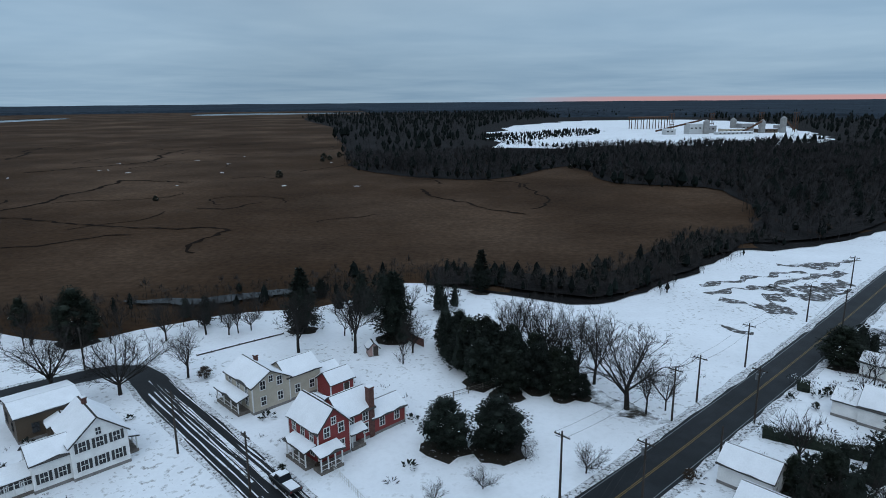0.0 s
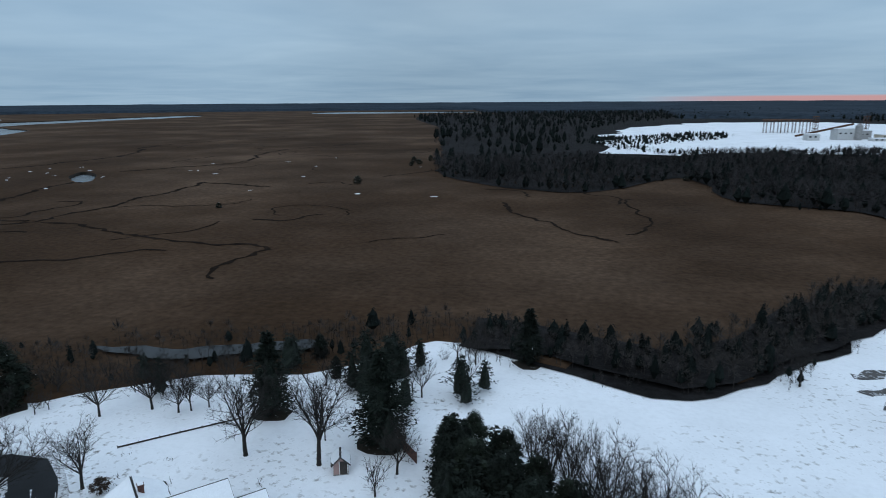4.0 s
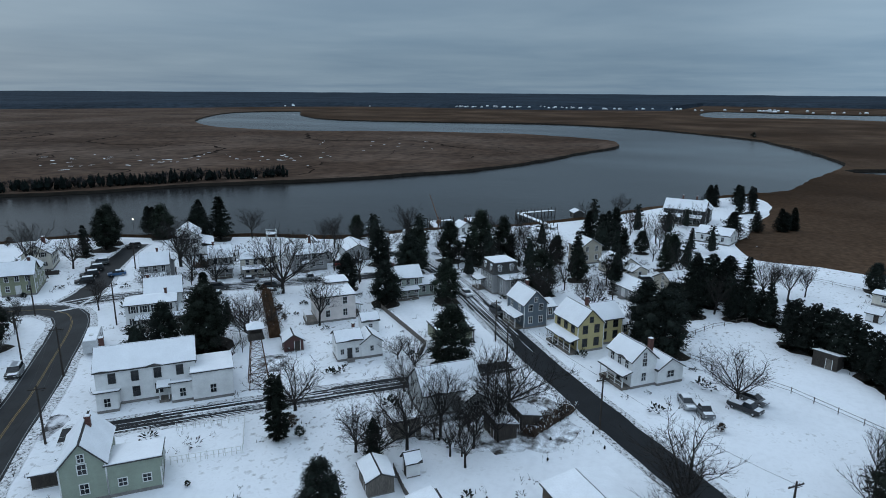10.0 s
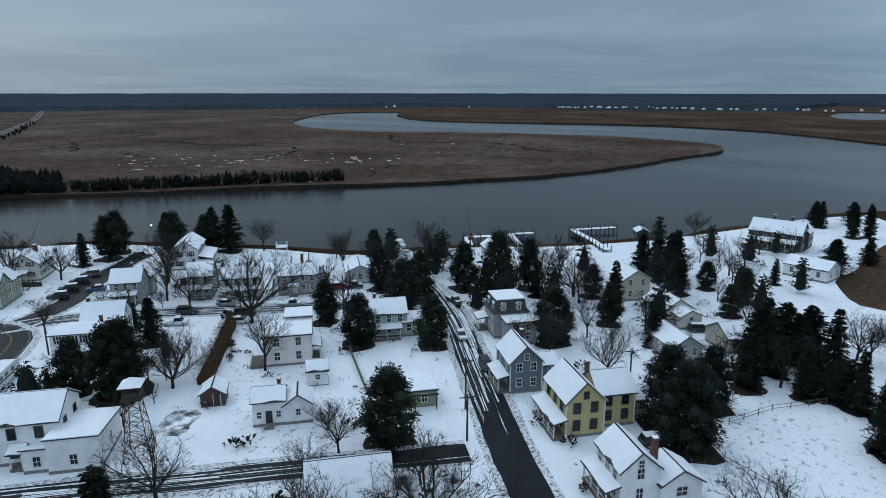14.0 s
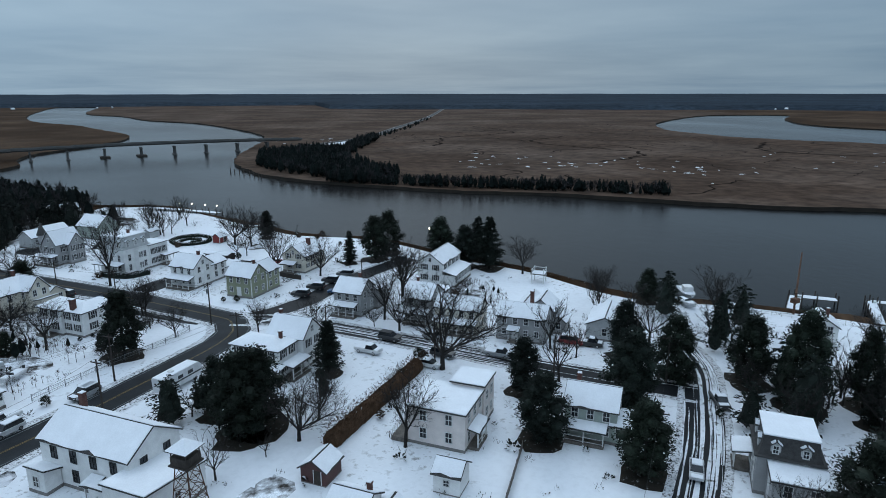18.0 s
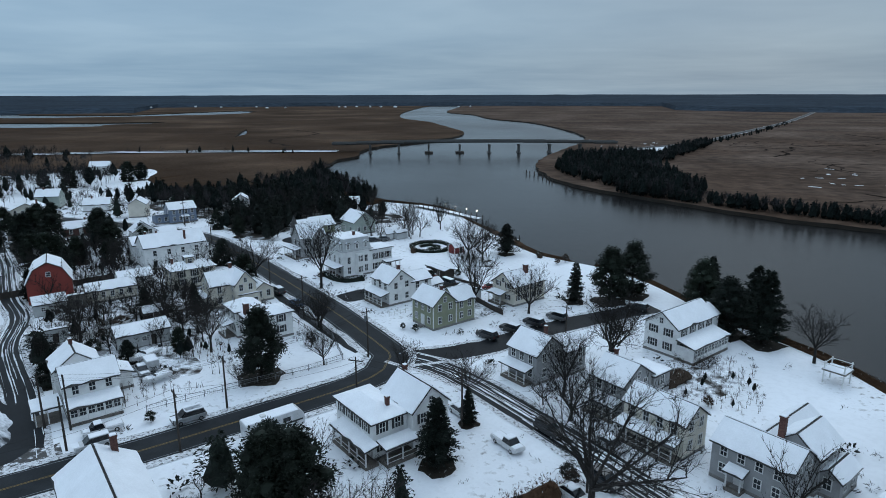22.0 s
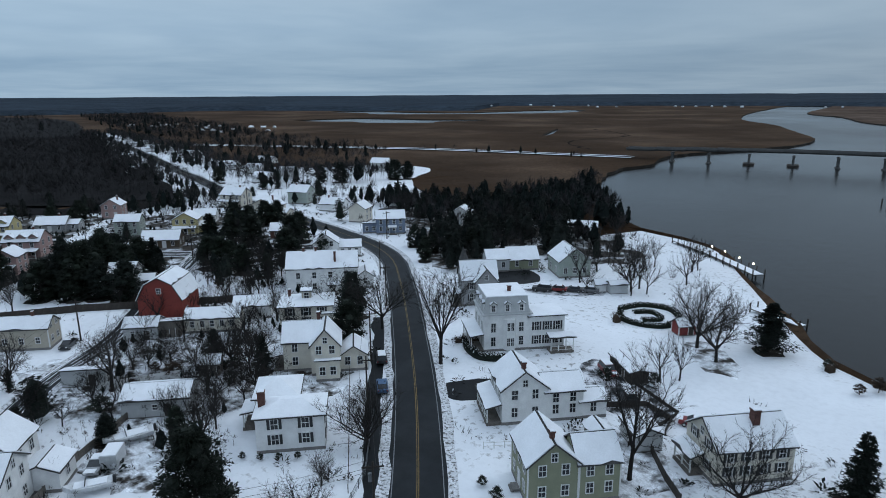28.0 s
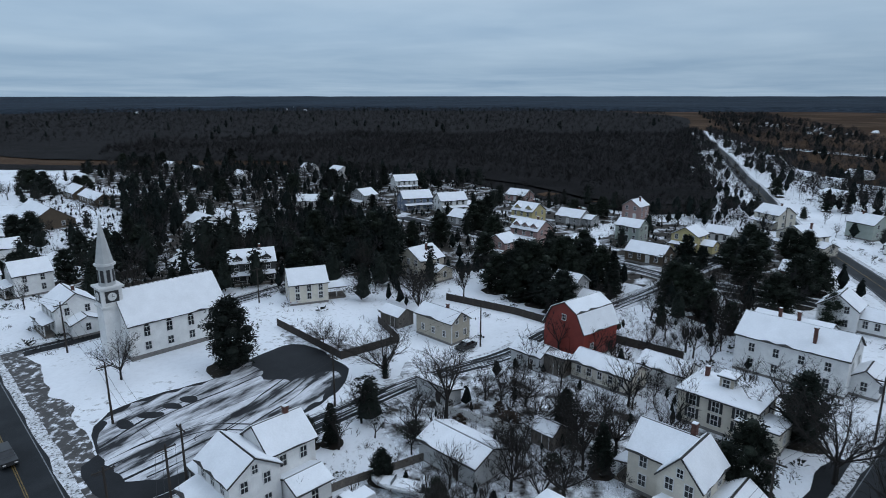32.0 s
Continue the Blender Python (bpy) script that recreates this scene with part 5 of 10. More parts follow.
h = thing("barn", pose(2.9, -64.2, 0, 0, 0, 217), "big red gambrel-roofed barn with snow on the upper slopes", "barn")
bb = block(h, 0, 0, 9.0, 9.2, 5.0, 9.6, "y", "barnred", "", 1, kind="gambrel", base=0.3)
add_window(bb, face("f", 9.0, 9.2, 0, 6.9), 0.8, 1.0)
add_window(bb, face("r", 9.0, 9.2, -2.4, 2.4), 0.8, 1.0)
part("barn_door", Shape().box(0, -0.03, 0, 3.0, 0.08, 3.2), SIDE["barnred"], bb, at=face("f", 9.0, 9.2, 0, 1.9))
h = thing("workshop", pose(-11.1, -65.4, 0, 0, 0, 224), "long low cream workshop with snowy gable roof", "workshop")
block(h, 0, 0, 10.4, 5.2, 2.9, 4.3, "x", "cream", "f5r1l1", 1, wsize=(0.7, 1.2))
h = thing("garage", pose(-11.1, -75, 0, 0, 0, 224), "white three-bay garage with a long band of windows", "garage")
gb = block(h, 0, 0, 7.6, 5.4, 2.8, 4.2, "x", "white", "r1", 1)
part("garage_door", Shape().box(0, -0.03, 0, 5.6, 0.06, 2.0), trim_white, gb, at=face("f", 7.6, 5.4, 0, 1.15))
shed("low white outbuilding beside the barn", -3.9, -54.6, 224, 6.2, 4.6, 2.7, 4.0, "greywhite", win="f2")
shed("low board lean-to beside the barn", -6.9, -58.4, 224, 4.4, 4.0, 2.4, 3.2, "wood", kind="salt")
h = house("large plain white two-storey building with snowy gable roof", -9.3, -96.8, 224, "hall")
block(h, 0, 0, 16.4, 9.0, 6.2, 9.0, "x", "white", "f4r2b4l2", 2, wsize=(0.85, 1.4))
block(h, 10.0, 0.6, 4.0, 5.0, 3.0, 4.4, "y", "white", "f1r1", 1)
block(h, -3.0, 8.2, 12.0, 7.4, 5.4, 7.2, "x", "white", "b4l2", 2, attic=False)
porch(h, 2.6, -5.4, 2.2, 1.6, 2.4, 0, 2, 0.4, rail=False)
chimney(h, 3.0, -3.0, 6.0, 9.8, 0.5)
chimney(h, -2.0, 7.0, 6.6, 8.6, 0.5)
chimney(h, -5.0, 7.0, 6.6, 8.6, 0.5)
h = house("small white gabled house on the corner of the main street", 12.2, -118.3, 224)
block(h, 0, 0, 7.0, 6.4, 4.6, 7.2, "y", "white", "f2r2l2", 2)
block(h, 6.6, 1.0, 6.6, 5.0, 3.0, 4.6, "x", "white", "f3", 1)
h = house("blue clapboard house with white trim facing the bend", 19.1, -154.4, 224)
block(h, 0, 0, 9.6, 7.6, 5.2, 7.4, "x", "blue", "f4r2l2", 2)
block(h, -6.8, 1.0, 5.0, 5.0, 2.6, 3.4, "x", "blue", "f2", 1, kind="salt")
porch(h, 0.5, -4.5, 2.4, 1.6, 2.4, 0, 2, 0.5, rail=False)

# the church
h = thing("church", pose(8.7, 11.8, 0, 0, 0, 224), "white clapboard church with tall steeple, clock and arched windows", "church")
nave = block(h, 0, 0, 10.6, 17.6, 6.4, 11.6, "y", "white", "", 2, base=0.8, name="nave")
for side in "lr":
    for q in range(4):
        x = (q - 1.5) * 3.9
        add_window(nave, face(side, 10.6, 17.6, x, 2.2), 1.0, 1.4, dark=False)
        w_ = add_window(nave, face(side, 10.6, 17.6, x, 4.8), 1.0, 1.7, dark=False)
        part("window_arch", Shape().extrude([(0.5 * math.cos(a), 0.5 * math.sin(a)) for a in np.linspace(0, math.pi, 7)], "y", -0.02, 0.03), glass, w_, at=pose(0, 0, 0.86))
tw = part("tower", Shape().box(0, 0, 6.4, 3.4, 3.4, 12.8), SIDE["white"], h, at=pose(0, -9.6, 0))
part("cornice", Shape().box(0, 0, 9.4, 3.9, 3.9, 0.3), trim_white, tw)
part("cornice", Shape().box(0, 0, 12.8, 4.1, 4.1, 0.35), trim_white, tw)
for q in range(4):
    cm_ = pose(0, 0, 11.2, 0, 0, q * 90) @ pose(0, -1.74, 0)
    ck = part("clock_board", Shape().box(0, 0, 0, 2.2, 0.08, 2.0), trim_dark, tw, at=cm_)
    part("clock_face", Shape().extrude([(0.72 * math.cos(a), 0.72 * math.sin(a)) for a in np.linspace(0, 2 * math.pi, 17)[:-1]], "y", -0.1, -0.02), trim_white, ck)
    part("clock_hand", Shape().box(0.12, -0.12, 0, 0.5, 0.03, 0.07).box(0, -0.12, 0.2, 0.06, 0.03, 0.5), trim_dark, ck)
bf = part("belfry", Shape().loft([[(1.35 * math.cos(k * math.pi / 4 + 0.39), 1.35 * math.sin(k * math.pi / 4 + 0.39), z) for k in range(8)] for z in (12.9, 16.6)]), SIDE["greywhite"], h, at=pose(0, -9.6, 0))
for k in range(8):
    part("louvre", Shape().box(0, -1.27, 14.7, 0.6, 0.06, 2.2), trim_dark, bf, at=pose(0, 0, 0, 0, 0, k * 45 + 0.0))
part("cornice", Shape().loft([[(r * math.cos(k * math.pi / 4 + 0.39), r * math.sin(k * math.pi / 4 + 0.39), z) for k in range(8)] for r, z in ((1.7, 16.5), (1.75, 16.9))]), trim_white, bf)
part("spire", Shape().loft([[(r * math.cos(k * math.pi / 4 + 0.39), r * math.sin(k * math.pi / 4 + 0.39), z) for k in range(8)] for r, z in ((1.45, 16.9), (0.05, 24.6))]), SIDE["greywhite"], h, at=pose(0, -9.6, 0))

h = house("yellow clapboard house with a side porch beside the lane", 32.3, -9.4, 290)
block(h, 0, 0, 8.4, 7.2, 4.6, 7.4, "x", "cream", "f3r2l2b3", 2)
porch(h, 6.4, 0, 4.2, 4.0, 2.5, 0, 3, 0.4, rail=False)
h = house("small grey house with two chimneys beside the fenced lot", 9.3, -39.4, 224)
block(h, 0, 0, 9.4, 4.8, 4.2, 5.8, "x", "tan", "f3r2l1b3", 2, wsize=(0.7, 1.1))
block(h, -2.4, 3.8, 4.0, 3.6, 2.6, 3.4, "x", "tan", "l1", 1, kind="salt")
chimney(h, 1.4, 0, 5.4, 6.8, 0.45)
shed("old grey tin-roofed shed behind the small house", 16.5, -30.4, 224, 5.4, 4.0, 2.4, 3.6, "wood")
shed("long low garage with a curved snow roof", -33.5, -40.8, 224, 9.4, 6.0, 2.8, 4.0, "greywhite", win="f1")
shed("small board shed by the garden", -28.9, -52.4, 224, 3.4, 3.0, 2.2, 3.2, "wood")
shed("white board shed beside the lane", -16.0, -38.2, 224, 6.8, 2.6, 2.2, 2.8, "greywhite", kind="salt")


def plain_house(x, y, yaw, w, d, storeys, wall, label, axis="x", extra=0):
    """A simpler house of the outskirts."""
    FAR_HOUSE[0] = True
    h = house(label, x, y, yaw)
    eave = 2.9 if storeys == 1 else 5.1
    nf = min(6, max(2, int(w / 2.6)))
    block(h, 0, 0, w, d, eave, eave + min(w, d) * 0.33, axis, wall, f"f{nf}r2l2", storeys, door=f"f{nf // 2}", attic=False)
    if extra & 1:
        block(h, w * 0.5 + 1.8, 0.6, 3.6, d * 0.7, 2.7, 3.9, "x", wall, "f1r1", 1, attic=False)
    if extra & 2:
        porch(h, 0, -d / 2 - 1.0, w * 0.9, 2.0, 2.5, 0, 4, 0.5)
    if extra & 4:
        chimney(h, w * 0.2, 0.4, eave + 0.6, eave + min(w, d) * 0.33 + 1.0, 0.5)
    HOMES.append((x, y, max(w, d) / 2 + 3))
    FAR_HOUSE[0] = False
    return h


W, T, G = "white clapboard house with a snow-covered roof", "tan house with a snow-covered roof among trees", "grey house with a snow-covered roof among trees"
plain_house(39.7, 56.2, 224, 8, 8, 2, "white", W, "y", 2)
plain_house(16.7, 34.2, 224, 9, 8, 2, "white", W, "x", 7)
h = plain_house(48.7, 7.2, 290, 11, 8, 2, "dark", "dark timbered house with three snowy dormer gables", "x", 6)
for q in (-3.4, 0, 3.4):
    dormer(h, q, -3.4, 4.6, "f", 2.2, 1.6, "dark", 3.0)
plain_house(50.7, -34.8, 224, 9, 8, 2, "tan", "weathered pale house with a broad snowy roof", "y", 5)
plain_house(145.7, -31.8, 290, 12, 8, 2, "blue", "blue-grey house with long porch and snowy roof", "x", 6)
plain_house(139.7, -45.8, 290, 11, 8, 2, "white", W, "x", 7)
plain_house(196.7, -25.8, 290, 11, 8, 2, "white", W, "x", 2)
plain_house(152.7, 11.2, 270, 11, 7, 1, "white", W, "x", 1)
plain_house(115.7, -49.8, 224, 9, 7, 1, "grey", G, "x", 4)
plain_house(164.7, -76.8, 224, 10, 7, 1, "pink", "reddish low house at the wood's edge", "x", 0)
h = plain_house(115.7, -72.8, 224, 9, 8, 2, "yellow", "bright yellow house with steep cross gables", "x", 6)
dormer(h, -2.4, -3.2, 4.4, "f", 2.4, 1.8, "yellow", 3)
dormer(h, 2.4, -3.2, 4.4, "f", 2.4, 1.8, "yellow", 3)
h = plain_house(84.7, -68.8, 224, 10, 8, 2, "pink", "rose-coloured Victorian house with three steep gables", "x", 6)
for q in (-3.2, 0, 3.2):
    dormer(h, q, -3.2, 4.4, "f", 2.4, 1.8, "pink", 3)
plain_house(67.7, -57.8, 224, 6.4, 6, 2, "pink", "small rose-coloured cottage with a snowy gable", "y", 2)
plain_house(123.7, -113.8, 224, 7, 7, 2, "pink", "reddish gabled house at the wood's edge", "y", 4)
plain_house(115.7, -88.8, 224, 10, 7, 1, "grey", G, "x", 5)
plain_house(87.7, -100.8, 224, 8, 6, 2, "mint", "pale green house with a snowy roof", "x", 0)
plain_house(62.7, -97.8, 224, 11, 7, 1, "brown", "low brown store building with a wide snowy roof", "x", 0)
plain_house(74.7, -113.8, 224, 8, 7, 2, "yellow", "yellow gabled house on the south street", "y", 3)
plain_house(86.7, -128.8, 224, 8, 6, 1, "white", W, "x", 0)
plain_house(106.7, -156.8, 200, 10, 8, 2, "cream", "cream house near the road bend", "x", 6)
plain_house(73.7, -146.8, 200, 11, 8, 2, "cream", "cream house with two snowy gables", "y", 7)
plain_house(41.7, -128.8, 224, 10, 6, 1, "brick", "low brick building with a snowy roof", "x", 4)
plain_house(89.7, -177.8, 20, 9, 8, 2, "mint", "pale green house across the road", "x", 6)
plain_house(27.7, -67.8, 224, 6, 6, 2, "grey", G, "x", 1)
plain_house(25.7, -94.8, 224, 9, 5, 1, "white", W, "x", 0)
plain_house(119.7, 100.2, 224, 26, 14, 1, "brown", "wide low brown hall with a sprawling snowy roof", "x", 0)
plain_house(179.7, 119.2, 224, 15, 9, 1, "brown", "low brown building with a snowy roof", "x", 0)
plain_house(108.7, 39.2, 224, 12, 8, 1, "white", W, "x", 1)
plain_house(95.7, 18.2, 224, 9, 7, 1, "white", W, "x", 4)
plain_house(153.7, -10.8, 224, 9, 7, 2, "grey", G, "y", 2)
plain_house(238.7, 63.2, 224, 10, 7, 1, "white", W, "x", 0)
plain_house(272.7, 33.2, 224, 9, 7, 1, "white", W, "x", 0)
plain_house(64.7, -172.8, 20, 10, 7, 1, "white", W, "x", 4)
plain_house(40.7, -162.8, 20, 6.4, 7, 2, "cream", "small cream gabled house across the road", "y", 0)
plain_house(4.7, -176.8, 20, 6.2, 6, 2, "white", "small white gabled house among pines", "y", 0)
plain_house(-37.3, -182.8, 20, 11, 8, 1, "white", "white riverside house with snowy hip roof", "x", 3)
plain_house(138.7, -284.8, 20, 11, 8, 2, "white", "white house at the marsh edge beyond the woods", "x", 0)
plain_house(223.7, -238.8, 20, 10, 7, 1, "white", W, "x", 0)
plain_house(238.7, -186.8, 200, 12, 8, 1, "white", W, "x", 1)
plain_house(226.7, -268.8, 20, 12, 8, 1, "white", W, "x", 0)
plain_house(156.7, -210.8, 20, 10, 8, 1, "white", W, "x", 0)
plain_house(194.7, -234.8, 20, 10, 8, 1, "white", W, "x", 0)
plain_house(308.7, -266.8, 20, 10, 8, 1, "white", W, "x", 0)
plain_house(388.7, -281.8, 20, 10, 8, 1, "white", W, "x", 0)
plain_house(328.7, -228.8, 200, 10, 8, 1, "white", W, "x", 0)
plain_house(448.7, -306.8, 20, 12, 8, 1, "white", W, "x", 0)
for a_, b_, c_, d_, e_, f_ in ((239, 11, 224, 9, 2, "white"), (261, 95, 224, 11, 1, "tan"), (227, 142, 224, 12, 1, "white"), (164, 104, 224, 22, 1, "brown"), (286, 120, 224, 10, 1, "grey"), (168, -236, 20, 10, 1, "white")):
    plain_house(a_, b_, c_, d_, 7, e_, f_, f"{f_} house with a snowy roof among dark trees", "x", 0)
plain_house(-175, 65, 44, 6.6, 7, 2, "tan", "tan house with a steep snowy roof near the point", "x", 0)
plain_house(-166, 76, 44, 9, 7, 1, "cream", "low cream house with a tan garage wing", "x", 1)
plain_house(-168, 26, 134, 7, 7, 1, "white", "low white waterfront house", "x", 0)
plain_house(-177, 36, 134, 7, 7, 1, "white", "low white waterfront house", "y", 0)
plain_house(-184, 23, 134, 5, 6, 2, "white", "narrow white waterfront house", "y", 4)
plain_house(-150, 57, 44, 4.6, 5, 1, "bluegrey", "small blue-grey garage with a peaked roof", "y", 0)
plain_house(-146, 82, 44, 8.5, 6, 1, "grey", G, "x", 0)
plain_house(86, 98, 134, 9, 7, 1, "white", "white cottage with a snowy roof beside the main road", "x", 1)
plain_house(72.5, 84, 134, 9, 7, 1, "white", "low white house with a front porch beside the main road", "x", 3)
plain_house(43.6, 69.8, 134, 6.6, 5.0, 1, "white", "low white house behind evergreens", "x", 0)


# ---- the bridge over the river ----
def bridge():
    b = thing("bridge", pose(0, 0, 0), "long low concrete highway bridge on pier bents", "bridge")
    a, e = Vector((38.7, -432.8, 0)), Vector((-191.3, -466.8, 0))
    way = (e - a).normalized()
    yaw = math.degrees(math.atan2(way.y, way.x))
    n = 12
    ln = (e - a).length
    for i in range(n):
        p = a + way * ln * (i + 0.5) / n
        z = 7.4 + 1.6 * math.sin(math.pi * (i + 0.5) / n)
        part("deck_span", Shape().box(0, 0, 0, ln / n - 0.06, 9.0, 0.5).box(0, -4.2, 0.6, ln / n - 0.06, 0.3, 0.9).box(0, 4.2, 0.6, ln / n - 0.06, 0.3, 0.9), bridge_concrete, b, at=pose(p.x, p.y, z, 0, 0, yaw))
        part("girder", Shape().box(0, -2.6, -0.75, ln / n - 0.2, 0.5, 1.0).box(0, 2.6, -0.75, ln / n - 0.2, 0.5, 1.0).box(0, 0, -0.75, ln / n - 0.2, 0.5, 1.0), bridge_concrete, b, at=pose(p.x, p.y, z, 0, 0, yaw))
    for x, y in ((8.7, -437.8), (-14.3, -440.8), (-38.3, -444.3), (-63.3, -448.3), (-87.3, -451.8), (-111.3, -455.3), (-136.3, -458.8), (-161.3, -462.8)):
        q = part("pier", Shape().box(0, -2.6, 3.0, 1.3, 1.3, 8.0).box(0, 2.6, 3.0, 1.3, 1.3, 8.0).box(0, 0, 6.6, 1.5, 8.4, 1.1), bridge_concrete, b, at=pose(x, y, -1, 0, 0, yaw))
        if -70 < x < -30:
            part("fender", Shape().box(0, 0, 0.9, 6.5, 10.5, 1.2), wood_dark, q)
        else:
            part("footing", Shape().box(0, 0, 0.6, 2.6, 8.4, 1.0), bridge_concrete, q)


bridge()
causeway = Shape()
ribbon(causeway, smooth_line([(34.7, -433.3), (83.7, -426.8), (186.7, -411.8), (258.7, -388.8), (418.7, -326.8)], 8), 7, -7, 1.6)
tagged(part("causeway_east", causeway, snow), "snow-covered causeway carrying the highway over the marsh", "causeway", kind="structure")
WEST_LINE = [(-187.3, -466.8), (-217.3, -482.8), (-286.3, -556.8), (-361.3, -686.8), (-576.3, -1061.8), (-951.3, -1796.8)]
causeway = Shape()
ribbon(causeway, smooth_line(WEST_LINE, 8), 5.0, -5.0, 1.7, 0, 1.2, 3.0)
tagged(part("causeway_west", causeway, causeway_mat), "narrow gravel causeway carrying the highway over the marsh", "causeway", kind="structure")
verge_ = wander(smooth_line([(-192, -462), (-212, -474), (-252, -516), (-292, -566), (-283, -534), (-257, -484), (-230, -448), (-206, -442), (-222, -462), (-205, -462)], 4, True), 5.0, 0.06)
landing = Shape()
landing.add([(a, b, 1.66) for a, b in verge_], [tuple(t) for t in tess([[Vector((a, b, 0)) for a, b in verge_]])])
tagged(part("causeway_landing", landing, snow_thin), "snow-patched ground beside the end of the bridge", "causeway", kind="structure")
causeway = Shape()
ribbon(causeway, smooth_line([(34.7, -433.3), (83.7, -426.8), (186.7, -411.8), (258.7, -388.8), (418.7, -326.8)], 8), 3.4, -3.4, 1.7)
tagged(part("highway_east", causeway, asphalt), "asphalt highway along the causeway", "road", kind="structure")
causeway = Shape()
ribbon(causeway, smooth_line(WEST_LINE, 8), 3.4, -3.4, 1.8)
tagged(part("highway_west", causeway, asphalt), "asphalt highway along the causeway", "road", kind="structure")

# ---- utility poles and wires ----
POLE = Shape().tube((0, 0, -0.2), (0, 0, 9.3), 0.17, 0.11, 7).mesh("pole", pole_mat)
CROSS = Shape().box(0, 0, 8.7, 2.3, 0.12, 0.14).box(0.5, 0, 8.4, 0.9, 0.05, 0.06, 0).mesh("crossarm", pole_mat)
INSUL = Shape().tube((0, 0, 8.77), (0, 0, 8.97), 0.05, 0.04, 6).mesh("insulator", trim_dark)
TRAFO = Shape().tube((0.32, 0, 7.1), (0.32, 0, 8.0), 0.22, 0.22, 9).mesh("transformer", steel)
ARM = Shape().tube((0, 0, 7.2), (0, -1.6, 7.7), 0.04, 0.03, 5).box(0, -1.8, 7.68, 0.22, 0.5, 0.12).mesh("lamp_arm", steel)


def utility_pole(x, y, h, yaw=44, trafo=False, lamp=False):
    k = h / 9.3
    p = thing("utility_pole", pose(x, y, 0, 0, 0, yaw + 90), "dark wooden utility pole with crossarm and wires", "utility pole", "utility poles")
    p.scale = (1, 1, k)
    part("pole", POLE, None, p)
    if h > 6.2:
        part("crossarm", CROSS, None, p)
        for q in (-1.0, -0.4, 0.4, 1.0):
            part("insulator", INSUL, None, p, at=pose(q, 0, 0))
    if trafo:
        part("transformer", TRAFO, None, p, "grey transformer can")
    if lamp:
        part("lamp_arm", ARM, None, p, "street lamp on a steel arm")
    return (x, y, h)


WIRES = Shape()


def wire(a, b, sag=0.9, off=(0,), drop=0.35):
    d = Vector((b[0] - a[0], b[1] - a[1], 0)).normalized()
    n = Vector((-d.y, d.x, 0))
    for o in off:
        prev = None
        for i in range(9):
            t = i / 8
            z = (a[2] - drop) * (1 - t) + (b[2] - drop) * t - sag * 4 * t * (1 - t)
            q = Vector((a[0] * (1 - t) + b[0] * t, a[1] * (1 - t) + b[1] * t, z)) + n * o
            if prev is not None:
                WIRES.tube(prev, q, 0.018, 0.018, 3, cap=False)
            prev = q


road_line = [utility_pole(110.2, 154.2, 8.6), utility_pole(84.6, 129.3, 8.6), utility_pole(59.9, 105.8, 8.6, lamp=False), utility_pole(45.6, 92.3, 8.2), utility_pole(39.4, 86.3, 9.0), utility_pole(18.7, 67.4, 9.2)]
for a, b in zip(road_line, road_line[1:]):
    wire(a, b, 0.7, (-0.9, 0.9))
east_line = [utility_pole(89.1, 124.0, 9.2), utility_pole(51.6, 85.3, 9.3, trafo=True, lamp=True), utility_pole(28.2, 65.3, 9.3, trafo=True), utility_pole(3.1, 27.9, 9.5), utility_pole(-22.5, 7.6, 9.3, lamp=True), utility_pole(-42.3, -8.4, 8.6),
             utility_pole(-61.9, -16.8, 8.6), utility_pole(-79.2, -37.8, 9.4, -46, True), utility_pole(-61, -56.4, 9.6, -46), utility_pole(-47.9, -71.4, 9.4, -46), utility_pole(-30.7, -95.2, 9.6, -46, True), utility_pole(-13.3, -112.8, 9.2, -46), utility_pole(12.7, -145.3, 9.2, -20)]
for a, b in zip(east_line, east_line[1:]):
    wire(a, b, 0.9, (-1.0, -0.3, 1.0))
west_line = [utility_pole(-31.8, 22.7, 8.4), utility_pole(-44.9, 13.0, 9.0), utility_pole(-60.9, -4.6, 9.2), utility_pole(-82.3, -16.8, 9.4, 80), utility_pole(-98.1, -15.2, 9.0, 130, lamp=True), utility_pole(-114.3, -1.2, 8.6, 130), utility_pole(-128.6, 15.4, 8.8, 130), utility_pole(-146.5, 14.8, 8.6, 130)]
for a, b in zip(west_line, west_line[1:]):
    wire(a, b, 0.8, (-0.9, 0.9))
back_line = [utility_pole(-62.3, 107.3, 8.4), utility_pole(-79.6, 84.4, 8.6), utility_pole(-106.2, 59.6, 8.6), utility_pole(-127.0, 41.0, 8.4), utility_pole(-146.0, 23.0, 8.6)]
for a, b in zip(back_line, back_line[1:]):
    wire(a, b, 0.8, (0,))
lane_line = [utility_pole(-20.1, 68.7, 8.8), utility_pole(-33.2, 78.4, 9.6)]
wire(lane_line[0], lane_line[1], 0.5)
church_line = [utility_pole(-38.2, -8.5, 8.6, -46), utility_pole(-18.3, -22.8, 8.4, -46), utility_pole(3.9, -46.2, 8.4, -46), utility_pole(38.4, -92.3, 8.4, -46)]
for a, b in zip(church_line, church_line[1:]):
    wire(a, b, 0.9, (-0.8, 0.8))
for x, y, h in ((29.9, 0.7, 8.2), (-115.6, -48.4, 7.6), (-52.3, -162.7, 9.0), (-124.4, 79.7, 8.2), (-98.4, 64.4, 7.2), (-45.4, -3.3, 8.0), (43.1, 77.5, 4.0), (64.7, -136.8, 9), (96.7, -154.8, 9), (148.7, -172.8, 9)):
    utility_pole(x, y, h)
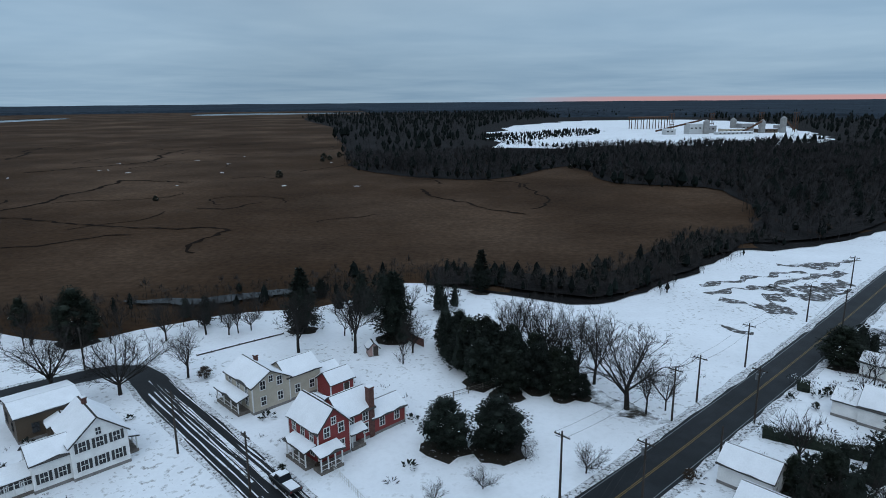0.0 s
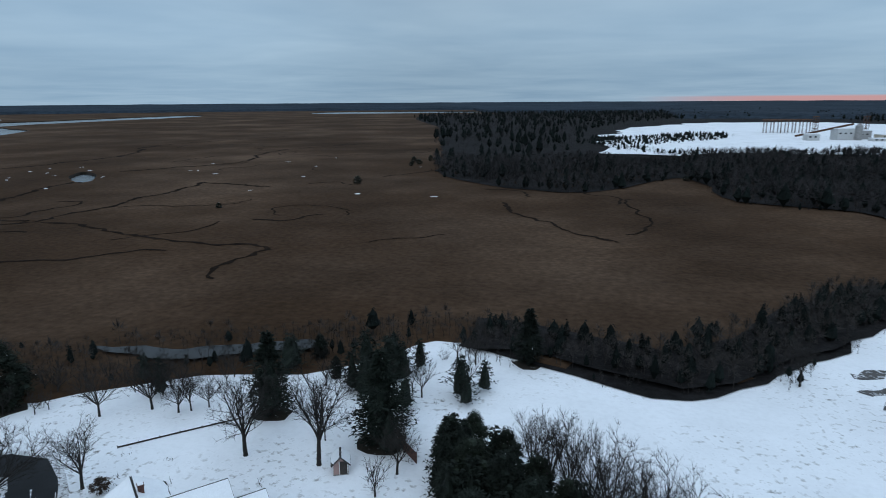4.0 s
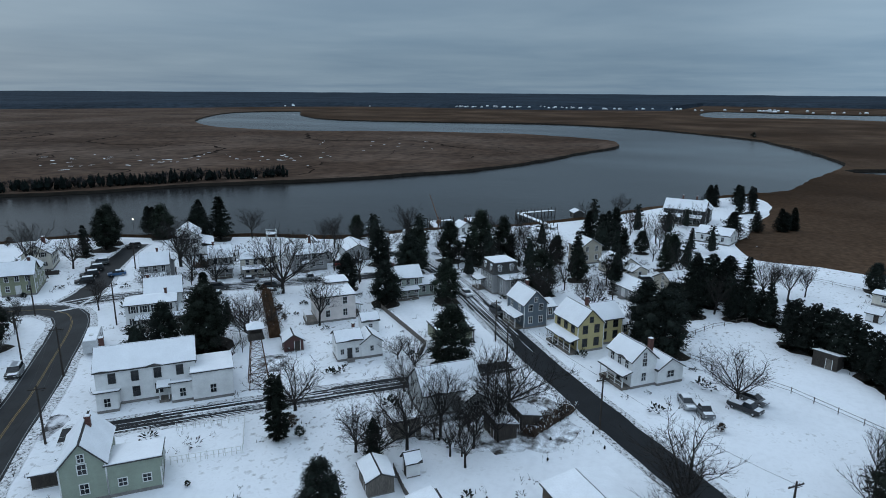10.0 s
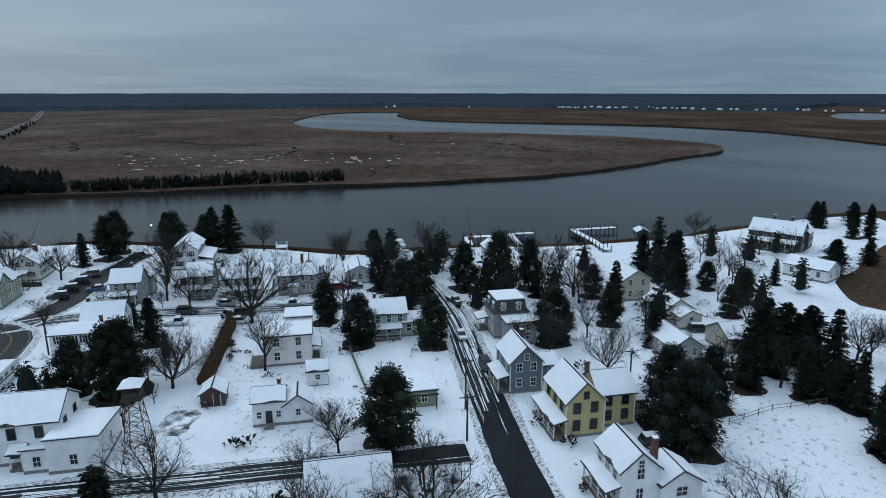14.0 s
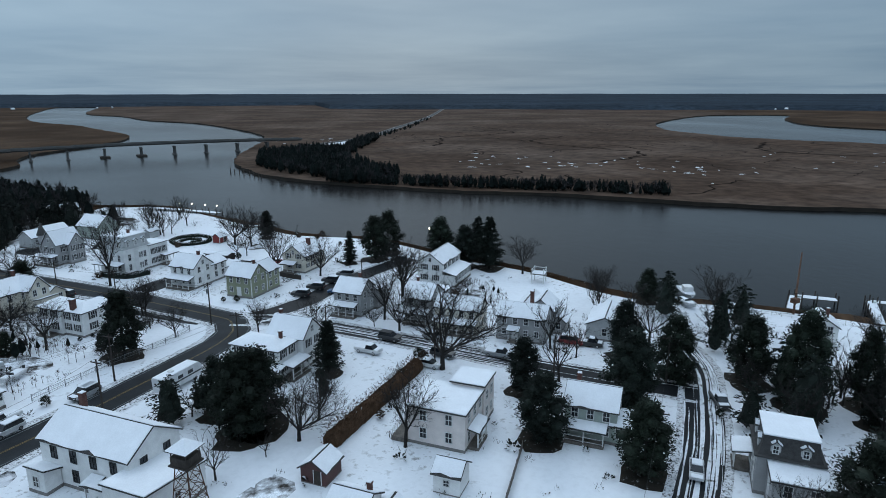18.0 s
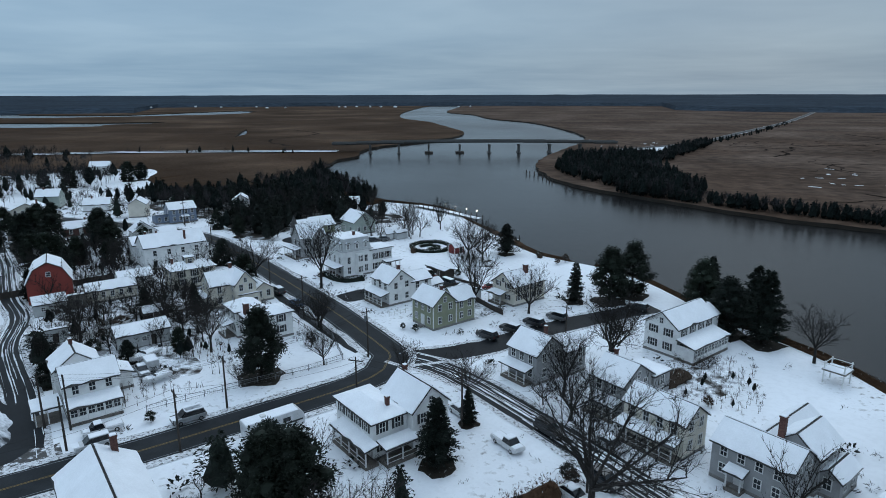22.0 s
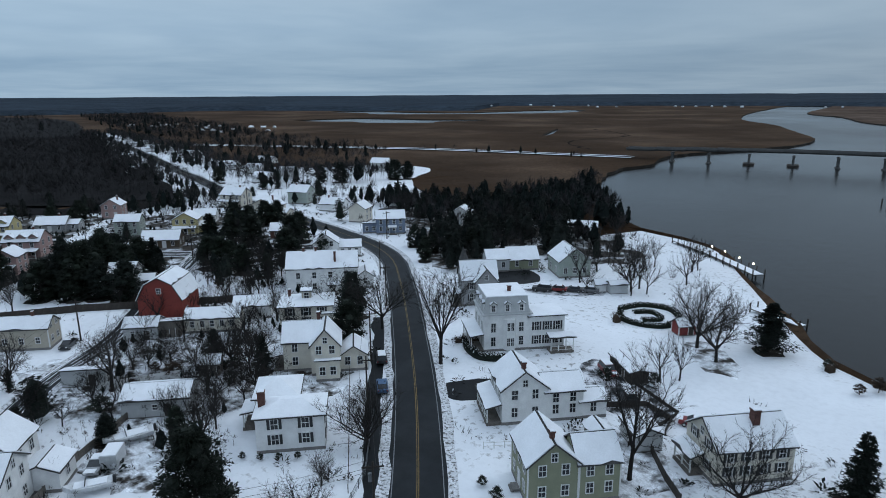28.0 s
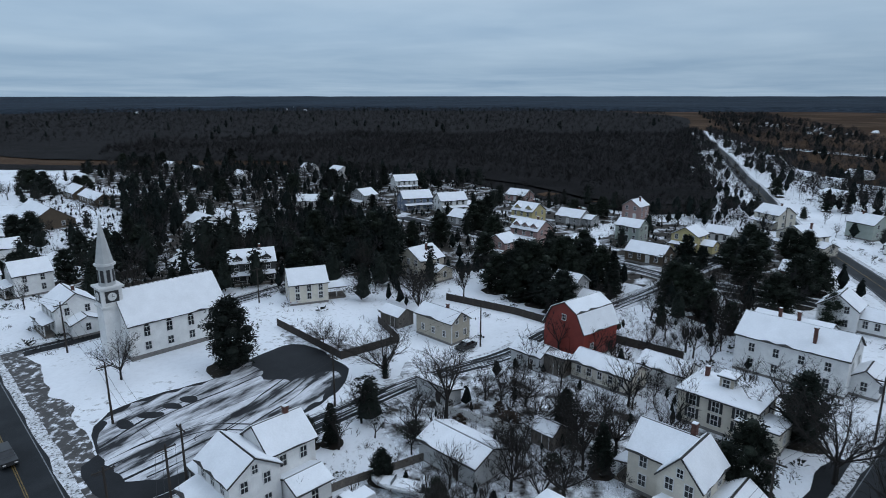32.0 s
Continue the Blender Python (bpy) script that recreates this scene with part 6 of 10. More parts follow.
tagged(part("overhead_wire", WIRES, wire_mat), "thin black overhead wires strung between poles", "wires", kind="stuff")


# ---- cars ----
PAINT = {}
for nm, c in (("black", (0.018, 0.019, 0.021)), ("grey", (0.11, 0.115, 0.12)), ("white", (0.55, 0.56, 0.57)), ("silver", (0.30, 0.31, 0.32)), ("red", (0.19, 0.02, 0.02)), ("blue", (0.03, 0.09, 0.19)), ("green", (0.03, 0.055, 0.04))):
    PAINT[nm] = material("paint_" + nm, c, rough=0.35, scale=0.8, amount=0.15, fine=6, fine_amount=0.1, bump=0.0, spec=0.5)
WHEEL = Shape().tube((0, -0.11, 0), (0, 0.11, 0), 0.33, 0.33, 14).mesh("tyre", rubber)
RIM = Shape().tube((0, -0.125, 0), (0, 0.125, 0), 0.19, 0.19, 10).mesh("rim", chrome)
CARM = {}


def car_meshes(kind, paint):
    key = (kind, paint)
    if key in CARM:
        return CARM[key]
    if kind == "pickup":
        ln, wd, prof, cab = 5.3, 1.85, [(-2.65, 0.55), (-2.65, 0.95), (-0.2, 1.0), (1.55, 1.05), (2.6, 0.95), (2.65, 0.5), (2.2, 0.32), (-2.2, 0.32)], [(-0.25, 1.0), (0.0, 1.72), (1.05, 1.72), (1.65, 1.03)]
    elif kind == "suv":
        ln, wd, prof, cab = 4.7, 1.85, [(-2.35, 0.5), (-2.32, 1.05), (1.15, 1.08), (2.25, 0.98), (2.35, 0.5), (2.0, 0.3), (-2.0, 0.3)], [(-2.2, 1.05), (-1.95, 1.72), (0.45, 1.74), (1.2, 1.06)]
    else:
        ln, wd, prof, cab = 4.5, 1.75, [(-2.25, 0.5), (-2.2, 0.92), (1.0, 0.95), (2.15, 0.82), (2.25, 0.45), (2.0, 0.28), (-2.0, 0.28)], [(-1.75, 0.92), (-1.1, 1.42), (0.3, 1.44), (1.15, 0.94)]
    body = Shape()
    rings = []
    for y, k in ((-wd / 2, 0.93), (-wd / 2 + 0.12, 1.0), (wd / 2 - 0.12, 1.0), (wd / 2, 0.93)):
        rings.append([(x * (0.985 if abs(k - 1) > 0.01 else 1), y, 0.5 + (z - 0.5) * k) for x, z in prof])
    body.loft(rings)
    cabin = Shape()
    rings = []
    for y, top in ((-wd / 2 + 0.08, 0), (wd / 2 - 0.08, 0)):
        sg = 1 if y > 0 else -1
        rings.append([(x, y - sg * (0.14 if z > 1.2 else 0), z) for x, z in cab])
    cabin.loft(rings)
    top = [p for p in cab if p[1] > 1.2]
    roof = Shape().box((top[0][0] + top[1][0]) / 2, 0, top[0][1] + 0.02, abs(top[1][0] - top[0][0]) + 0.05, wd - 0.42, 0.06)
    cap = Shape().box((top[0][0] + top[1][0]) / 2, 0, top[0][1] + 0.08, abs(top[1][0] - top[0][0]) - 0.05, wd - 0.5, 0.09)
    hood = Shape().box(prof[3][0] * 0.5 + 1.0 if kind != "pickup" else 2.05, 0, (0.98 if kind != "sedan" else 0.9) + 0.07, 0.85, wd - 0.4, 0.06)
    if kind == "pickup":
        hood.box(-1.45, 0, 1.0, 2.1, wd - 0.5, 0.08)
    lights = Shape()
    for sy in (-1, 1):
        lights.box(ln / 2 - 0.06, sy * (wd / 2 - 0.3), 0.72, 0.1, 0.34, 0.16)
    tail = Shape()
    for sy in (-1, 1):
        tail.box(-ln / 2 + 0.03, sy * (wd / 2 - 0.2), 0.82, 0.08, 0.2, 0.22)
    CARM[key] = (ln, wd, body.mesh("body", PAINT[paint]), cabin.mesh("cabin_glass", glass), roof.mesh("car_roof", PAINT[paint]), cap.mesh("snow_cap", snow_roof), hood.mesh("snow_patch", snow_roof),
                 lights.mesh("headlight", trim_white), tail.mesh("tail_light", PAINT["red"]))
    return CARM[key]


def car(x, y, yaw, kind="sedan", paint="grey", snowy=1):
    ln, wd, body, cabin, roof, cap, hood, lights, tail = car_meshes(kind, paint)
    nm = {"pickup": "pickup_truck", "suv": "car", "sedan": "car"}[kind]
    c = thing(nm, pose(x, y, 0.05, 0, 0, yaw), f"{paint} parked {'pickup truck' if kind == 'pickup' else kind} " + ("with snow on its roof and hood" if snowy else "on the wet street"), "car", "parked cars")
    part("body", body, None, c)
    part("cabin_glass", cabin, None, c)
    part("car_roof", roof, None, c)
    if snowy:
        part("snow_cap", cap, None, c)
    if snowy > 1 or kind == "pickup" and snowy:
        part("snow_patch", hood, None, c)
    part("headlight", lights, None, c)
    part("tail_light", tail, None, c)
    for sx in (-1, 1):
        for sy in (-1, 1):
            w = part("wheel", WHEEL, None, c, at=pose(sx * ln * 0.31, sy * (wd / 2 - 0.1), 0.33))
            part("rim", RIM, None, w)
    return c

# ---- trees: a few grown shapes of each kind, one metre high, set out at their own sizes and turns ----
def limb(shape, p, d, length, r0, r1, sides, rnd, bend=0.25, steps=3):
    """A curved tapering limb; returns its points and directions."""
    pts, dirs = [p.copy()], [d.copy()]
    for i in range(steps):
        d = (d + Vector((rnd.uniform(-1, 1), rnd.uniform(-1, 1), rnd.uniform(-0.4, 1.0))) * bend / steps).normalized()
        q = pts[-1] + d * (length / steps)
        a, b = r0 + (r1 - r0) * i / steps, r0 + (r1 - r0) * (i + 1) / steps
        shape.tube(pts[-1], q, a, b, sides, cap=False)
        pts.append(q)
        dirs.append(d.copy())
    return pts, dirs


def side_way(d, rnd, spread):
    a = d.orthogonal().normalized()
    a.rotate(Matrix.Rotation(rnd.uniform(0, 2 * math.pi), 3, d))
    return (d * math.cos(spread) + a * math.sin(spread)).normalized()


def sliver(shape, p, d, length, w, rnd):
    s = d.orthogonal().normalized()
    s.rotate(Matrix.Rotation(rnd.uniform(0, 2 * math.pi), 3, d))
    q = p + d * length
    shape.add([p - s * w, p + s * w, q], [(0, 1, 2)])


def bare_meshes(seed, spread=0.62, trunk_len=0.22, limbs=7):
    """A leafless tree: a tapering trunk, rising limbs, and a rounded crown of ever finer twigs."""
    rnd = random.Random(seed)
    t, c = Shape(), Shape()
    base = [Vector((0, 0, -0.02)), Vector((0, 0, 0.02))]
    t.tube(base[0], base[1], 0.026, 0.019, 7, cap=False)
    pts, dirs = limb(t, base[1], Vector((0, 0, 1)), trunk_len, 0.019, 0.014, 7, rnd, 0.12)
    for i in range(limbs):
        az = 2 * math.pi * (i + rnd.uniform(-0.3, 0.3)) / limbs
        sp = spread * (0.12 if i == 0 else rnd.uniform(0.5, 1.3))
        d = Vector((math.cos(az) * math.sin(sp), math.sin(az) * math.sin(sp), math.cos(sp)))
        start = pts[-1] - Vector((0, 0, rnd.uniform(0, trunk_len * 0.4)))
        ln = rnd.uniform(0.42, 0.56) * (1.15 if i == 0 else 1.0)
        p1, d1 = limb(t, start, d, ln, 0.0100, 0.0030, 5, rnd, 0.42, 5)
        for j in range(9):
            k = 1 + j % 5
            d2 = (side_way(d1[k], rnd, rnd.uniform(0.4, 1.0)) + Vector((0, 0, 0.25))).normalized()
            p2, dd2 = limb(c, p1[k], d2, rnd.uniform(0.14, 0.26) * (1.15 - 0.08 * k), 0.0036, 0.0014, 3, rnd, 0.6)
            for m in range(6):
                kk = 1 + m % 3
                d3 = (side_way(dd2[kk], rnd, rnd.uniform(0.4, 0.9)) + Vector((0, 0, 0.15))).normalized()
                p3, dd3 = limb(c, p2[kk], d3, rnd.uniform(0.06, 0.12), 0.0016, 0.0008, 3, rnd, 0.4, 1)
                for _ in range(7):
                    b = p3[1] + (p3[0] - p3[1]) * rnd.choice((0, 0, 0.5))
                    sliver(c, b, (side_way(dd3[-1], rnd, rnd.uniform(0.2, 0.9)) + Vector((0, 0, 0.1))).normalized(), rnd.uniform(0.045, 0.085), 0.0012, rnd)
    return t.mesh("trunk", bark), c.mesh("crown", twig)


def spray(shape, p, d, length, w, mi, rnd):
    """A drooping spray of needles: a folded leaf of four small faces."""
    s = d.cross(Vector((0, 0, 1)))
    if s.length < 0.1:
        s = Vector((1, 0, 0))
    s = s.normalized()
    s.rotate(Matrix.Rotation(rnd.uniform(-0.7, 0.7), 3, d))
    m = p + d * length * 0.45 + Vector((0, 0, 0.1 * length))
    q = p + d * length - Vector((0, 0, 0.12 * length))
    shape.add([p, m - s * w, q, m + s * w], [(0, 1, 2), (0, 2, 3)], mi)


def lump(shape, c, rx, rz, rnd, sides=7, rings=4):
    """The shaded inner mass of a clump of needles."""
    rows = []
    for i in range(rings + 1):
        a = math.pi * (i / rings - 0.5)
        rows.append([(c[0] + rx * (math.cos(a) + 0.04) * math.cos(6.283 * k / sides) * rnd.uniform(0.75, 1.1), c[1] + rx * (math.cos(a) + 0.04) * math.sin(6.283 * k / sides) * rnd.uniform(0.75, 1.1),
                      c[2] + rz * math.sin(a)) for k in range(sides)])
    shape.loft(rows)


def cone_meshes(seed, width=0.22, boughs=95, low=0.06, ragged=0.25, mat=None, snowy=0.06, per=22, power=0.85, leaf=1.0, core=0.62):
    rnd = random.Random(seed)
    t, c = Shape(), Shape()
    t.tube((0, 0, -0.02), (0, 0, 0.5), 0.020, 0.012, 6, cap=False)
    t.tube((0, 0, 0.5), (0, 0, 0.97), 0.012, 0.003, 5, cap=False)
    rows = []
    for i in range(9):
        f = i / 8
        r = width * ((1 - f) ** power * min(1, 0.45 + f * 5) * core + 0.004)
        rows.append([(r * math.cos(6.283 * k / 9) * rnd.uniform(0.7, 1.15), r * math.sin(6.283 * k / 9) * rnd.uniform(0.7, 1.15), low + 0.02 + (0.93 - low) * f + rnd.uniform(-0.015, 0.015)) for k in range(9)])
    c.loft(rows)
    for i in range(boughs):
        f = (i + rnd.random()) / boughs
        z = low + (0.985 - low) * f
        prof = (1 - f) ** power * min(1, 0.45 + f * 5)
        ln = width * prof * rnd.uniform(1 - ragged, 1 + ragged) + 0.014
        az = i * 2.399 + rnd.uniform(-0.4, 0.4)
        d = Vector((math.cos(az), math.sin(az), rnd.uniform(-0.12, 0.4)))
        p0 = Vector((0, 0, z))
        for k in range(per):
            s = 0.45 + 0.55 * (k + rnd.random()) / per
            p = p0 + d * ln * s
            p += Vector((rnd.uniform(-1, 1), rnd.uniform(-1, 1), rnd.uniform(-0.6, 0.6))) * 0.28 * ln * (1.1 - s * 0.4)
            dd = (d + Vector((rnd.uniform(-0.9, 0.9), rnd.uniform(-0.9, 0.9), rnd.uniform(-0.5, 0.5)))).normalized()
            mi = 1 if rnd.random() < snowy and dd.z > -0.2 else 0
            spray(c, p, dd, rnd.uniform(0.030, 0.055) * leaf, rnd.uniform(0.006, 0.011) * leaf, mi, rnd)
    return t.mesh("trunk", bark), c.mesh("crown", [mat or needles, snow_roof])


def broad_meshes(seed, mat=None, snowy=0.05, width=0.36, clumps=26, low=0.16, high=1.0, per=110, leaf=1.0):
    """A broad dark evergreen: limbs that carry ragged clumps with gaps between them."""
    rnd = random.Random(seed)
    t, c = Shape(), Shape()
    t.tube((0, 0, -0.02), (0.01, 0, 0.55), 0.026, 0.014, 6, cap=False)
    t.tube((0.01, 0, 0.55), (0, 0.01, 0.9), 0.014, 0.005, 5, cap=False)
    for i in range(clumps):
        f = (i + rnd.random()) / clumps
        z = low + (high - low) * f
        prof = math.sin(min(1, 0.16 + f * 0.93) * math.pi) ** 0.6
        r = width * prof * rnd.uniform(0.45, 0.85)
        az = i * 2.399 + rnd.uniform(-0.5, 0.5)
        cen = Vector((math.cos(az) * r, math.sin(az) * r, z - 0.03))
        t.tube((0, 0, max(0.05, z - 0.14)), cen, 0.007, 0.003, 4, cap=False)
        sz = rnd.uniform(0.09, 0.15)
        lump(c, cen, sz * 0.6, sz * 0.46, rnd)
        for k in range(per):
            u = Vector((rnd.gauss(0, 1), rnd.gauss(0, 1), rnd.gauss(0, 0.62)))
            u *= sz * rnd.uniform(0.45, 1.12) / max(u.length, 0.3)
            u.z *= 0.72
            d = (u.normalized() + Vector((rnd.uniform(-0.6, 0.6), rnd.uniform(-0.6, 0.6), rnd.uniform(-0.2, 0.5)))).normalized()
            mi = 1 if rnd.random() < snowy and u.z > 0 else 0
            spray(c, cen + u, d, rnd.uniform(0.028, 0.05) * leaf, rnd.uniform(0.006, 0.011) * leaf, mi, rnd)
    return t.mesh("trunk", bark), c.mesh("crown", [mat or needles_b, snow_roof])


TREES = {
    "bare": [bare_meshes(s, sp, tl, n) for s, sp, tl, n in ((1, 0.68, 0.22, 7), (2, 0.56, 0.27, 6), (3, 0.80, 0.17, 8), (4, 0.72, 0.20, 7), (5, 0.48, 0.30, 6))],
    "shrub": [bare_meshes(s, 0.85, 0.03, 8) for s in (21, 22)],
    "cedar": [cone_meshes(6, 0.21, 130, leaf=0.95, snowy=0.002, per=38), cone_meshes(7, 0.27, 130, 0.05, 0.35, leaf=1.0, snowy=0.004, per=40), cone_meshes(8, 0.18, 120, 0.03, leaf=0.9, snowy=0.002, per=38),
              cone_meshes(9, 0.32, 130, 0.08, 0.45, per=42, leaf=1.05, snowy=0.004)],
    "hedge_cedar": [cone_meshes(10, 0.34, 80, 0.02, 0.4, snowy=0.006, power=0.5, per=46, leaf=1.25), cone_meshes(11, 0.36, 80, 0.02, 0.45, snowy=0.008, power=0.55, per=46, leaf=1.25)],
    "pine": [broad_meshes(12, snowy=0.002, leaf=1.0, clumps=44, per=150), broad_meshes(13, needles, 0.002, 0.34, 44, 0.12, per=150, leaf=1.0), broad_meshes(14, needles_b, 0.006, 0.42, 46, 0.08, per=150, leaf=1.0)],
    "column": [cone_meshes(15, 0.10, 100, 0.02, 0.4, needles_b, 0.004, per=30, power=0.35, leaf=1.1)],
    "bush": [broad_meshes(16, needles_b, 0.06, 0.44, 18, 0.25, 0.85, 100, 1.4), broad_meshes(17, shrub_mat, 0.06, 0.44, 18, 0.25, 0.85, 100, 1.4)],
}
TRND = random.Random(5)
TLABEL = {
    "bare": ("tree", "leafless deciduous tree with spreading dark branches in snow", "tree", "bare trees"),
    "shrub": ("shrub", "leafless bushy shrub with fine brown twigs in snow", "shrub", "bare shrubs"),
    "cedar": ("conifer", "dark green conical evergreen tree dusted with snow", "tree", "evergreen trees"),
    "hedge_cedar": ("conifer", "dense dark cedar of a windbreak row dusted with snow", "tree", "windbreak cedars"),
    "pine": ("evergreen_tree", "broad dark evergreen tree with ragged snow-dusted crown", "tree", "evergreen trees"),
    "column": ("conifer", "narrow columnar evergreen tree beside the street", "tree", "evergreen trees"),
    "bush": ("bush", "rounded garden bush with patches of snow", "bush", "garden bushes"),
}
PLANTED = []
LITTER = []


def plant(kind, x, y, h, wide=1.0, which=None, z=0.0):
    k = TRND.randrange(len(TREES[kind])) if which is None else which
    name, label, cat, grp = TLABEL[kind]
    tm, cm = TREES[kind][k]
    at = pose(x, y, z, 0, 0, TRND.uniform(0, 360))
    ob = thing(name, at, label, cat, grp)
    sc = h * 0.98
    ob.scale = (sc * wide, sc * wide, sc)
    part("trunk", tm, None, ob)
    part("crown", cm, None, ob)
    PLANTED.append((x, y))
    if kind in ("pine", "cedar", "hedge_cedar"):
        LITTER.append((x, y, h * wide * {"pine": 0.34, "cedar": 0.22, "hedge_cedar": 0.36}[kind], kind))
    return ob


def bare(x, y, h):
    return plant("bare", x, y, min(h, 21) if h > 4.2 else h, TRND.uniform(1.0, 1.4)) if h > 4.2 else plant("shrub", x, y, h * 1.1)


def cedar(x, y, h):
    if TRND.random() < 0.42:
        return plant("pine", x, y, min(h, 13) * 0.92, TRND.uniform(0.85, 1.1))
    return plant("cedar", x, y, min(h, 15), TRND.uniform(1.0, 1.3))


def pine(x, y, h):
    return plant("pine", x, y, min(h, 13), TRND.uniform(0.9, 1.1))


def column(x, y, h):
    return plant("column", x, y, h, 1.3)


def hedge_cedar(x, y, h):
    return plant("hedge_cedar", x, y, h, TRND.uniform(0.9, 1.2))


def bush(x, y, h, kind=0):
    return plant("bush", x, y, h, 1.0, kind)

# ---- trees that stand singly ----
plant("bare", -61.6, 96.4, 13.0, 1.6)
plant("bare", -50.6, 97.0, 13.5, 1.35)
plant("bare", -41.6, 103.6, 9.5, 1.3)
plant("bush", -38.4, 103.0, 2.8, 1.2)
bare(-53.1, 121.3, 10.0)
bare(-46.2, 125.0, 11.1)
bare(-41.2, 124.7, 8.0)
bare(-39.5, 125.6, 7.7)
bare(-37.2, 127.2, 7.1)
bare(-24.2, 114.7, 13.5)
bare(-12.9, 114.2, 15.5)
bare(-1.6, 113.9, 7.6)
cedar(-26.0, 127.0, 14.3)
cedar(-5.7, 121.5, 14.8)
plant("pine", -71.6, 121.4, 11.5, 1.15)
plant("pine", 4.6, 79.4, 7.6, 1.45)
plant("pine", 12.0, 78.6, 8.2, 1.5)
plant("pine", 77.6, 106.0, 7.6, 1.5)
pine(5.1, 118.1, 7.0)
pine(9.3, 109.5, 8.8)
pine(13.4, 106.9, 8.9)
pine(17.1, 102.4, 8.8)
pine(20.3, 97.4, 8.6)
pine(24.2, 94.6, 7.2)
pine(13.0, 116.4, 6.6)
pine(17.3, 109.3, 7.4)
pine(21.0, 105.4, 7.2)
pine(23.6, 99.5, 6.8)
pine(27.4, 94.1, 4.5)
pine(26.1, 97.3, 5.2)
pine(8.0, 121.1, 6.2)
pine(10.8, 99.8, 8.4)
pine(15.3, 95.4, 8.1)
for x, y, h_, wide_ in ((16.5, 114.2, 11.5, 0.8), (19.0, 111.6, 13.0, 0.85), (21.2, 109.4, 13.6, 0.9), (23.7, 108.4, 14.2, 0.8), (25.6, 105.4, 14.5, 0.9), (28.4, 102.4, 14.0, 1.0), (30.6, 99.4, 14.2, 1.05), (33.6, 90.2, 16.0, 1.5), (36.2, 88.6, 9.6, 0.9), (39.6, 89.6, 8.4, 0.9)):
    plant("bare", x, y, h_, wide_)
bare(23.2, 72.7, 5.2)
bare(9.3, 69.5, 4.0)
bare(15.6, 75.9, 3.9)
bare(3.2, 67.4, 3.1)
bare(61.7, 151.8, 9.4)
bare(69.6, 94.3, 3.0)
plant("bush", 36.0, 70.6, 2.2, 1.0)
cedar(48.0, 68.2, 5.6)
pine(51.6, 67.0, 6.6)
column(-58.7, 42.3, 10.2)
bare(-66.7, 39.6, 11.3)
bare(-63.1, 60.7, 12.5)
bare(-68.6, 63.4, 12.0)
bare(-69.9, 65.9, 7.5)
bare(-70.5, 71.5, 9.6)
bare(-72.4, 70.6, 11.0)
bare(-79.3, 70.5, 14.0)
bare(-97.1, 103.6, 11.5)
bare(-60.3, 54.2, 9.0)
bare(-59.6, 57.7, 10.0)
plant("cedar", -59.4, 57.5, 6.5, 0.8, 3)
bare(-86.4, 51.1, 8.6)
pine(-46.8, 57.4, 7.7)
pine(-91.7, 55.9, 11.8)
pine(-113.1, 91.0, 16.3)
pine(-117.6, 87.1, 12.9)
pine(-139.3, 60.3, 11.3)
pine(-122.8, 15.3, 9.5)
pine(-127.8, -74.2, 13.7)
pine(-127.0, 91.6, 10.5)
cedar(-147.8, -56.0, 13.8)
cedar(-149.4, -77.3, 10.0)
cedar(-119.7, -73.0, 9.7)
cedar(-146.8, 11.3, 12.0)
plant("pine", -167.7, 42.0, 13.0, 0.7)
cedar(-195.6, 62.3, 11.6)
cedar(-210.3, 66.5, 9.4)
cedar(-183.0, 75.1, 9.2)
cedar(-191.2, 79.6, 7.9)
cedar(-173.4, 87.7, 8.0)
cedar(-147.2, 77.8, 7.8)
cedar(-291.0, 100.9, 9.9)
cedar(-277.7, 110.7, 11.6)
cedar(-280.0, 115.5, 11.0)
cedar(-242.8, 123.9, 8.2)
cedar(-247.0, 127.3, 8.2)
cedar(-204.5, 93.7, 6.9)
cedar(-232.5, 106.4, 8.1)
cedar(-192.6, 67.0, 11.4)
bare(-181.5, 44.8, 9.0)
plant("bare", -163.9, 56.5, 11.5, 1.3)
cedar(-169.8, 57.6, 9.0)
bare(-185.8, 39.7, 8.0)
cedar(-185.4, 89.0, 9.0)
bare(-114.3, 2.1, 22.0)
bare(-79.0, 52.5, 7.6)
bare(-90.3, 45.7, 5.7)
bare(-98.3, -23.6, 9.0)
bare(-141.2, 71.5, 6.2)
bare(-251.6, 65.2, 10.5)
bare(-154.2, 74.4, 9.3)
bare(-160.1, 111.2, 10.1)
bare(-159.4, 113.2, 10.0)
bare(-157.7, 116.7, 10.3)
bare(-162.9, 121.0, 8.3)
bare(-201.1, 84.3, 8.2)
bare(-188.4, 89.4, 8.4)
cedar(-146.4, 95.9, 11.8)
cedar(-152.7, 101.8, 9.7)
cedar(-157.2, 107.5, 10.4)
cedar(-138.3, 103.9, 8.8)
cedar(-139.7, 95.0, 8.5)
cedar(-142.0, 111.3, 8.8)
hedge_cedar(-145.0, 99.6, 5.3)
hedge_cedar(-142.5, 103.7, 5.7)
hedge_cedar(-140.2, 107.6, 6.6)
hedge_cedar(-137.9, 111.2, 6.4)
hedge_cedar(-135.9, 114.6, 6.8)
hedge_cedar(-134.6, 117.8, 6.3)
hedge_cedar(-133.2, 120.9, 6.3)
hedge_cedar(-131.9, 123.9, 6.6)
hedge_cedar(-137.3, 126.9, 5.0)
hedge_cedar(-147.1, 97.4, 4.8)
hedge_cedar(-146.4, 105.6, 6.4)
hedge_cedar(-143.9, 109.5, 6.2)
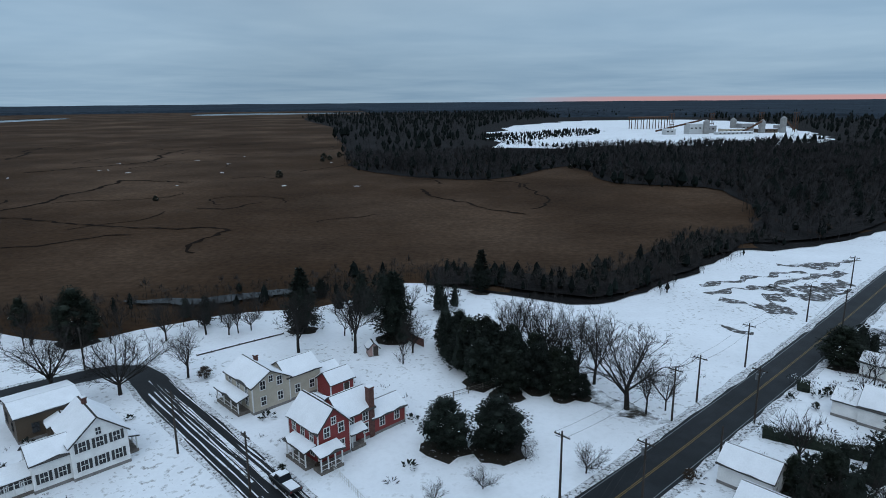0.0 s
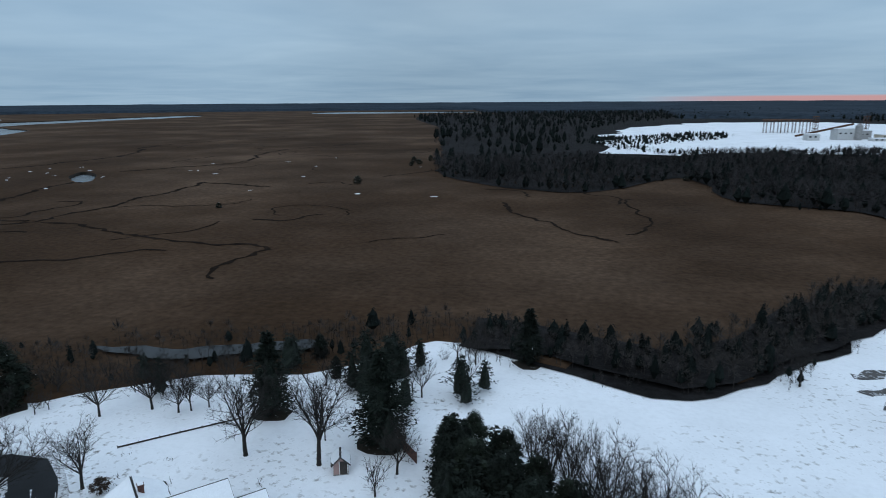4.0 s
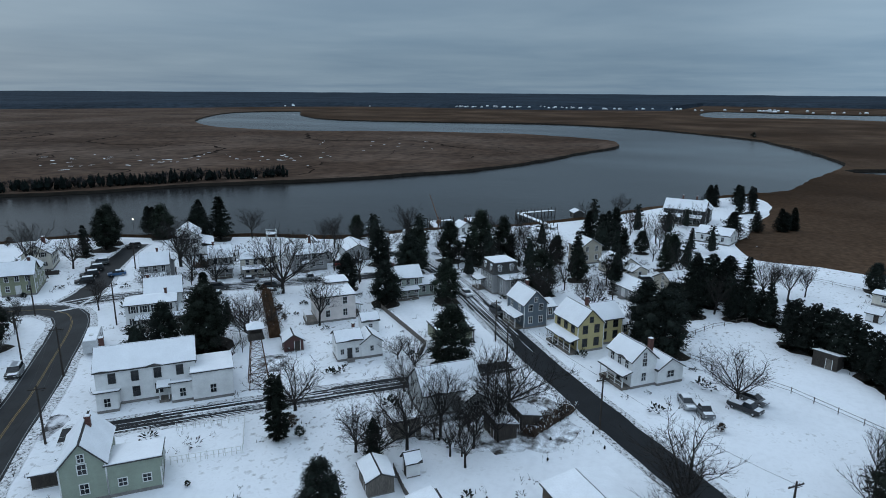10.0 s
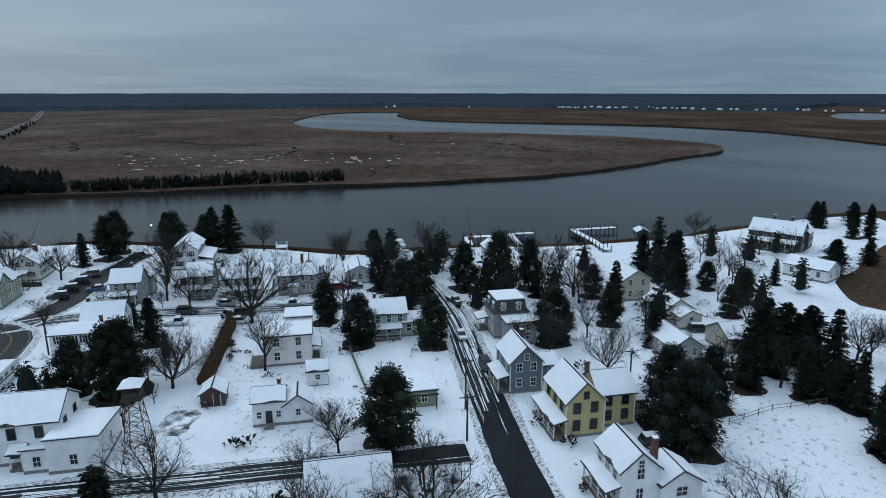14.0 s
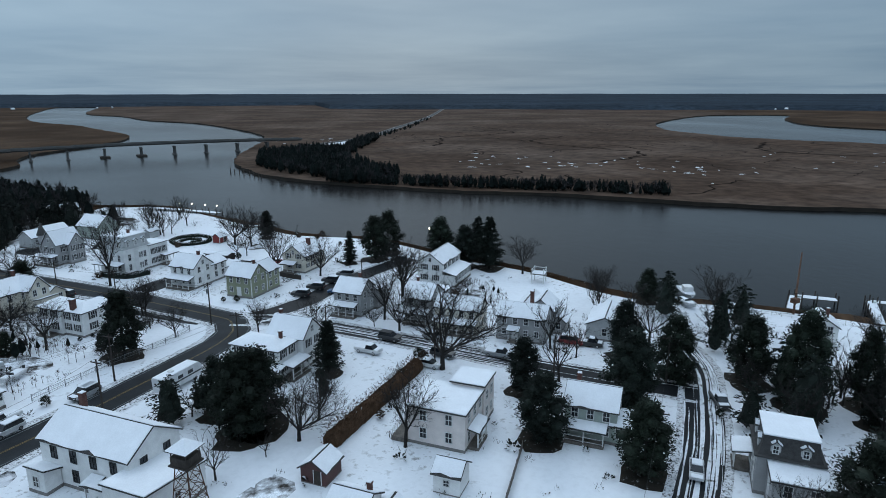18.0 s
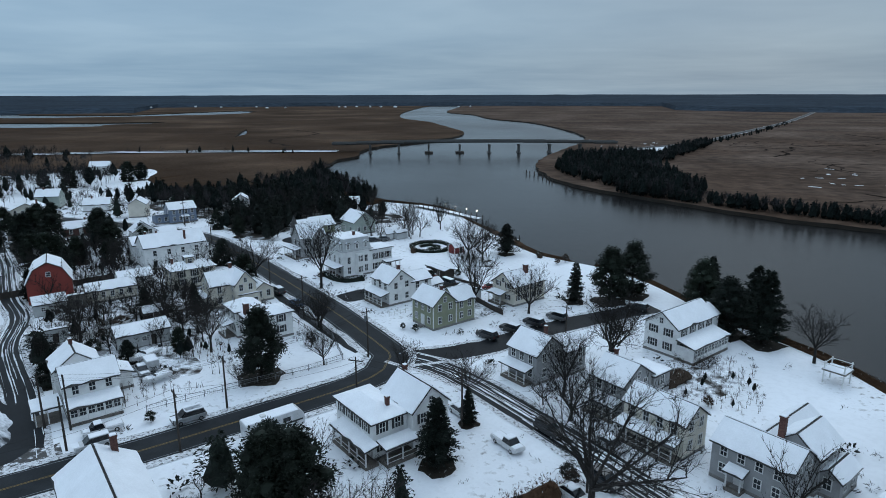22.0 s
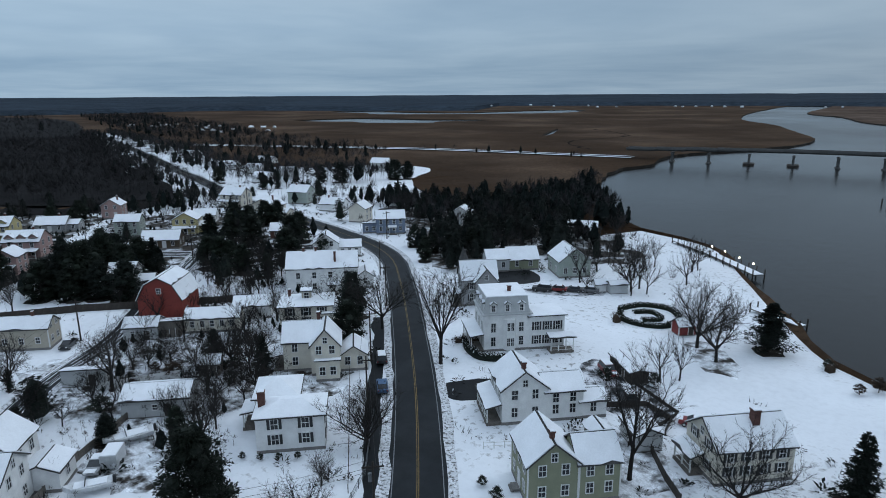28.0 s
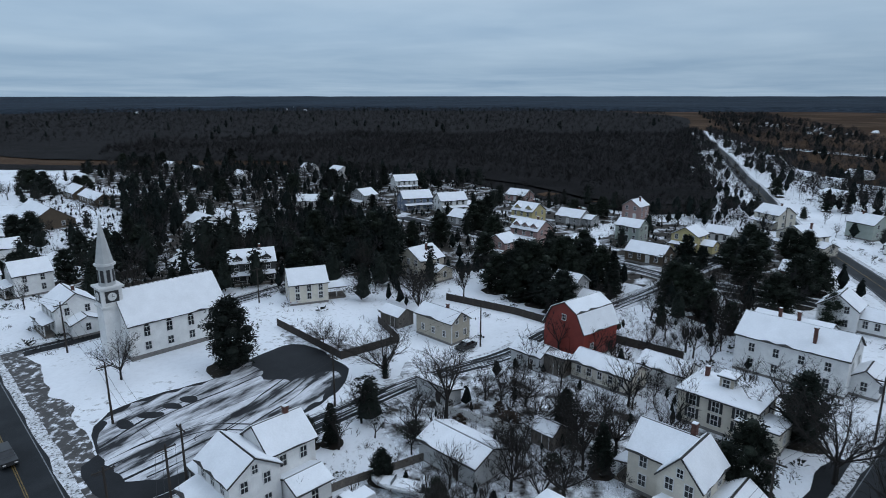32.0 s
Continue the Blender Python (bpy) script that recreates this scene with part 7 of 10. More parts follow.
hedge_cedar(-139.3, 116.5, 6.4)
hedge_cedar(-137.9, 119.8, 6.2)
hedge_cedar(-136.4, 122.9, 6.1)
bare(-114.0, -18.4, 12.5)
bare(-113.5, -26.0, 12.0)
bare(-158.9, -43.3, 11.1)
bare(-158.4, -10.7, 11.4)
bare(-167.6, 53.8, 14.1)
bare(-130.2, 57.1, 7.8)
bare(-128.6, 75.0, 11.6)
bare(-86.3, 14.9, 11.6)
bare(-90.3, 10.3, 9.1)
bare(-110.1, -22.9, 5.3)
bare(-190.5, 30.5, 10.1)
pine(-133.8, -79.6, 13.1)
pine(-124.7, 41.4, 10.3)
pine(-117.3, 29.1, 10.4)
pine(-154.0, 66.9, 9.1)
cedar(-153.0, -83.5, 9.2)
cedar(-155.3, -62.4, 12.8)
plant("pine", -158.7, 38.0, 16.0, 0.72)
cedar(-163.3, 46.1, 9.0)
cedar(-164.2, 64.7, 11.5)
cedar(-199.7, 70.2, 12.6)
cedar(-130.5, 85.7, 6.9)
cedar(-99.0, -15.9, 5.6)
bare(-87.4, -28.3, 8.2)
plant("bare", -58.5, -77.6, 19.0, 0.95, 4)
bare(-99.3, 22.6, 11.7)
plant("bare", -92.7, -110.6, 17.0, 1.0, 2)
bare(-164.4, -18.5, 8.6)
bare(-49.5, -37.2, 10.8)
pine(-79.0, 10.3, 13.6)
pine(-81.6, 8.9, 12.6)
pine(-76.7, 2.7, 9.7)
pine(-59.0, -32.9, 3.4)
cedar(-95.7, -5.0, 9.8)
cedar(-172.5, -10.7, 8.9)
pine(-63.1, -27.6, 12.8)
pine(-147.3, -71.0, 11.4)
pine(11.0, -115.9, 7.4)
bare(-72.1, -33.8, 8.3)
bare(-60.6, -24.1, 5.5)
bare(-35.3, -55.5, 9.4)
bare(-41.5, -51.8, 9.7)
plant("bare", -97.0, -63.8, 17.0, 0.95, 1)
bare(-109.0, -64.4, 12.5)
bare(-122.6, -38.7, 15.3)
bare(-35.4, -47.2, 8.3)
cedar(34.7, -96.0, 14.0)
cedar(-153.2, -51.6, 15.1)
cedar(-127.7, -36.1, 3.0)
cedar(-36.1, -57.5, 7.0)
cedar(-25.9, -55.3, 6.4)
plant("cedar", -103.7, -115.8, 9.5, 1.3, 3)
cedar(31.7, -78.5, 8.5)
cedar(6.7, -62.2, 7.5)
bare(-66.7, -50.1, 11.1)
bare(-67.3, -42.4, 3.5)
bare(-46.8, -189.8, 10.2)
pine(-29.7, -85.8, 10.1)
pine(33.1, -60.4, 14.0)
pine(37.9, -68.1, 13.0)
pine(36.4, -58.1, 12.6)
pine(30.1, -69.0, 11.3)
pine(-4.3, -3.5, 12.7)
pine(42.8, -66.1, 10.9)
pine(48.5, -71.5, 10.3)
pine(43.9, -62.1, 10.0)
pine(65.3, -27.8, 11.5)
pine(79.1, -3.6, 12.0)
pine(72.0, -14.5, 11.9)
pine(78.6, -20.4, 11.5)
pine(49.3, -5.8, 10.5)
pine(61.0, -11.2, 10.9)
pine(79.7, -32.2, 8.6)
pine(62.0, 22.4, 10.9)
pine(74.3, 21.7, 9.2)
pine(68.6, 43.4, 9.7)
pine(82.1, 52.7, 10.4)
pine(47.0, 51.9, 8.6)
pine(25.9, -92.7, 9.0)
pine(57.8, -125.7, 7.8)
bare(-8.2, 13.1, 9.0)
bare(27.6, -34.5, 9.0)
bare(31.2, -44.7, 9.2)
bare(-3.4, -68.1, 5.2)
bare(-19.0, -50.9, 7.2)
cedar(-29.2, -20.6, 5.0)
cedar(9.1, -94.8, 6.9)
cedar(15.4, -93.1, 6.0)
hedge_cedar(-125.4, 116.1, 8.5)
hedge_cedar(-124.8, 119.4, 8.8)
hedge_cedar(-121.5, 121.3, 9.0)
hedge_cedar(-120.5, 124.5, 8.6)
hedge_cedar(-116.0, 125.9, 8.7)
hedge_cedar(-113.3, 127.5, 8.1)
hedge_cedar(-109.6, 129.3, 8.8)
hedge_cedar(-107.5, 131.4, 8.9)
hedge_cedar(-106.5, 133.8, 7.9)
hedge_cedar(-126.5, 114.3, 7.6)
cedar(-174.3, 137.7, 8.4)
cedar(14.3, 153.4, 11.6)
cedar(-89.8, 131.4, 7.0)
cedar(-10.0, 144.6, 7.6)
cedar(-26.1, 149.3, 5.6)
cedar(-20.3, 142.0, 4.2)
cedar(-30.6, 146.6, 5.6)
pine(-134.9, 27.0, 18.4)
pine(-148.3, 22.3, 11.6)
pine(-158.9, 28.4, 12.0)
pine(-41.1, -72.6, 9.7)
bare(-38.9, -84.6, 13.4)
bare(-26.5, -86.5, 12.5)
bare(20.3, -35.2, 10.4)
plant("bare", -8.7, -29.5, 11.5, 1.3, 2)
plant("cedar", -8.6, -29.6, 4.0, 0.7, 3)
bare(-22.1, -39.1, 12.0)
bare(-23.2, -27.2, 7.5)
bare(5.7, -17.3, 6.5)
bare(2.6, -20.4, 5.4)
bare(-39.2, -46.1, 8.5)
cedar(-28.5, -23.8, 6.0)
pine(-43.2, -37.4, 4.6)
pine(-37.0, -31.0, 4.4)
bare(-3.6, -77.8, 5.2)
bare(-34.5, -66.2, 9.5)
bare(-59.5, -57.6, 5.2)
bare(-66.0, -50.8, 8.2)
bare(-67.5, -41.2, 4.6)
bare(-97.1, -106.0, 14.0)
bare(-174.3, 7.0, 13.5)
bare(-122.6, -39.1, 13.3)
bare(-139.5, -39.0, 3.8)
pine(-14.3, -130.4, 7.4)
pine(-10.5, -139.6, 6.5)
pine(-1.1, -142.6, 7.2)
pine(-18.5, -136.0, 7.8)
pine(-13.3, -148.0, 7.1)
pine(-19.8, -145.9, 7.9)
pine(-3.6, -151.0, 6.8)

plant("bare", -29.6, -56.0, 8.5, 1.5)
plant("bare", -32.4, -60.4, 8.0, 1.4)
plant("bare", -26.0, -51.4, 7.6, 1.5)
plant("bare", -18.0, -47.4, 6.6, 1.4)
plant("bare", -24.6, -35.0, 6.5, 1.5)
plant("bare", 33.0, -33.4, 10.5, 1.4)
plant("bush", -27.6, -34.6, 3.2, 1.4)
plant("bush", -25.0, -47.8, 3.0, 1.4)
plant("bush", -31.0, -55.4, 2.8, 1.4)
plant("bush", -35.0, -52.0, 2.6, 1.3)
plant("pine", 17.2, -93.4, 8.0, 1.1)
plant("pine", 21.6, -64.8, 9.5, 1.2)
plant("pine", 27.0, -61.6, 9.0, 1.2)
plant("pine", 37.4, -53.0, 9.0, 1.2)
plant("pine", 42.6, -56.4, 8.4, 1.2)
plant("pine", 31.4, -57.4, 8.6, 1.2)

plant("bare", -155.6, 8.4, 11.0, 1.3)
plant("bare", -129.6, 63.6, 10.5, 1.4)
# evergreens about the point
for x, y, h_ in (
    (-295.7, 98.9, 9),
    (-301.1, 110.6, 9),
    (-306.8, 116.2, 8),
    (-242.9, 122.5, 9),
    (-246.9, 126.9, 9),
    (-223.1, 106.2, 10),
    (-239.3, 114.4, 8),
    (-154.0, 99.3, 11),
    (-158.1, 103.2, 10),
    (-162.6, 95.8, 9),
    (-137.2, 95.8, 10),
    (-148.4, 107.2, 7),
):
    plant("cedar", x, y, h_, 1.35)

# evergreens among the outlying houses
for x, y, h_, kind_ in (
    (107.6, -54.9, 9, "pine"),
    (79.0, -56.3, 9, "pine"),
    (59.9, -52.1, 8, "pine"),
    (128.1, -54.1, 8, "cedar"),
    (118.8, -7.0, 9, "pine"),
    (141.6, 3.6, 8, "pine"),
    (129.2, -16.3, 8, "cedar"),
    (185.4, 24.8, 9, "pine"),
    (202.7, 9.1, 9, "pine"),
    (222.4, -5.7, 9, "cedar"),
    (211.7, -15.2, 10, "cedar"),
    (170.2, 52.4, 9, "pine"),
    (204.4, 65.8, 9, "cedar"),
    (214.6, 78.9, 8, "pine"),
    (197.7, 150.3, 10, "pine"),
    (188.8, 139.7, 10, "pine"),
    (207.2, 160.0, 9, "pine"),
    (188.3, 124.1, 8, "pine"),
    (188.2, 120.1, 8, "pine"),
    (290.8, 150.8, 9, "pine"),
    (261.8, 124.5, 10, "pine"),
    (290.1, 126.2, 10, "cedar"),
    (322.3, 109.2, 10, "cedar"),
    (321.9, 94.0, 10, "cedar"),
    (90.5, 86.1, 9, "pine"),
    (90.6, 91.4, 8, "pine"),
    (65.9, 58.4, 8, "pine"),
    (121.6, -90.5, 7, "pine"),
    (52.5, -115.4, 8, "pine"),
    (55.0, -124.2, 9, "pine"),
    (70.1, -129.5, 8, "pine"),
    (63.4, -137.4, 8, "pine"),
    (60.3, -140.3, 8, "pine"),
    (55.4, -109.2, 5, "pine"),
    (126.8, -102.3, 7, "pine"),
    (116.3, -95.4, 6, "pine"),
    (118.2, -58.2, 9, "cedar"),
    (105.0, -52.7, 8, "pine"),
    (48.0, -76.2, 9, "pine"),
    (39.8, -77.8, 9, "pine"),
    (63.4, -79.6, 8, "pine"),
    (36.4, -79.9, 9, "cedar"),
    (29.0, -91.1, 8, "pine"),
    (23.7, -94.2, 7, "pine"),
    (40.6, -114.1, 9, "pine"),
    (26.2, -117.4, 10, "pine"),
    (32.6, -126.3, 9, "pine"),
    (16.3, -107.3, 9, "pine"),
    (84.8, -40.7, 9, "pine"),
    (98.3, -40.3, 8, "cedar"),
    (135.5, -193.6, 8, "cedar"),
    (131.6, -199.4, 7, "cedar"),
    (121.1, -232.7, 10, "pine"),
    (134.6, -231.3, 8, "pine"),
    (214.2, -177.1, 9, "pine"),
    (173.0, -194.1, 8, "pine"),
    (104.4, -257.7, 10, "pine"),
    (100.4, -263.6, 9, "pine"),
):
    plant(kind_, x, y, h_ + 1.0, 1.15)

# ---- woods: whole stands joined as stuff ----
ROADS = [smooth_line(c, 4.0) for c in (main_street, side_river, side_water, back_street, cross_street, north_lane, church_lane, south_lane)]
ROAD_PTS = np.concatenate(ROADS)
HOMES_A = np.array([(a, b) for a, b, _ in HOMES])
HOMES_R = np.array([r for _, _, r in HOMES])


# open snow round the houses past the bend of the main street
OPEN_LOTS = np.array([(58, -42), (66, -28), (108, -26), (128, -12), (170, -4), (205, -20), (190, -60), (152, -92), (120, -118), (98, -138), (100, -158), (70, -160), (40, -132), (24, -108), (40, -92), (52, -62)], float)
SNOW_LOTS = np.array([(60, 60), (88, 54), (112, 66), (150, 92), (178, 118), (150, 128), (112, 112), (80, 92)], float)
BEND_LOTS = np.array([(3, -121), (-3, -134), (-2.5, -161), (12, -180), (40, -184), (70, -184), (105, -183), (150, -194), (205, -211), (283, -224), (132, -177), (65, -153)], float)


def stand(name, label, poly, spacing, height, mat, seed, blades=9, conifer=0.0, cmat=None, keep_out=(), canopy=None, floor_z=0.0, gaps=False, ragged=0.0, patchy=None, dense=1.8, lots=True):
    """Fills an outline with trees: each a stem and a rounded crown of thin twigs, or a ragged spire of needle sprays for a conifer."""
    rs = random.Random(seed)
    poly = np.array(poly, float)
    if ragged:
        poly = wander(smooth_line(poly, 8, True), ragged, 0.04)
    x0, y0, x1, y1 = *poly.min(axis=0), *poly.max(axis=0)
    pts = []
    y = y0
    while y < y1:
        x = x0
        while x < x1:
            pts.append((x + rs.uniform(-0.5, 0.5) * spacing, y + rs.uniform(-0.5, 0.5) * spacing))
            x += spacing
        y += spacing
    pts = np.array(pts)
    ok = inside(poly, pts)
    for k in keep_out:
        ok &= ~inside(np.array(k, float), pts)
    thin = lots & (inside(BEND_LOTS, pts) | inside(OPEN_LOTS, pts) | inside(SNOW_LOTS, pts))
    ok &= ~(thin & (np.random.RandomState(seed).rand(len(pts)) > 0.05))
    pts = pts[ok]
    if patchy is not None:
        pts = np.array([p for p in pts if noise.noise((p[0] * 0.09, p[1] * 0.09, seed)) > patchy])
    if gaps:
        pts = np.array([p for p in pts if np.min(np.hypot(*(ROAD_PTS - p).T)) > 5 and not np.any(np.hypot(*(HOMES_A - p).T) < HOMES_R - 2.5)])
    vs, fs, ms = [], [], []
    for x, y in pts:
        h = height * rs.uniform(0.7, 1.2) * (0.85 + 0.35 * noise.noise((x * 0.02, y * 0.02, seed)))
        o = len(vs)
        t = 0.010 * h + 0.03
        vs += [(x - t, y, floor_z), (x + t, y, floor_z), (x, y, h * 0.8)]
        fs.append((o, o + 1, o + 2))
        ms.append(0)
        leafy = rs.random() < conifer
        slim = rs.uniform(0.20, 0.34) if leafy else rs.uniform(0.26, 0.36)
        shape_pow = rs.uniform(0.45, 0.9)
        if leafy:
            o = len(vs)
            a0 = rs.uniform(0, 1.2)
            mid = rs.uniform(0.28, 0.5)
            vs += [(x, y, floor_z + h * 0.1)] + [(x + slim * 0.78 * h * rs.uniform(0.75, 1.15) * math.cos(a0 + 1.0472 * k), y + slim * 0.78 * h * rs.uniform(0.75, 1.15) * math.sin(a0 + 1.0472 * k), h * (mid + rs.uniform(-0.08, 0.08))) for k in range(6)]
            vs += [(x + slim * 0.45 * h * rs.uniform(0.7, 1.2) * math.cos(a0 + 0.5 + 1.0472 * k), y + slim * 0.45 * h * rs.uniform(0.7, 1.2) * math.sin(a0 + 0.5 + 1.0472 * k), h * (0.7 + rs.uniform(-0.07, 0.07))) for k in range(6)] + [(x, y, h * 0.93)]
            for k in range(6):
                q = (k + 1) % 6
                fs += [(o, o + 1 + q, o + 1 + k), (o + 1 + k, o + 1 + q, o + 7 + q, o + 7 + k), (o + 7 + k, o + 7 + q, o + 13)]
            ms += [1] * 18
        for k in range(blades if leafy else round(blades * dense)):
            a = rs.uniform(0, 2 * math.pi)
            ca, sa = math.cos(a), math.sin(a)
            o = len(vs)
            if leafy:
                f = rs.random() ** 0.8
                z = h * (0.10 + 0.86 * f)
                r = h * (slim * (1 - f) ** shape_pow * rs.uniform(0.5, 1.1) + 0.02)
                ln, wd = h * rs.uniform(0.07, 0.13), h * rs.uniform(0.022, 0.042)
                tw = rs.uniform(-0.7, 0.7) * wd
                qx, qy = x + ca * r, y + sa * r
                vs += [(qx - ca * ln * 0.6, qy - sa * ln * 0.6, z + ln * 0.35), (qx - sa * wd, qy + ca * wd, z + tw), (qx + ca * ln * 0.5, qy + sa * ln * 0.5, z - ln * 0.3), (qx + sa * wd, qy - ca * wd, z - tw)]
                fs += [(o, o + 1, o + 2), (o, o + 2, o + 3)]
                ms += [1, 1]
                continue
            el = math.asin(rs.uniform(-0.45, 1.0))
            ce, se = math.cos(el), math.sin(el)
            r0, r1 = rs.uniform(0.25, 0.55), rs.uniform(0.8, 1.12)
            cz, rz, rr = 0.60 * h, 0.38 * h, slim * h
            wd = h * rs.uniform(0.007, 0.015)
            b = a + rs.uniform(-0.35, 0.35)
            vs += [(x + ca * ce * rr * r0 - sa * wd, y + sa * ce * rr * r0 + ca * wd, cz + se * rz * r0), (x + ca * ce * rr * r0 + sa * wd, y + sa * ce * rr * r0 - ca * wd, cz + se * rz * r0 - wd),
                   (x + math.cos(b) * ce * rr * r1, y + math.sin(b) * ce * rr * r1, cz + se * rz * r1 + 0.05 * h)]
            fs.append((o, o + 1, o + 2))
            ms.append(0)
    me = bpy.data.meshes.new(name)
    me.from_pydata(vs, [], fs)
    me.materials.append(mat)
    me.materials.append(cmat or pine_far)
    me.polygons.foreach_set("material_index", ms)
    me.update()
    return tagged(new(name, me), label, "woods", kind="stuff")


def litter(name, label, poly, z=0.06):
    """The near-black floor sheet under a stand."""
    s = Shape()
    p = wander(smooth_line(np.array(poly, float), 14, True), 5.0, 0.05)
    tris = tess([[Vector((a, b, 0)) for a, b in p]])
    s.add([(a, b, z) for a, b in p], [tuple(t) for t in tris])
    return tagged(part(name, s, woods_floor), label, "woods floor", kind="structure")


def belt(line, left, right, step=6):
    line = smooth_line(line, step)
    d = np.gradient(line, axis=0)
    d /= np.linalg.norm(d, axis=1)[:, None]
    n = np.stack([-d[:, 1], d[:, 0]], 1)
    return np.concatenate([line + n * left, (line + n * right)[::-1]])


# scrub along the marsh edge of the field, and the tall wood past it
edge_scrub = belt([(2, 160), (17, 158), (30, 152), (41, 148), (55, 158), (67, 168), (88, 189), (102, 203), (118, 204)], 13, -3)
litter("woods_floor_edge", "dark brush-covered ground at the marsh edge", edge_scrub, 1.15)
stand("marsh_edge_brush", "tangled bare brush and saplings along the marsh edge", edge_scrub, 1.9, 6.0, twig, 1, 18, 0.16, pine_far, ragged=5.0)
stand("field_edge_brush", "low brush and brambles straggling into the snowy field", belt([(2, 160), (17, 158), (30, 152), (41, 148), (55, 158), (67, 168), (88, 189), (102, 203)], 3, -8), 1.7, 2.4, twig, 95, 16, 0.06, pine_far, ragged=3.0, patchy=0.0)
east_wood = [(112, 207), (130, 246), (146, 292), (148, 336), (104, 360), (95, 452), (34, 380), (-22, 403), (-63, 466), (-75, 560), (-180, 1100), (-345, 2200), (900, 2600), (1400, 1500), (700, 620), (420, 420), (330, 385), (175, 235), (120, 203)]
litter("woods_floor_east", "near-black floor sheet under bare woods", [(a, b) for a, b in east_wood], 1.35)
near_wood = [(112, 207), (130, 246), (146, 292), (148, 336), (104, 360), (95, 452), (34, 380), (-22, 403), (-63, 466), (-70, 540), (30, 560), (90, 548), (180, 600), (325, 625), (430, 560), (420, 420), (330, 385), (175, 235), (120, 203)]
stand("east_woods", "dark bare woods beyond the field", near_wood, 4.4, 11.5, wood_far, 2, 22, 0.10, pine_far, ragged=9.0)
stand("wood_fringe", "low brush and young trees feathering out from the wood", near_wood, 8.0, 6.0, fringe_mat, 12, 18, 0.2, pine_far, ragged=16.0)
deep_wood = [(-70, 540), (-180, 1100), (-345, 2200), (900, 2600), (1400, 1500), (700, 620), (430, 560), (325, 625), (480, 760), (570, 1000), (630, 1680), (320, 1670), (85, 1170), (30, 640)]
stand("deep_woods", "wide dark woods round the snowy works yard", deep_wood, 18, 16, wood_far, 3, 12, 0.3, pine_far, ragged=9.0)
stand("yard_trees", "dark belt of low pines across the snowy works yard", [(50, 740), (60, 860), (130, 900), (215, 960), (230, 880), (170, 800), (110, 740)], 7, 8, wood_far, 4, 14, 0.7, pine_far, floor_z=2.0, ragged=14.0)
stand("yard_edge_trees", "bare trees and brush fringing the works yard", [(60, 690), (120, 612), (190, 640), (290, 622), (400, 660), (440, 720), (400, 690), (290, 660), (190, 672), (120, 650), (76, 730)], 6, 8, wood_far, 14, 18, 0.25, pine_far, floor_z=2.0, ragged=16.0)
# woods behind the village
back_wood = [(285, 45), (278, -15), (228, -70), (160, -112), (156, -158), (265, -200), (425, -265), (675, -362), (1300, -560), (1900, -300), (1700, 900), (900, 700), (420, 330), (335, 190), (325, 60)]
litter("woods_floor_back", "near-black floor sheet under bare woods", back_wood, 1.5)
stand("back_woods", "dark bare woods behind the village", [(285, 45), (278, -15), (228, -70), (160, -112), (156, -158), (265, -200), (425, -265), (560, -300), (560, 60), (450, 200), (335, 190), (325, 60)], 5.0, 11.5, wood_far, 5, 24, 0.0, pine_far)
stand("wide_woods", "wide bare woods that reach into the distance", [(560, -300), (675, -362), (1300, -560), (1900, -300), (1700, 900), (900, 700), (420, 330), (450, 200), (560, 60)], 13, 14, wood_far, 6, 13, 0.015, pine_far)
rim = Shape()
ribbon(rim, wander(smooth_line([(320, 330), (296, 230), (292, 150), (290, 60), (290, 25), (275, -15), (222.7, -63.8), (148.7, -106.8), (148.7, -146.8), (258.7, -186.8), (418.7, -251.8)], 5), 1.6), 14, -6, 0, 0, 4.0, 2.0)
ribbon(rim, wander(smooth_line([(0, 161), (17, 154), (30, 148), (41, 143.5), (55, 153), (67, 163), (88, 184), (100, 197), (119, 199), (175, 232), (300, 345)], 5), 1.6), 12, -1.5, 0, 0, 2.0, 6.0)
tagged(part("woods_floor_rim", draped(rim, 0.2), woods_floor), "near-black floor strip along the edge of the woods", "woods floor", kind="structure")
# woods between the far road, the marsh and the river
south_wood = [(148.7, -296.8), (233.7, -264.8), (428.7, -331.8), (688.7, -406.8), (1298.7, -636.8), (1248.7, -756.8), (698.7, -556.8), (418.7, -436.8), (258.7, -376.8), (178.7, -336.8)]
stand("roadside_woods", "bare woods and pines along the road out of the village", south_wood, 8, 12, wood_far, 7, 20, 0.08, pine_far)
bank_wood = [(70, -196), (44, -186), (24, -184), (4, -184), (-8, -182), (-21, -198), (-36, -190), (-48, -200), (-38, -222), (-18, -246), (-6, -272), (8, -304), (16, -302), (13, -266), (21, -240), (30, -212), (48, -206)]
stand("river_woods", "pines and bare trees on the river bank", [(a, b) for a, b in bank_wood], 3.8, 10.0, wood_far, 8, 24, 0.5, pine_far, ragged=9.0)
# pines of the far bank
point_grove = [(-133, -330), (-140, -290), (-158, -250), (-190, -226), (-196, -300), (-200, -345), (-232, -420), (-262, -478), (-292, -545), (-284, -548), (-238, -462), (-212, -410), (-186, -412), (-150, -396), (-138, -360)]
stand("point_pines", "dense dark pines on the point across the river", point_grove, 3.3, 9.6, wood_far, 9, 24, 0.7, pine_far, ragged=4.0)
bank_line = belt([(-158, -242), (-178, -222), (-202, -200), (-235, -175), (-262, -152), (-286, -131), (-292, -126)], 2, -7)
stand("bank_pines", "dark line of pines along the far river bank", bank_line, 1.9, 7.6, wood_far, 15, 30, 0.45, pine_far, patchy=-0.5)
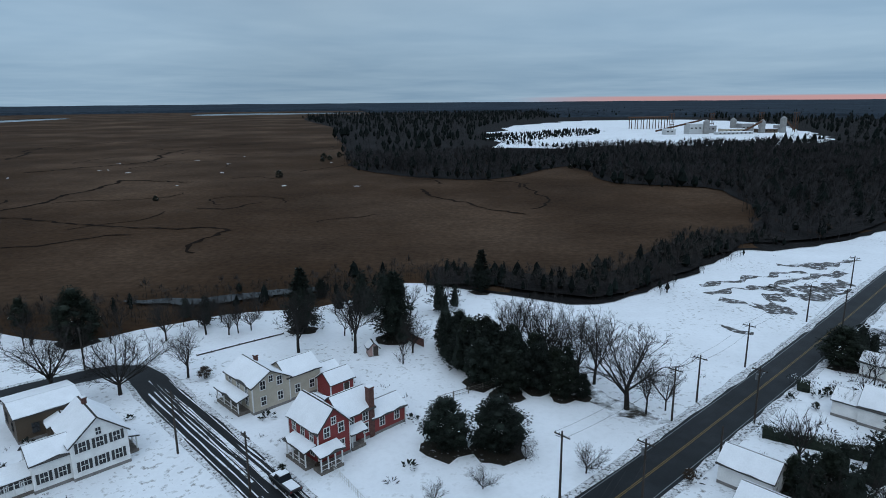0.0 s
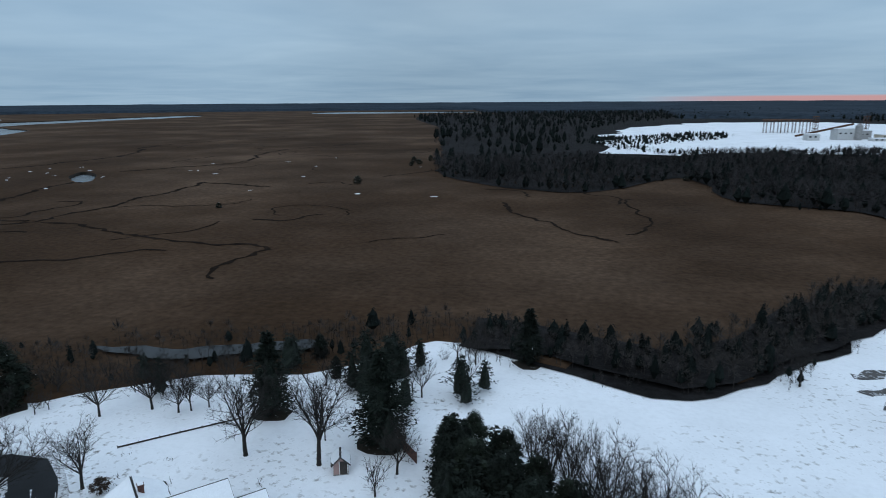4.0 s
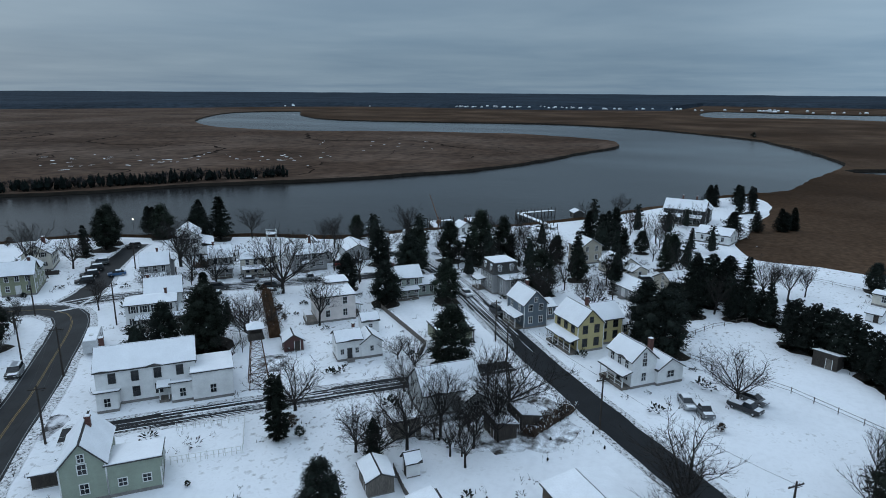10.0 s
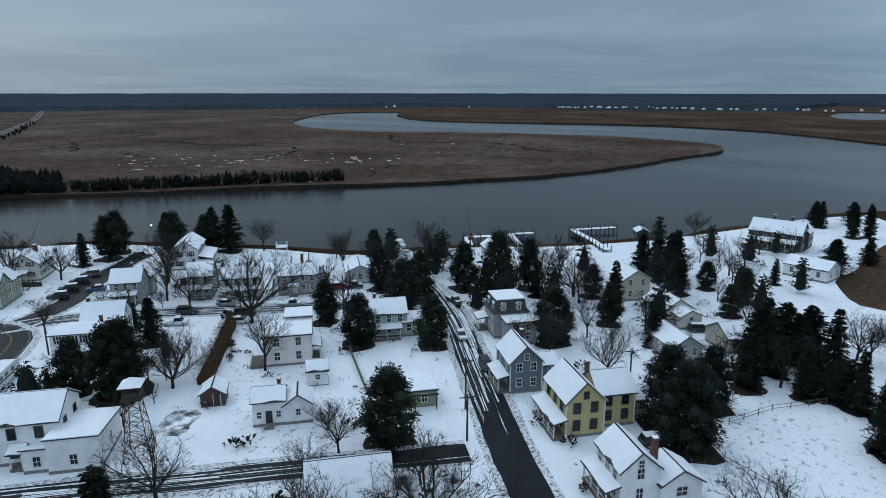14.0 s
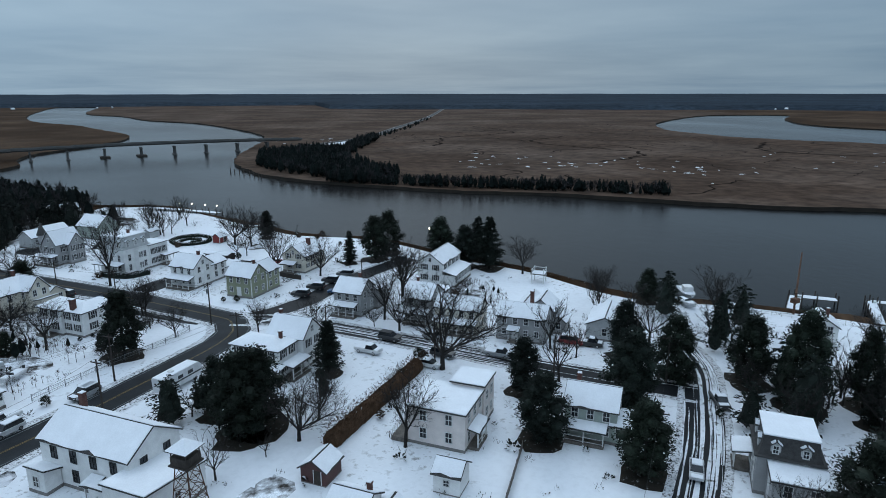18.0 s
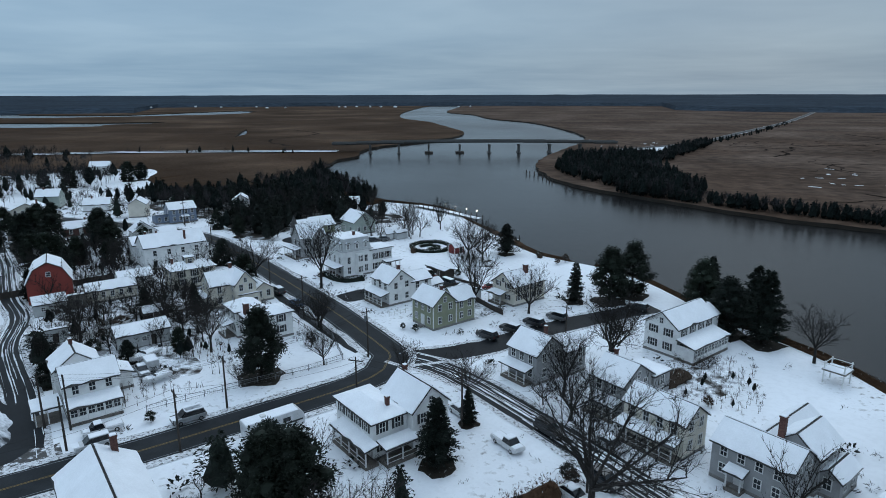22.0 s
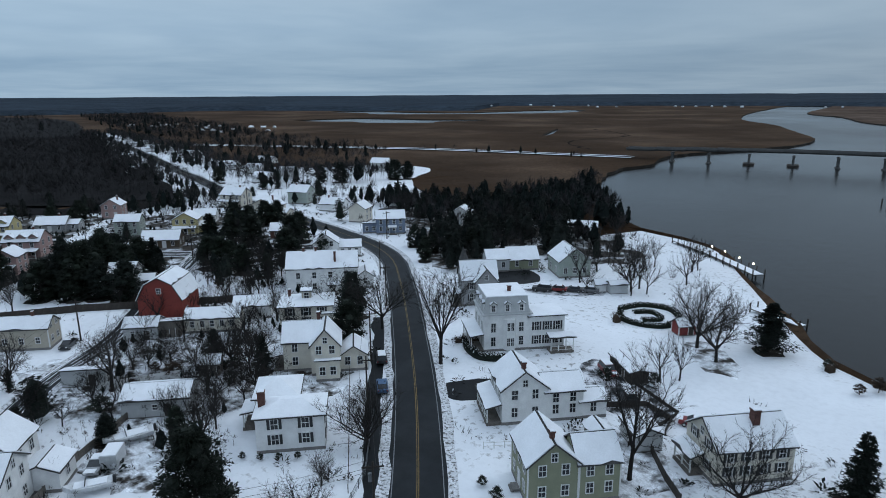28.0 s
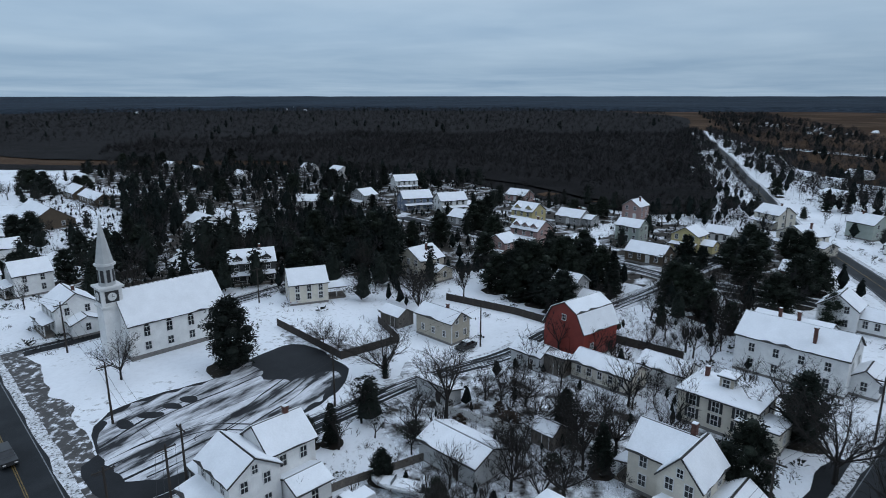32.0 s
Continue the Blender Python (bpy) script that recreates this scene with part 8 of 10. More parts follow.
causeway_trees = belt([(-290, -548), (-330, -610), (-385, -695), (-440, -800), (-533, -971)], 5, -5)
stand("causeway_trees", "trees along the causeway across the marsh", causeway_trees, 5, 5.5, wood_far, 10, 16, 0.6, pine_far, patchy=-0.05)
east_verge = belt([(60, -424), (120, -414), (190, -404), (260, -380), (330, -356)], 3, -6)
stand("highway_trees", "small trees dotted along the highway bank", east_verge, 4.5, 7.0, wood_far, 16, 22, 0.6, pine_far, patchy=0.12)


def far_rim():
    """The forest that closes the view all round, rising to the skyline."""
    rs = np.random.RandomState(8)
    s = Shape()
    n = 220
    rings = []
    for r, z in ((0, 0.5), (60, 12), (700, 15), (1500, 21), (2100, 30), (2500, 34)):
        ring = []
        for i in range(n):
            a = 2 * math.pi * i / n
            deg = math.degrees(a)
            near = 1750 + 260 * noise.noise((math.cos(a) * 3, math.sin(a) * 3, 2.0))
            if 95 < deg < 165:
                near = 3300
            elif 165 <= deg < 180 or 80 < deg <= 95:
                near = 2500
            elif 255 < deg < 300:
                near = 2300
            rr = min(4850, near + r * (4850 - near) / 2500)
            zz = 0.4 if r == 0 else z + 3 * noise.noise((math.cos(a) * 40, math.sin(a) * 40, r * 0.01))
            ring.append((rr * math.cos(a) - 40, rr * math.sin(a), zz))
        rings.append(ring)
    s.loft(rings, cap=False)
    ob = part("distant_forest", s, canopy_far_haze)
    return tagged(ob, "dark distant forest closing the horizon all round", "forest", kind="structure")


far_rim()
ps = Shape()
ps.add([(a, b, 2.3) for a, b in plant_snow], [tuple(t) for t in tess([[Vector((a, b, 0)) for a, b in plant_snow]])])
tagged(part("works_yard", ps, ground_snow), "wide snow-covered yard of the distant works", "yard", kind="structure")

# ---- the many trees and brush between the farther houses, joined as stuff ----
def low_bare(seed):
    rnd = random.Random(seed)
    t = Shape()
    pts, dirs = limb(t, Vector((0, 0, -0.02)), Vector((0, 0, 1)), 0.27, 0.022, 0.015, 5, rnd, 0.10, 2)
    for i in range(6):
        az = 2 * math.pi * (i + rnd.uniform(-0.3, 0.3)) / 6
        sp = rnd.uniform(0.3, 0.8)
        d = Vector((math.cos(az) * math.sin(sp), math.sin(az) * math.sin(sp), math.cos(sp)))
        p1, d1 = limb(t, pts[-1] - Vector((0, 0, rnd.uniform(0, 0.08))), d, rnd.uniform(0.34, 0.46), 0.010, 0.004, 3, rnd, 0.35, 3)
        for j in range(6):
            k = 1 + j % 3
            d2 = (side_way(d1[k], rnd, rnd.uniform(0.4, 0.9)) + Vector((0, 0, 0.35))).normalized()
            p2, dd2 = limb(t, p1[k], d2, rnd.uniform(0.15, 0.25), 0.004, 0.002, 3, rnd, 0.4, 2)
            for m in range(9):
                sliver(t, p2[1 + m % 2], (side_way(dd2[1 + m % 2], rnd, rnd.uniform(0.3, 0.9)) + Vector((0, 0, 0.2))).normalized(), rnd.uniform(0.08, 0.15), 0.0026, rnd)
    return t.mesh("low_tree", twig)


def low_pine(seed, width, power):
    return cone_meshes(seed, width, 44, 0.08, 0.45, needles, 0.003, 12, power, 1.9, 0.72)[1]


def low_brush(seed):
    """A tangle of thin stems fanning from the ground."""
    rnd = random.Random(seed)
    t = Shape()
    for i in range(70):
        a, r = rnd.uniform(0, 6.28), rnd.random() ** 0.5 * 0.4
        d = Vector((math.cos(a) * r, math.sin(a) * r, 0.6)).normalized()
        p = Vector((math.cos(a) * r * 0.5, math.sin(a) * r * 0.5, -0.02))
        if i > 30:
            p = p + d * rnd.uniform(0.3, 0.6)
            d = side_way(d, rnd, rnd.uniform(0.3, 1.0))
        sliver(t, p, d, rnd.uniform(0.35, 0.9), 0.010, rnd)
    return t.mesh("low_brush", twig)


LOW = {"bare": [low_bare(s) for s in (31, 32, 33)], "pine": [low_pine(34, 0.30, 0.6), low_pine(35, 0.24, 0.8), low_pine(36, 0.36, 0.5)], "brush": [low_brush(41), low_brush(42)]}


def arrays(me):
    v = np.empty(len(me.vertices) * 3)
    me.vertices.foreach_get("co", v)
    return v.reshape(-1, 3), [tuple(p.vertices) for p in me.polygons], [p.material_index for p in me.polygons]


LOWA = {k: [arrays(m) for m in ms] for k, ms in LOW.items()}


def grove(name, label, poly, count, mix_, hlo, hhi, seed, mats, road_gap=5.5, home_gap=-2.0, avoid=(), lots=0.12):
    rs = random.Random(seed)
    poly = np.array(poly, float)
    lo, hi = poly.min(axis=0), poly.max(axis=0)
    vs, fs, ms, off, made, tries = [], [], [], 0, 0, 0
    while made < count and tries < count * 12:
        tries += 1
        p = np.array([rs.uniform(lo[0], hi[0]), rs.uniform(lo[1], hi[1])])
        if not inside(poly, p[None])[0] or np.min(np.hypot(*(ROAD_PTS - p).T)) < road_gap or np.any(np.hypot(*(HOMES_A - p).T) < HOMES_R + home_gap):
            continue
        if any(inside(np.array(a, float), p[None])[0] for a in avoid):
            continue
        if any(inside(q_, p[None])[0] for q_ in (BEND_LOTS, OPEN_LOTS, SNOW_LOTS)) and rs.random() > lots:
            continue
        kind = "bare" if rs.random() < mix_[0] else ("pine" if rs.random() < mix_[1] else "brush")
        h = rs.uniform(hlo, hhi) * (1.0 if kind != "brush" else 0.28)
        v, f, m = rs.choice(LOWA[kind])
        a = rs.uniform(0, 6.28)
        w = h * rs.uniform(0.85, 1.2)
        c, s = math.cos(a), math.sin(a)
        vs.append(np.stack([p[0] + w * (v[:, 0] * c - v[:, 1] * s), p[1] + w * (v[:, 0] * s + v[:, 1] * c), v[:, 2] * h], 1))
        fs += [tuple(i + off for i in q) for q in f]
        ms += [0] * len(f) if kind != "pine" else [1 + k for k in m]
        off += len(v)
        made += 1
    me = bpy.data.meshes.new(name)
    me.from_pydata(np.concatenate(vs).tolist(), [], fs)
    for m in mats:
        me.materials.append(m)
    me.polygons.foreach_set("material_index", ms)
    me.update()
    return tagged(new(name, me), label, "trees", kind="stuff")


M3 = [twig, needles, snow_roof]
lot = [(22, -26), (32, -44), (22, -58), (8.7, -66.8), (-3.3, -58.8), (6, -48), (12, -34)]
lots = [[(-34, -4), (-24, 8), (-8, 2), (8, -18), (4, -30), (-12, -30)], lot]
grove("village_trees_east", "bare trees and dark pines crowding the eastern lots", [(20, -34), (36, 10), (20, 40), (60, 100), (200, 170), (320, 150), (290, 30), (272, -15), (220.7, -64.8), (148.7, -108.8), (98.7, -106.8), (40, -60)], 330, (0.5, 0.8), 5, 10, 1, M3, 6, -1, lots=0.75)
grove("village_trees_south", "bare trees and pines among the southern houses", [(40, -60), (98.7, -106.8), (148.7, -108.8), (148.7, -156.8), (88.7, -196.8), (28.7, -186.8), (-21.3, -166.8), (-41.3, -146.8), (8.7, -126.8), (-1.3, -86.8), (18.7, -66.8)], 120, (0.55, 0.6), 4.5, 9, 2, M3, 5.5, -1, lots=0.7)
grove("street_gardens", "bare garden trees and brush behind the main street houses", [(-46, -18), (-30, -14), (4, -50), (-5.3, -58.8), (-17.3, -68.8), (-35.3, -58.8), (-52, -40), (-44, -28)], 48, (0.62, 0.12), 4, 8, 3, M3, 4.5, -3.5)
grove("lane_gardens", "bare trees and brush beside the church lane", [(2, -56), (38.7, -92.8), (22.7, -108.8), (-21.3, -86.8), (-29.3, -70.8), (-17.3, -62.8)], 34, (0.6, 0.12), 6, 10, 4, M3, 4.5, -3)
grove("church_trees", "dark pines and bare trees behind the church", [(24, 16), (40, 6), (44, -22), (30, -34), (60, -50), (80, -20), (70, 40), (30, 40)], 46, (0.3, 0.95), 8, 13, 5, M3, 4, -2)
grove("point_trees", "cedars and bare trees about the houses near the point", [(-130, 62), (-120, 92), (-140, 108), (-190, 104), (-240, 96), (-236, 62), (-205, 30), (-180, 20), (-155, 40)], 40, (0.6, 0.8), 7, 12, 6, M3, 5, -2)
grove("waterfront_trees", "bare trees and brush along the waterfront gardens", [(-150, -10), (-146, 24), (-170, 20), (-186, 8), (-172, -8)], 14, (0.5, 0.8), 7, 11, 7, M3, 5, -2)
grove("garden_brush", "bare saplings and brush in the old garden by the back street", [(-64, 52), (-92, 58), (-92, 70), (-76, 84), (-64, 76), (-60, 62)], 13, (0.6, 0.1), 5, 9, 8, M3, 4, -4)
grove("hall_brush", "brush and small trees behind the hall", [(-66, 4), (-84, -8), (-94, 2), (-86, 18), (-76, 24)], 18, (0.35, 0.45), 4, 8, 9, M3, 5, -3)
grove("river_lawn_trees", "bare trees about the riverside gardens", [(-61.3, -106.8), (-85.3, -88.8), (-97.3, -92.8), (-93.3, -126.8), (-79.3, -166.8), (-53.3, -156.8)], 26, (0.6, 0.6), 7, 12, 10, M3, 5, -1, [[(-61.3, -102.8), (-89.3, -88.8), (-101.3, -126.8), (-85.3, -146.8), (-61.3, -121.8)]])
grove("north_field_trees", "bare trees and cedars along the marsh edge gardens", [(-30, 128), (-18, 146), (4, 158), (8, 140), (-2, 124), (6, 112), (-4, 108)], 40, (0.55, 0.6), 5, 9, 11, M3, 5, -3)
grove("marsh_fringe", "thin bare saplings along the marsh edge", [(-100, 124), (-70, 116), (-44, 132), (-26, 138), (-28, 146), (-46, 141), (-74, 126)], 40, (0.75, 0.35), 4, 8, 12, M3, 5, -3)
grove("roadside_trees", "bare trees and pines round the houses by the main road", [(34, 58), (60, 60), (110, 110), (100, 125), (60, 84)], 26, (0.45, 0.6), 4, 8, 13, M3, 6, -3)
grove("far_street_trees", "bare trees and pines among the outlying houses", [(148.7, -166.8), (258.7, -176.8), (478.7, -266.8), (658.7, -346.8), (648.7, -396.8), (418.7, -316.8), (238.7, -258.8), (128.7, -286.8), (108.7, -236.8)], 150, (0.75, 0.5), 6, 11, 14, M3, 6, -3)


# the thick growth of the back lots
stand("lot_woods", "dense dark pines and bare trees behind the church", [(42, 6), (52, -22), (68, -30), (112, -22), (130, 4), (118, 22), (70, 14)], 3.6, 9.5, wood_far, 21, 26, 0.55, pine_far, gaps=True)
stand("pine_lot", "dark pines between the snowy eastern lots", [(40, 44), (46, 30), (62, 36), (118, 50), (194, 84), (186, 106), (112, 66), (60, 48)], 4.2, 10.0, wood_far, 26, 26, 0.6, pine_far, gaps=True)
stand("rear_lot_woods", "bare trees and evergreens round the hindmost houses", [(130, 20), (170, 0), (205, -18), (190, -62), (222, -62), (270, -14), (290, 40), (330, 170), (250, 150), (200, 90)], 5.0, 9.0, wood_far, 27, 26, 0.30, pine_far, gaps=True, patchy=-0.3)
stand("south_lot_woods", "dense bare trees and pines between the southern houses", [(38.7, -62.8), (98.7, -108.8), (148.7, -110.8), (148.7, -156.8), (98.7, -211.8), (38.7, -201.8), (-21.3, -181.8), (-11.3, -146.8), (12.7, -116.8), (18.7, -86.8)], 5.0, 8.0, wood_far, 22, 26, 0.35, pine_far, gaps=True)
stand("outer_woods", "bare trees and pines crowding the outlying houses", [(148.7, -161.8), (258.7, -176.8), (478.7, -266.8), (658.7, -346.8), (678.7, -391.8), (418.7, -321.8), (233.7, -258.8), (128.7, -296.8), (103.7, -236.8)], 4.8, 9.5, wood_far, 23, 24, 0.10, pine_far, gaps=True)


def weeds(name, label, count, seed, box, lo, hi, mats, near_homes):
    """Dry stalks, fallen twigs and leaf litter standing out of the snow, in loose drifts."""
    rs = random.Random(seed)
    vs, fs, ms = [], [], []
    made = tries = 0
    while made < count and tries < count * 10:
        tries += 1
        if near_homes:
            k = rs.randrange(len(HOMES))
            a, r = rs.uniform(0, 6.28), HOMES[k][2] * rs.uniform(0.75, 2.3)
            x, y = HOMES[k][0] + math.cos(a) * r, HOMES[k][1] + math.sin(a) * r
        else:
            x, y = rs.uniform(box[0], box[2]), rs.uniform(box[1], box[3])
        if noise.noise((x * 0.06, y * 0.06, seed)) < rs.uniform(-0.25, 0.35):
            continue
        q = np.array([x, y])
        if not inside(town_snow, q[None])[0] or np.min(np.hypot(*(ROAD_PTS - q).T)) < 4.2 or np.any(np.hypot(*(HOMES_A - q).T) < HOMES_R * 0.62):
            continue
        made += 1
        size = rs.uniform(lo, hi)
        for k in range(7):
            a, r = rs.uniform(0, 6.28), rs.random() * size
            px_, py_ = x + math.cos(a) * r, y + math.sin(a) * r
            o = len(vs)
            h = rs.uniform(0.25, 0.8) * size
            b = rs.uniform(0, 6.28)
            w = 0.03 + 0.02 * size
            vs += [(px_ - math.sin(b) * w, py_ + math.cos(b) * w, 0), (px_ + math.sin(b) * w, py_ - math.cos(b) * w, 0), (px_ + math.cos(b) * h * 0.6, py_ + math.sin(b) * h * 0.6, h)]
            fs.append((o, o + 1, o + 2))
            ms.append(0)
        for k in range(2):
            a, r = rs.uniform(0, 6.28), rs.random() * size * 1.2
            px_, py_ = x + math.cos(a) * r, y + math.sin(a) * r
            o = len(vs)
            w, b, z = rs.uniform(0.04, 0.15), rs.uniform(0, 6.28), rs.uniform(0.02, 0.05)
            vs += [(px_ + math.cos(b + i * 1.571) * w * rs.uniform(0.6, 1.5), py_ + math.sin(b + i * 1.571) * w * rs.uniform(0.6, 1.5), z) for i in range(4)]
            fs.append((o, o + 1, o + 2, o + 3))
            ms.append(1)
    me = bpy.data.meshes.new(name)
    me.from_pydata(vs, [], fs)
    for m in mats:
        me.materials.append(m)
    me.polygons.foreach_set("material_index", ms)
    me.update()
    return tagged(new(name, me), label, "weeds", kind="stuff")


weeds("garden_weeds", "dry weeds, twigs and leaf litter in the snowy gardens", 1900, 61, None, 0.4, 1.5, [twig, shrub_mat], True)
weeds("open_lot_weeds", "dry stalks and twigs poking through open snow", 160, 62, (-220, -200, 120, 190), 0.3, 1.0, [twig, shrub_mat], False)

# the dense evergreen growth beside the bare tree row, the brush of the marsh edge and shrubs round the houses
grove("evergreen_thicket", "dense dark broad-leaved evergreens dusted with snow", [(4, 121), (10, 121), (15, 113), (21, 107), (25, 103), (29, 97), (24, 95), (19, 97), (14, 99.5), (9, 102), (4, 109)], 44, (0.0, 1.0), 5.0, 8.5, 31, M3, 4, -4)
fringe = [(-112, 134), (-96, 131), (-74, 123.5), (-62, 130), (-45, 140), (-27, 144), (-16, 153), (-5, 164), (6, 162.5), (14, 158), (10, 172), (-8, 172), (-26, 164), (-48, 158), (-66, 152), (-84, 143), (-100, 141), (-120, 150), (-128, 160), (-138, 172), (-150, 177), (-146, 168), (-130, 150)]
pool_line = wander(smooth_line([(-74, 144), (-62, 142.6), (-54, 141), (-45, 145), (-36, 149.5), (-28, 152), (-31, 155.6), (-44, 150.5), (-56, 147), (-66, 146)], 2, True), 1.4, 0.2)
stand("marsh_fringe_brush", "tangled brown brush and saplings at the marsh edge", fringe, 1.8, 3.6, twig, 33, 14, 0.05, pine_far, keep_out=(pool_line,), floor_z=0.3)
stand("marsh_fringe_trees", "thin bare trees and cedars at the marsh edge", fringe, 6.0, 8.0, twig, 34, 30, 0.14, pine_far, keep_out=(pool_line,), floor_z=0.3)
pool = Shape()
pool.add([(a, b, 1.25) for a, b in pool_line], [tuple(t) for t in tess([[Vector((a, b, 0)) for a, b in pool_line]])])
tagged(part("marsh_pool", pool, water_mat), "narrow grey pool of standing water in the brush", "water", kind="structure")


def shrubs(name, label, seed, count, lo, hi):
    """Low clipped and wild shrubs along the house walls and lot lines."""
    rs = random.Random(seed)
    s = Shape()
    for hx, hy, hr in HOMES:
        for _ in range(count):
            a, r = rs.uniform(0, 6.28), hr * rs.uniform(0.68, 1.7)
            x, y = hx + math.cos(a) * r, hy + math.sin(a) * r
            q = np.array([x, y])
            if np.min(np.hypot(*(ROAD_PTS - q).T)) < 5 or np.any(np.hypot(*(HOMES_A - q).T) < HOMES_R * 0.64):
                continue
            w = rs.uniform(lo, hi)
            leafy = rs.random() < 0.55
            for k in range(26):
                d = Vector((rs.gauss(0, 1), rs.gauss(0, 1), abs(rs.gauss(0, 0.8)))).normalized()
                spray(s, Vector((x, y, 0.1)) + d * w * rs.uniform(0.3, 0.8), (d + Vector((rs.uniform(-0.5, 0.5), rs.uniform(-0.5, 0.5), 0.3))).normalized(), w * rs.uniform(0.4, 0.7), w * (0.14 if leafy else 0.05), 2 if rs.random() < 0.12 and d.z > 0.5 else (0 if leafy else 1), rs)
    return tagged(part(name, s, [needles, twig, snow_roof]), label, "shrubs", kind="stuff")


shrubs("garden_shrubs", "dark low shrubs along house walls and lot lines", 71, 9, 0.5, 1.5)

M4 = [twig, needles, snow_roof]
grove("back_yard_trees", "bare trees, brush and dark evergreens crowding the back yards", [(-44, -58), (-30, -44), (-8, -56), (2, -48), (20, -60), (30, -84), (14, -104), (-4, -92), (-22, -72)], 34, (0.6, 0.2), 4, 9, 35, M4, 4.5, -3.2, lots + [[(-18, -82), (-18, -54), (12, -50), (16, -80)]])
grove("mansion_trees", "dark pines and brush between the mansion and the river bend", [(-26, -124), (-16, -124), (-4, -144), (10, -154), (-20, -176), (-60, -170), (-66, -158), (-30, -152)], 55, (0.25, 0.8), 6, 11, 36, M4, 11, -1.5)
grove("bend_trees", "dark evergreens and brush along the bend of the road", [(-2, -142), (30, -154), (60, -162), (60, -200), (20, -206), (-30, -196), (-30, -176)], 80, (0.3, 0.8), 6, 11, 37, M4, 11, -0.5, [[(0, -140), (-2, -164), (40, -178), (64, -164), (30, -146)]])
grove("river_road_trees", "bare trees and evergreens among the waterfront cottages", [(-118, 8), (-150, 44), (-176, 58), (-200, 40), (-186, 12), (-165, 18), (-146, 12), (-132, -2)], 26, (0.8, 0.6), 6, 12, 38, M4, 4.5, -1.5)

stand("garden_thickets", "low tangles of dry vines and brush in the back gardens", [(-60, -28), (-44, -12), (-24, -32), (-4, -50), (22, -76), (30, -96), (4, -102), (-18, -84), (-40, -58)], 1.4, 2.4, fringe_mat, 81, 18, 0.06, pine_far, gaps=True, patchy=-0.06)
stand("garden_scrub", "bare bushes and small trees crowding the back gardens", [(-58, -30), (-42, -14), (-22, -30), (-2, -50), (24, -76), (32, -96), (4, -104), (-18, -86), (-40, -60)], 2.6, 4.2, wood_far, 91, 26, 0.05, pine_far, gaps=True, patchy=0.02, lots=False)
stand("lot_scrub", "bare trees and evergreens between the eastern yards", [(40, 8), (24, -26), (30, -44), (58, -66), (92, -56), (84, -34), (62, -22)], 3.0, 5.6, wood_far, 92, 24, 0.4, pine_far, gaps=True, patchy=-0.05, lots=False)
stand("bend_woods", "dense pines and bare trees inside the bend of the road", [(-22, -130), (-12, -136), (0, -152), (20, -166), (48, -184), (44, -204), (0, -206), (-40, -188), (-60, -172), (-58, -160), (-34, -154), (-26, -142)], 3.4, 8.6, wood_far, 93, 28, 0.28, pine_far, gaps=True, patchy=0.0, lots=False)
stand("shore_scrub", "low brown brush beside the river house", [(-126, -40), (-142, -44), (-149, -34), (-143, -22), (-130, -25)], 1.5, 1.7, fringe_mat, 94, 16, 0.08, pine_far, gaps=True, patchy=-0.02)
stand("lane_thickets", "low brush between the old gardens and the lanes", [(-62, 54), (-92, 56), (-90, 72), (-74, 88), (-64, 74)], 1.6, 1.2, fringe_mat, 82, 11, 0.1, pine_far, gaps=True, patchy=0.0)
stand("outer_thickets", "low brush and hedges among the eastern lots", [(30, 30), (60, -40), (100, -90), (150, -100), (220, -60), (270, 0), (290, 80), (200, 150), (90, 90)], 2.1, 2.2, fringe_mat, 84, 10, 0.25, pine_far, gaps=True, patchy=-0.32, dense=1.5, lots=False)
stand("south_thickets", "low brush, hedges and saplings among the southern lots", [(20, -104), (44, -76), (70, -66), (100, -90), (150, -104), (140, -150), (100, -160), (60, -150), (30, -128)], 2.0, 2.0, fringe_mat, 85, 10, 0.25, pine_far, gaps=True, patchy=-0.2, dense=1.5, lots=False)
U_, V_ = 44, 134
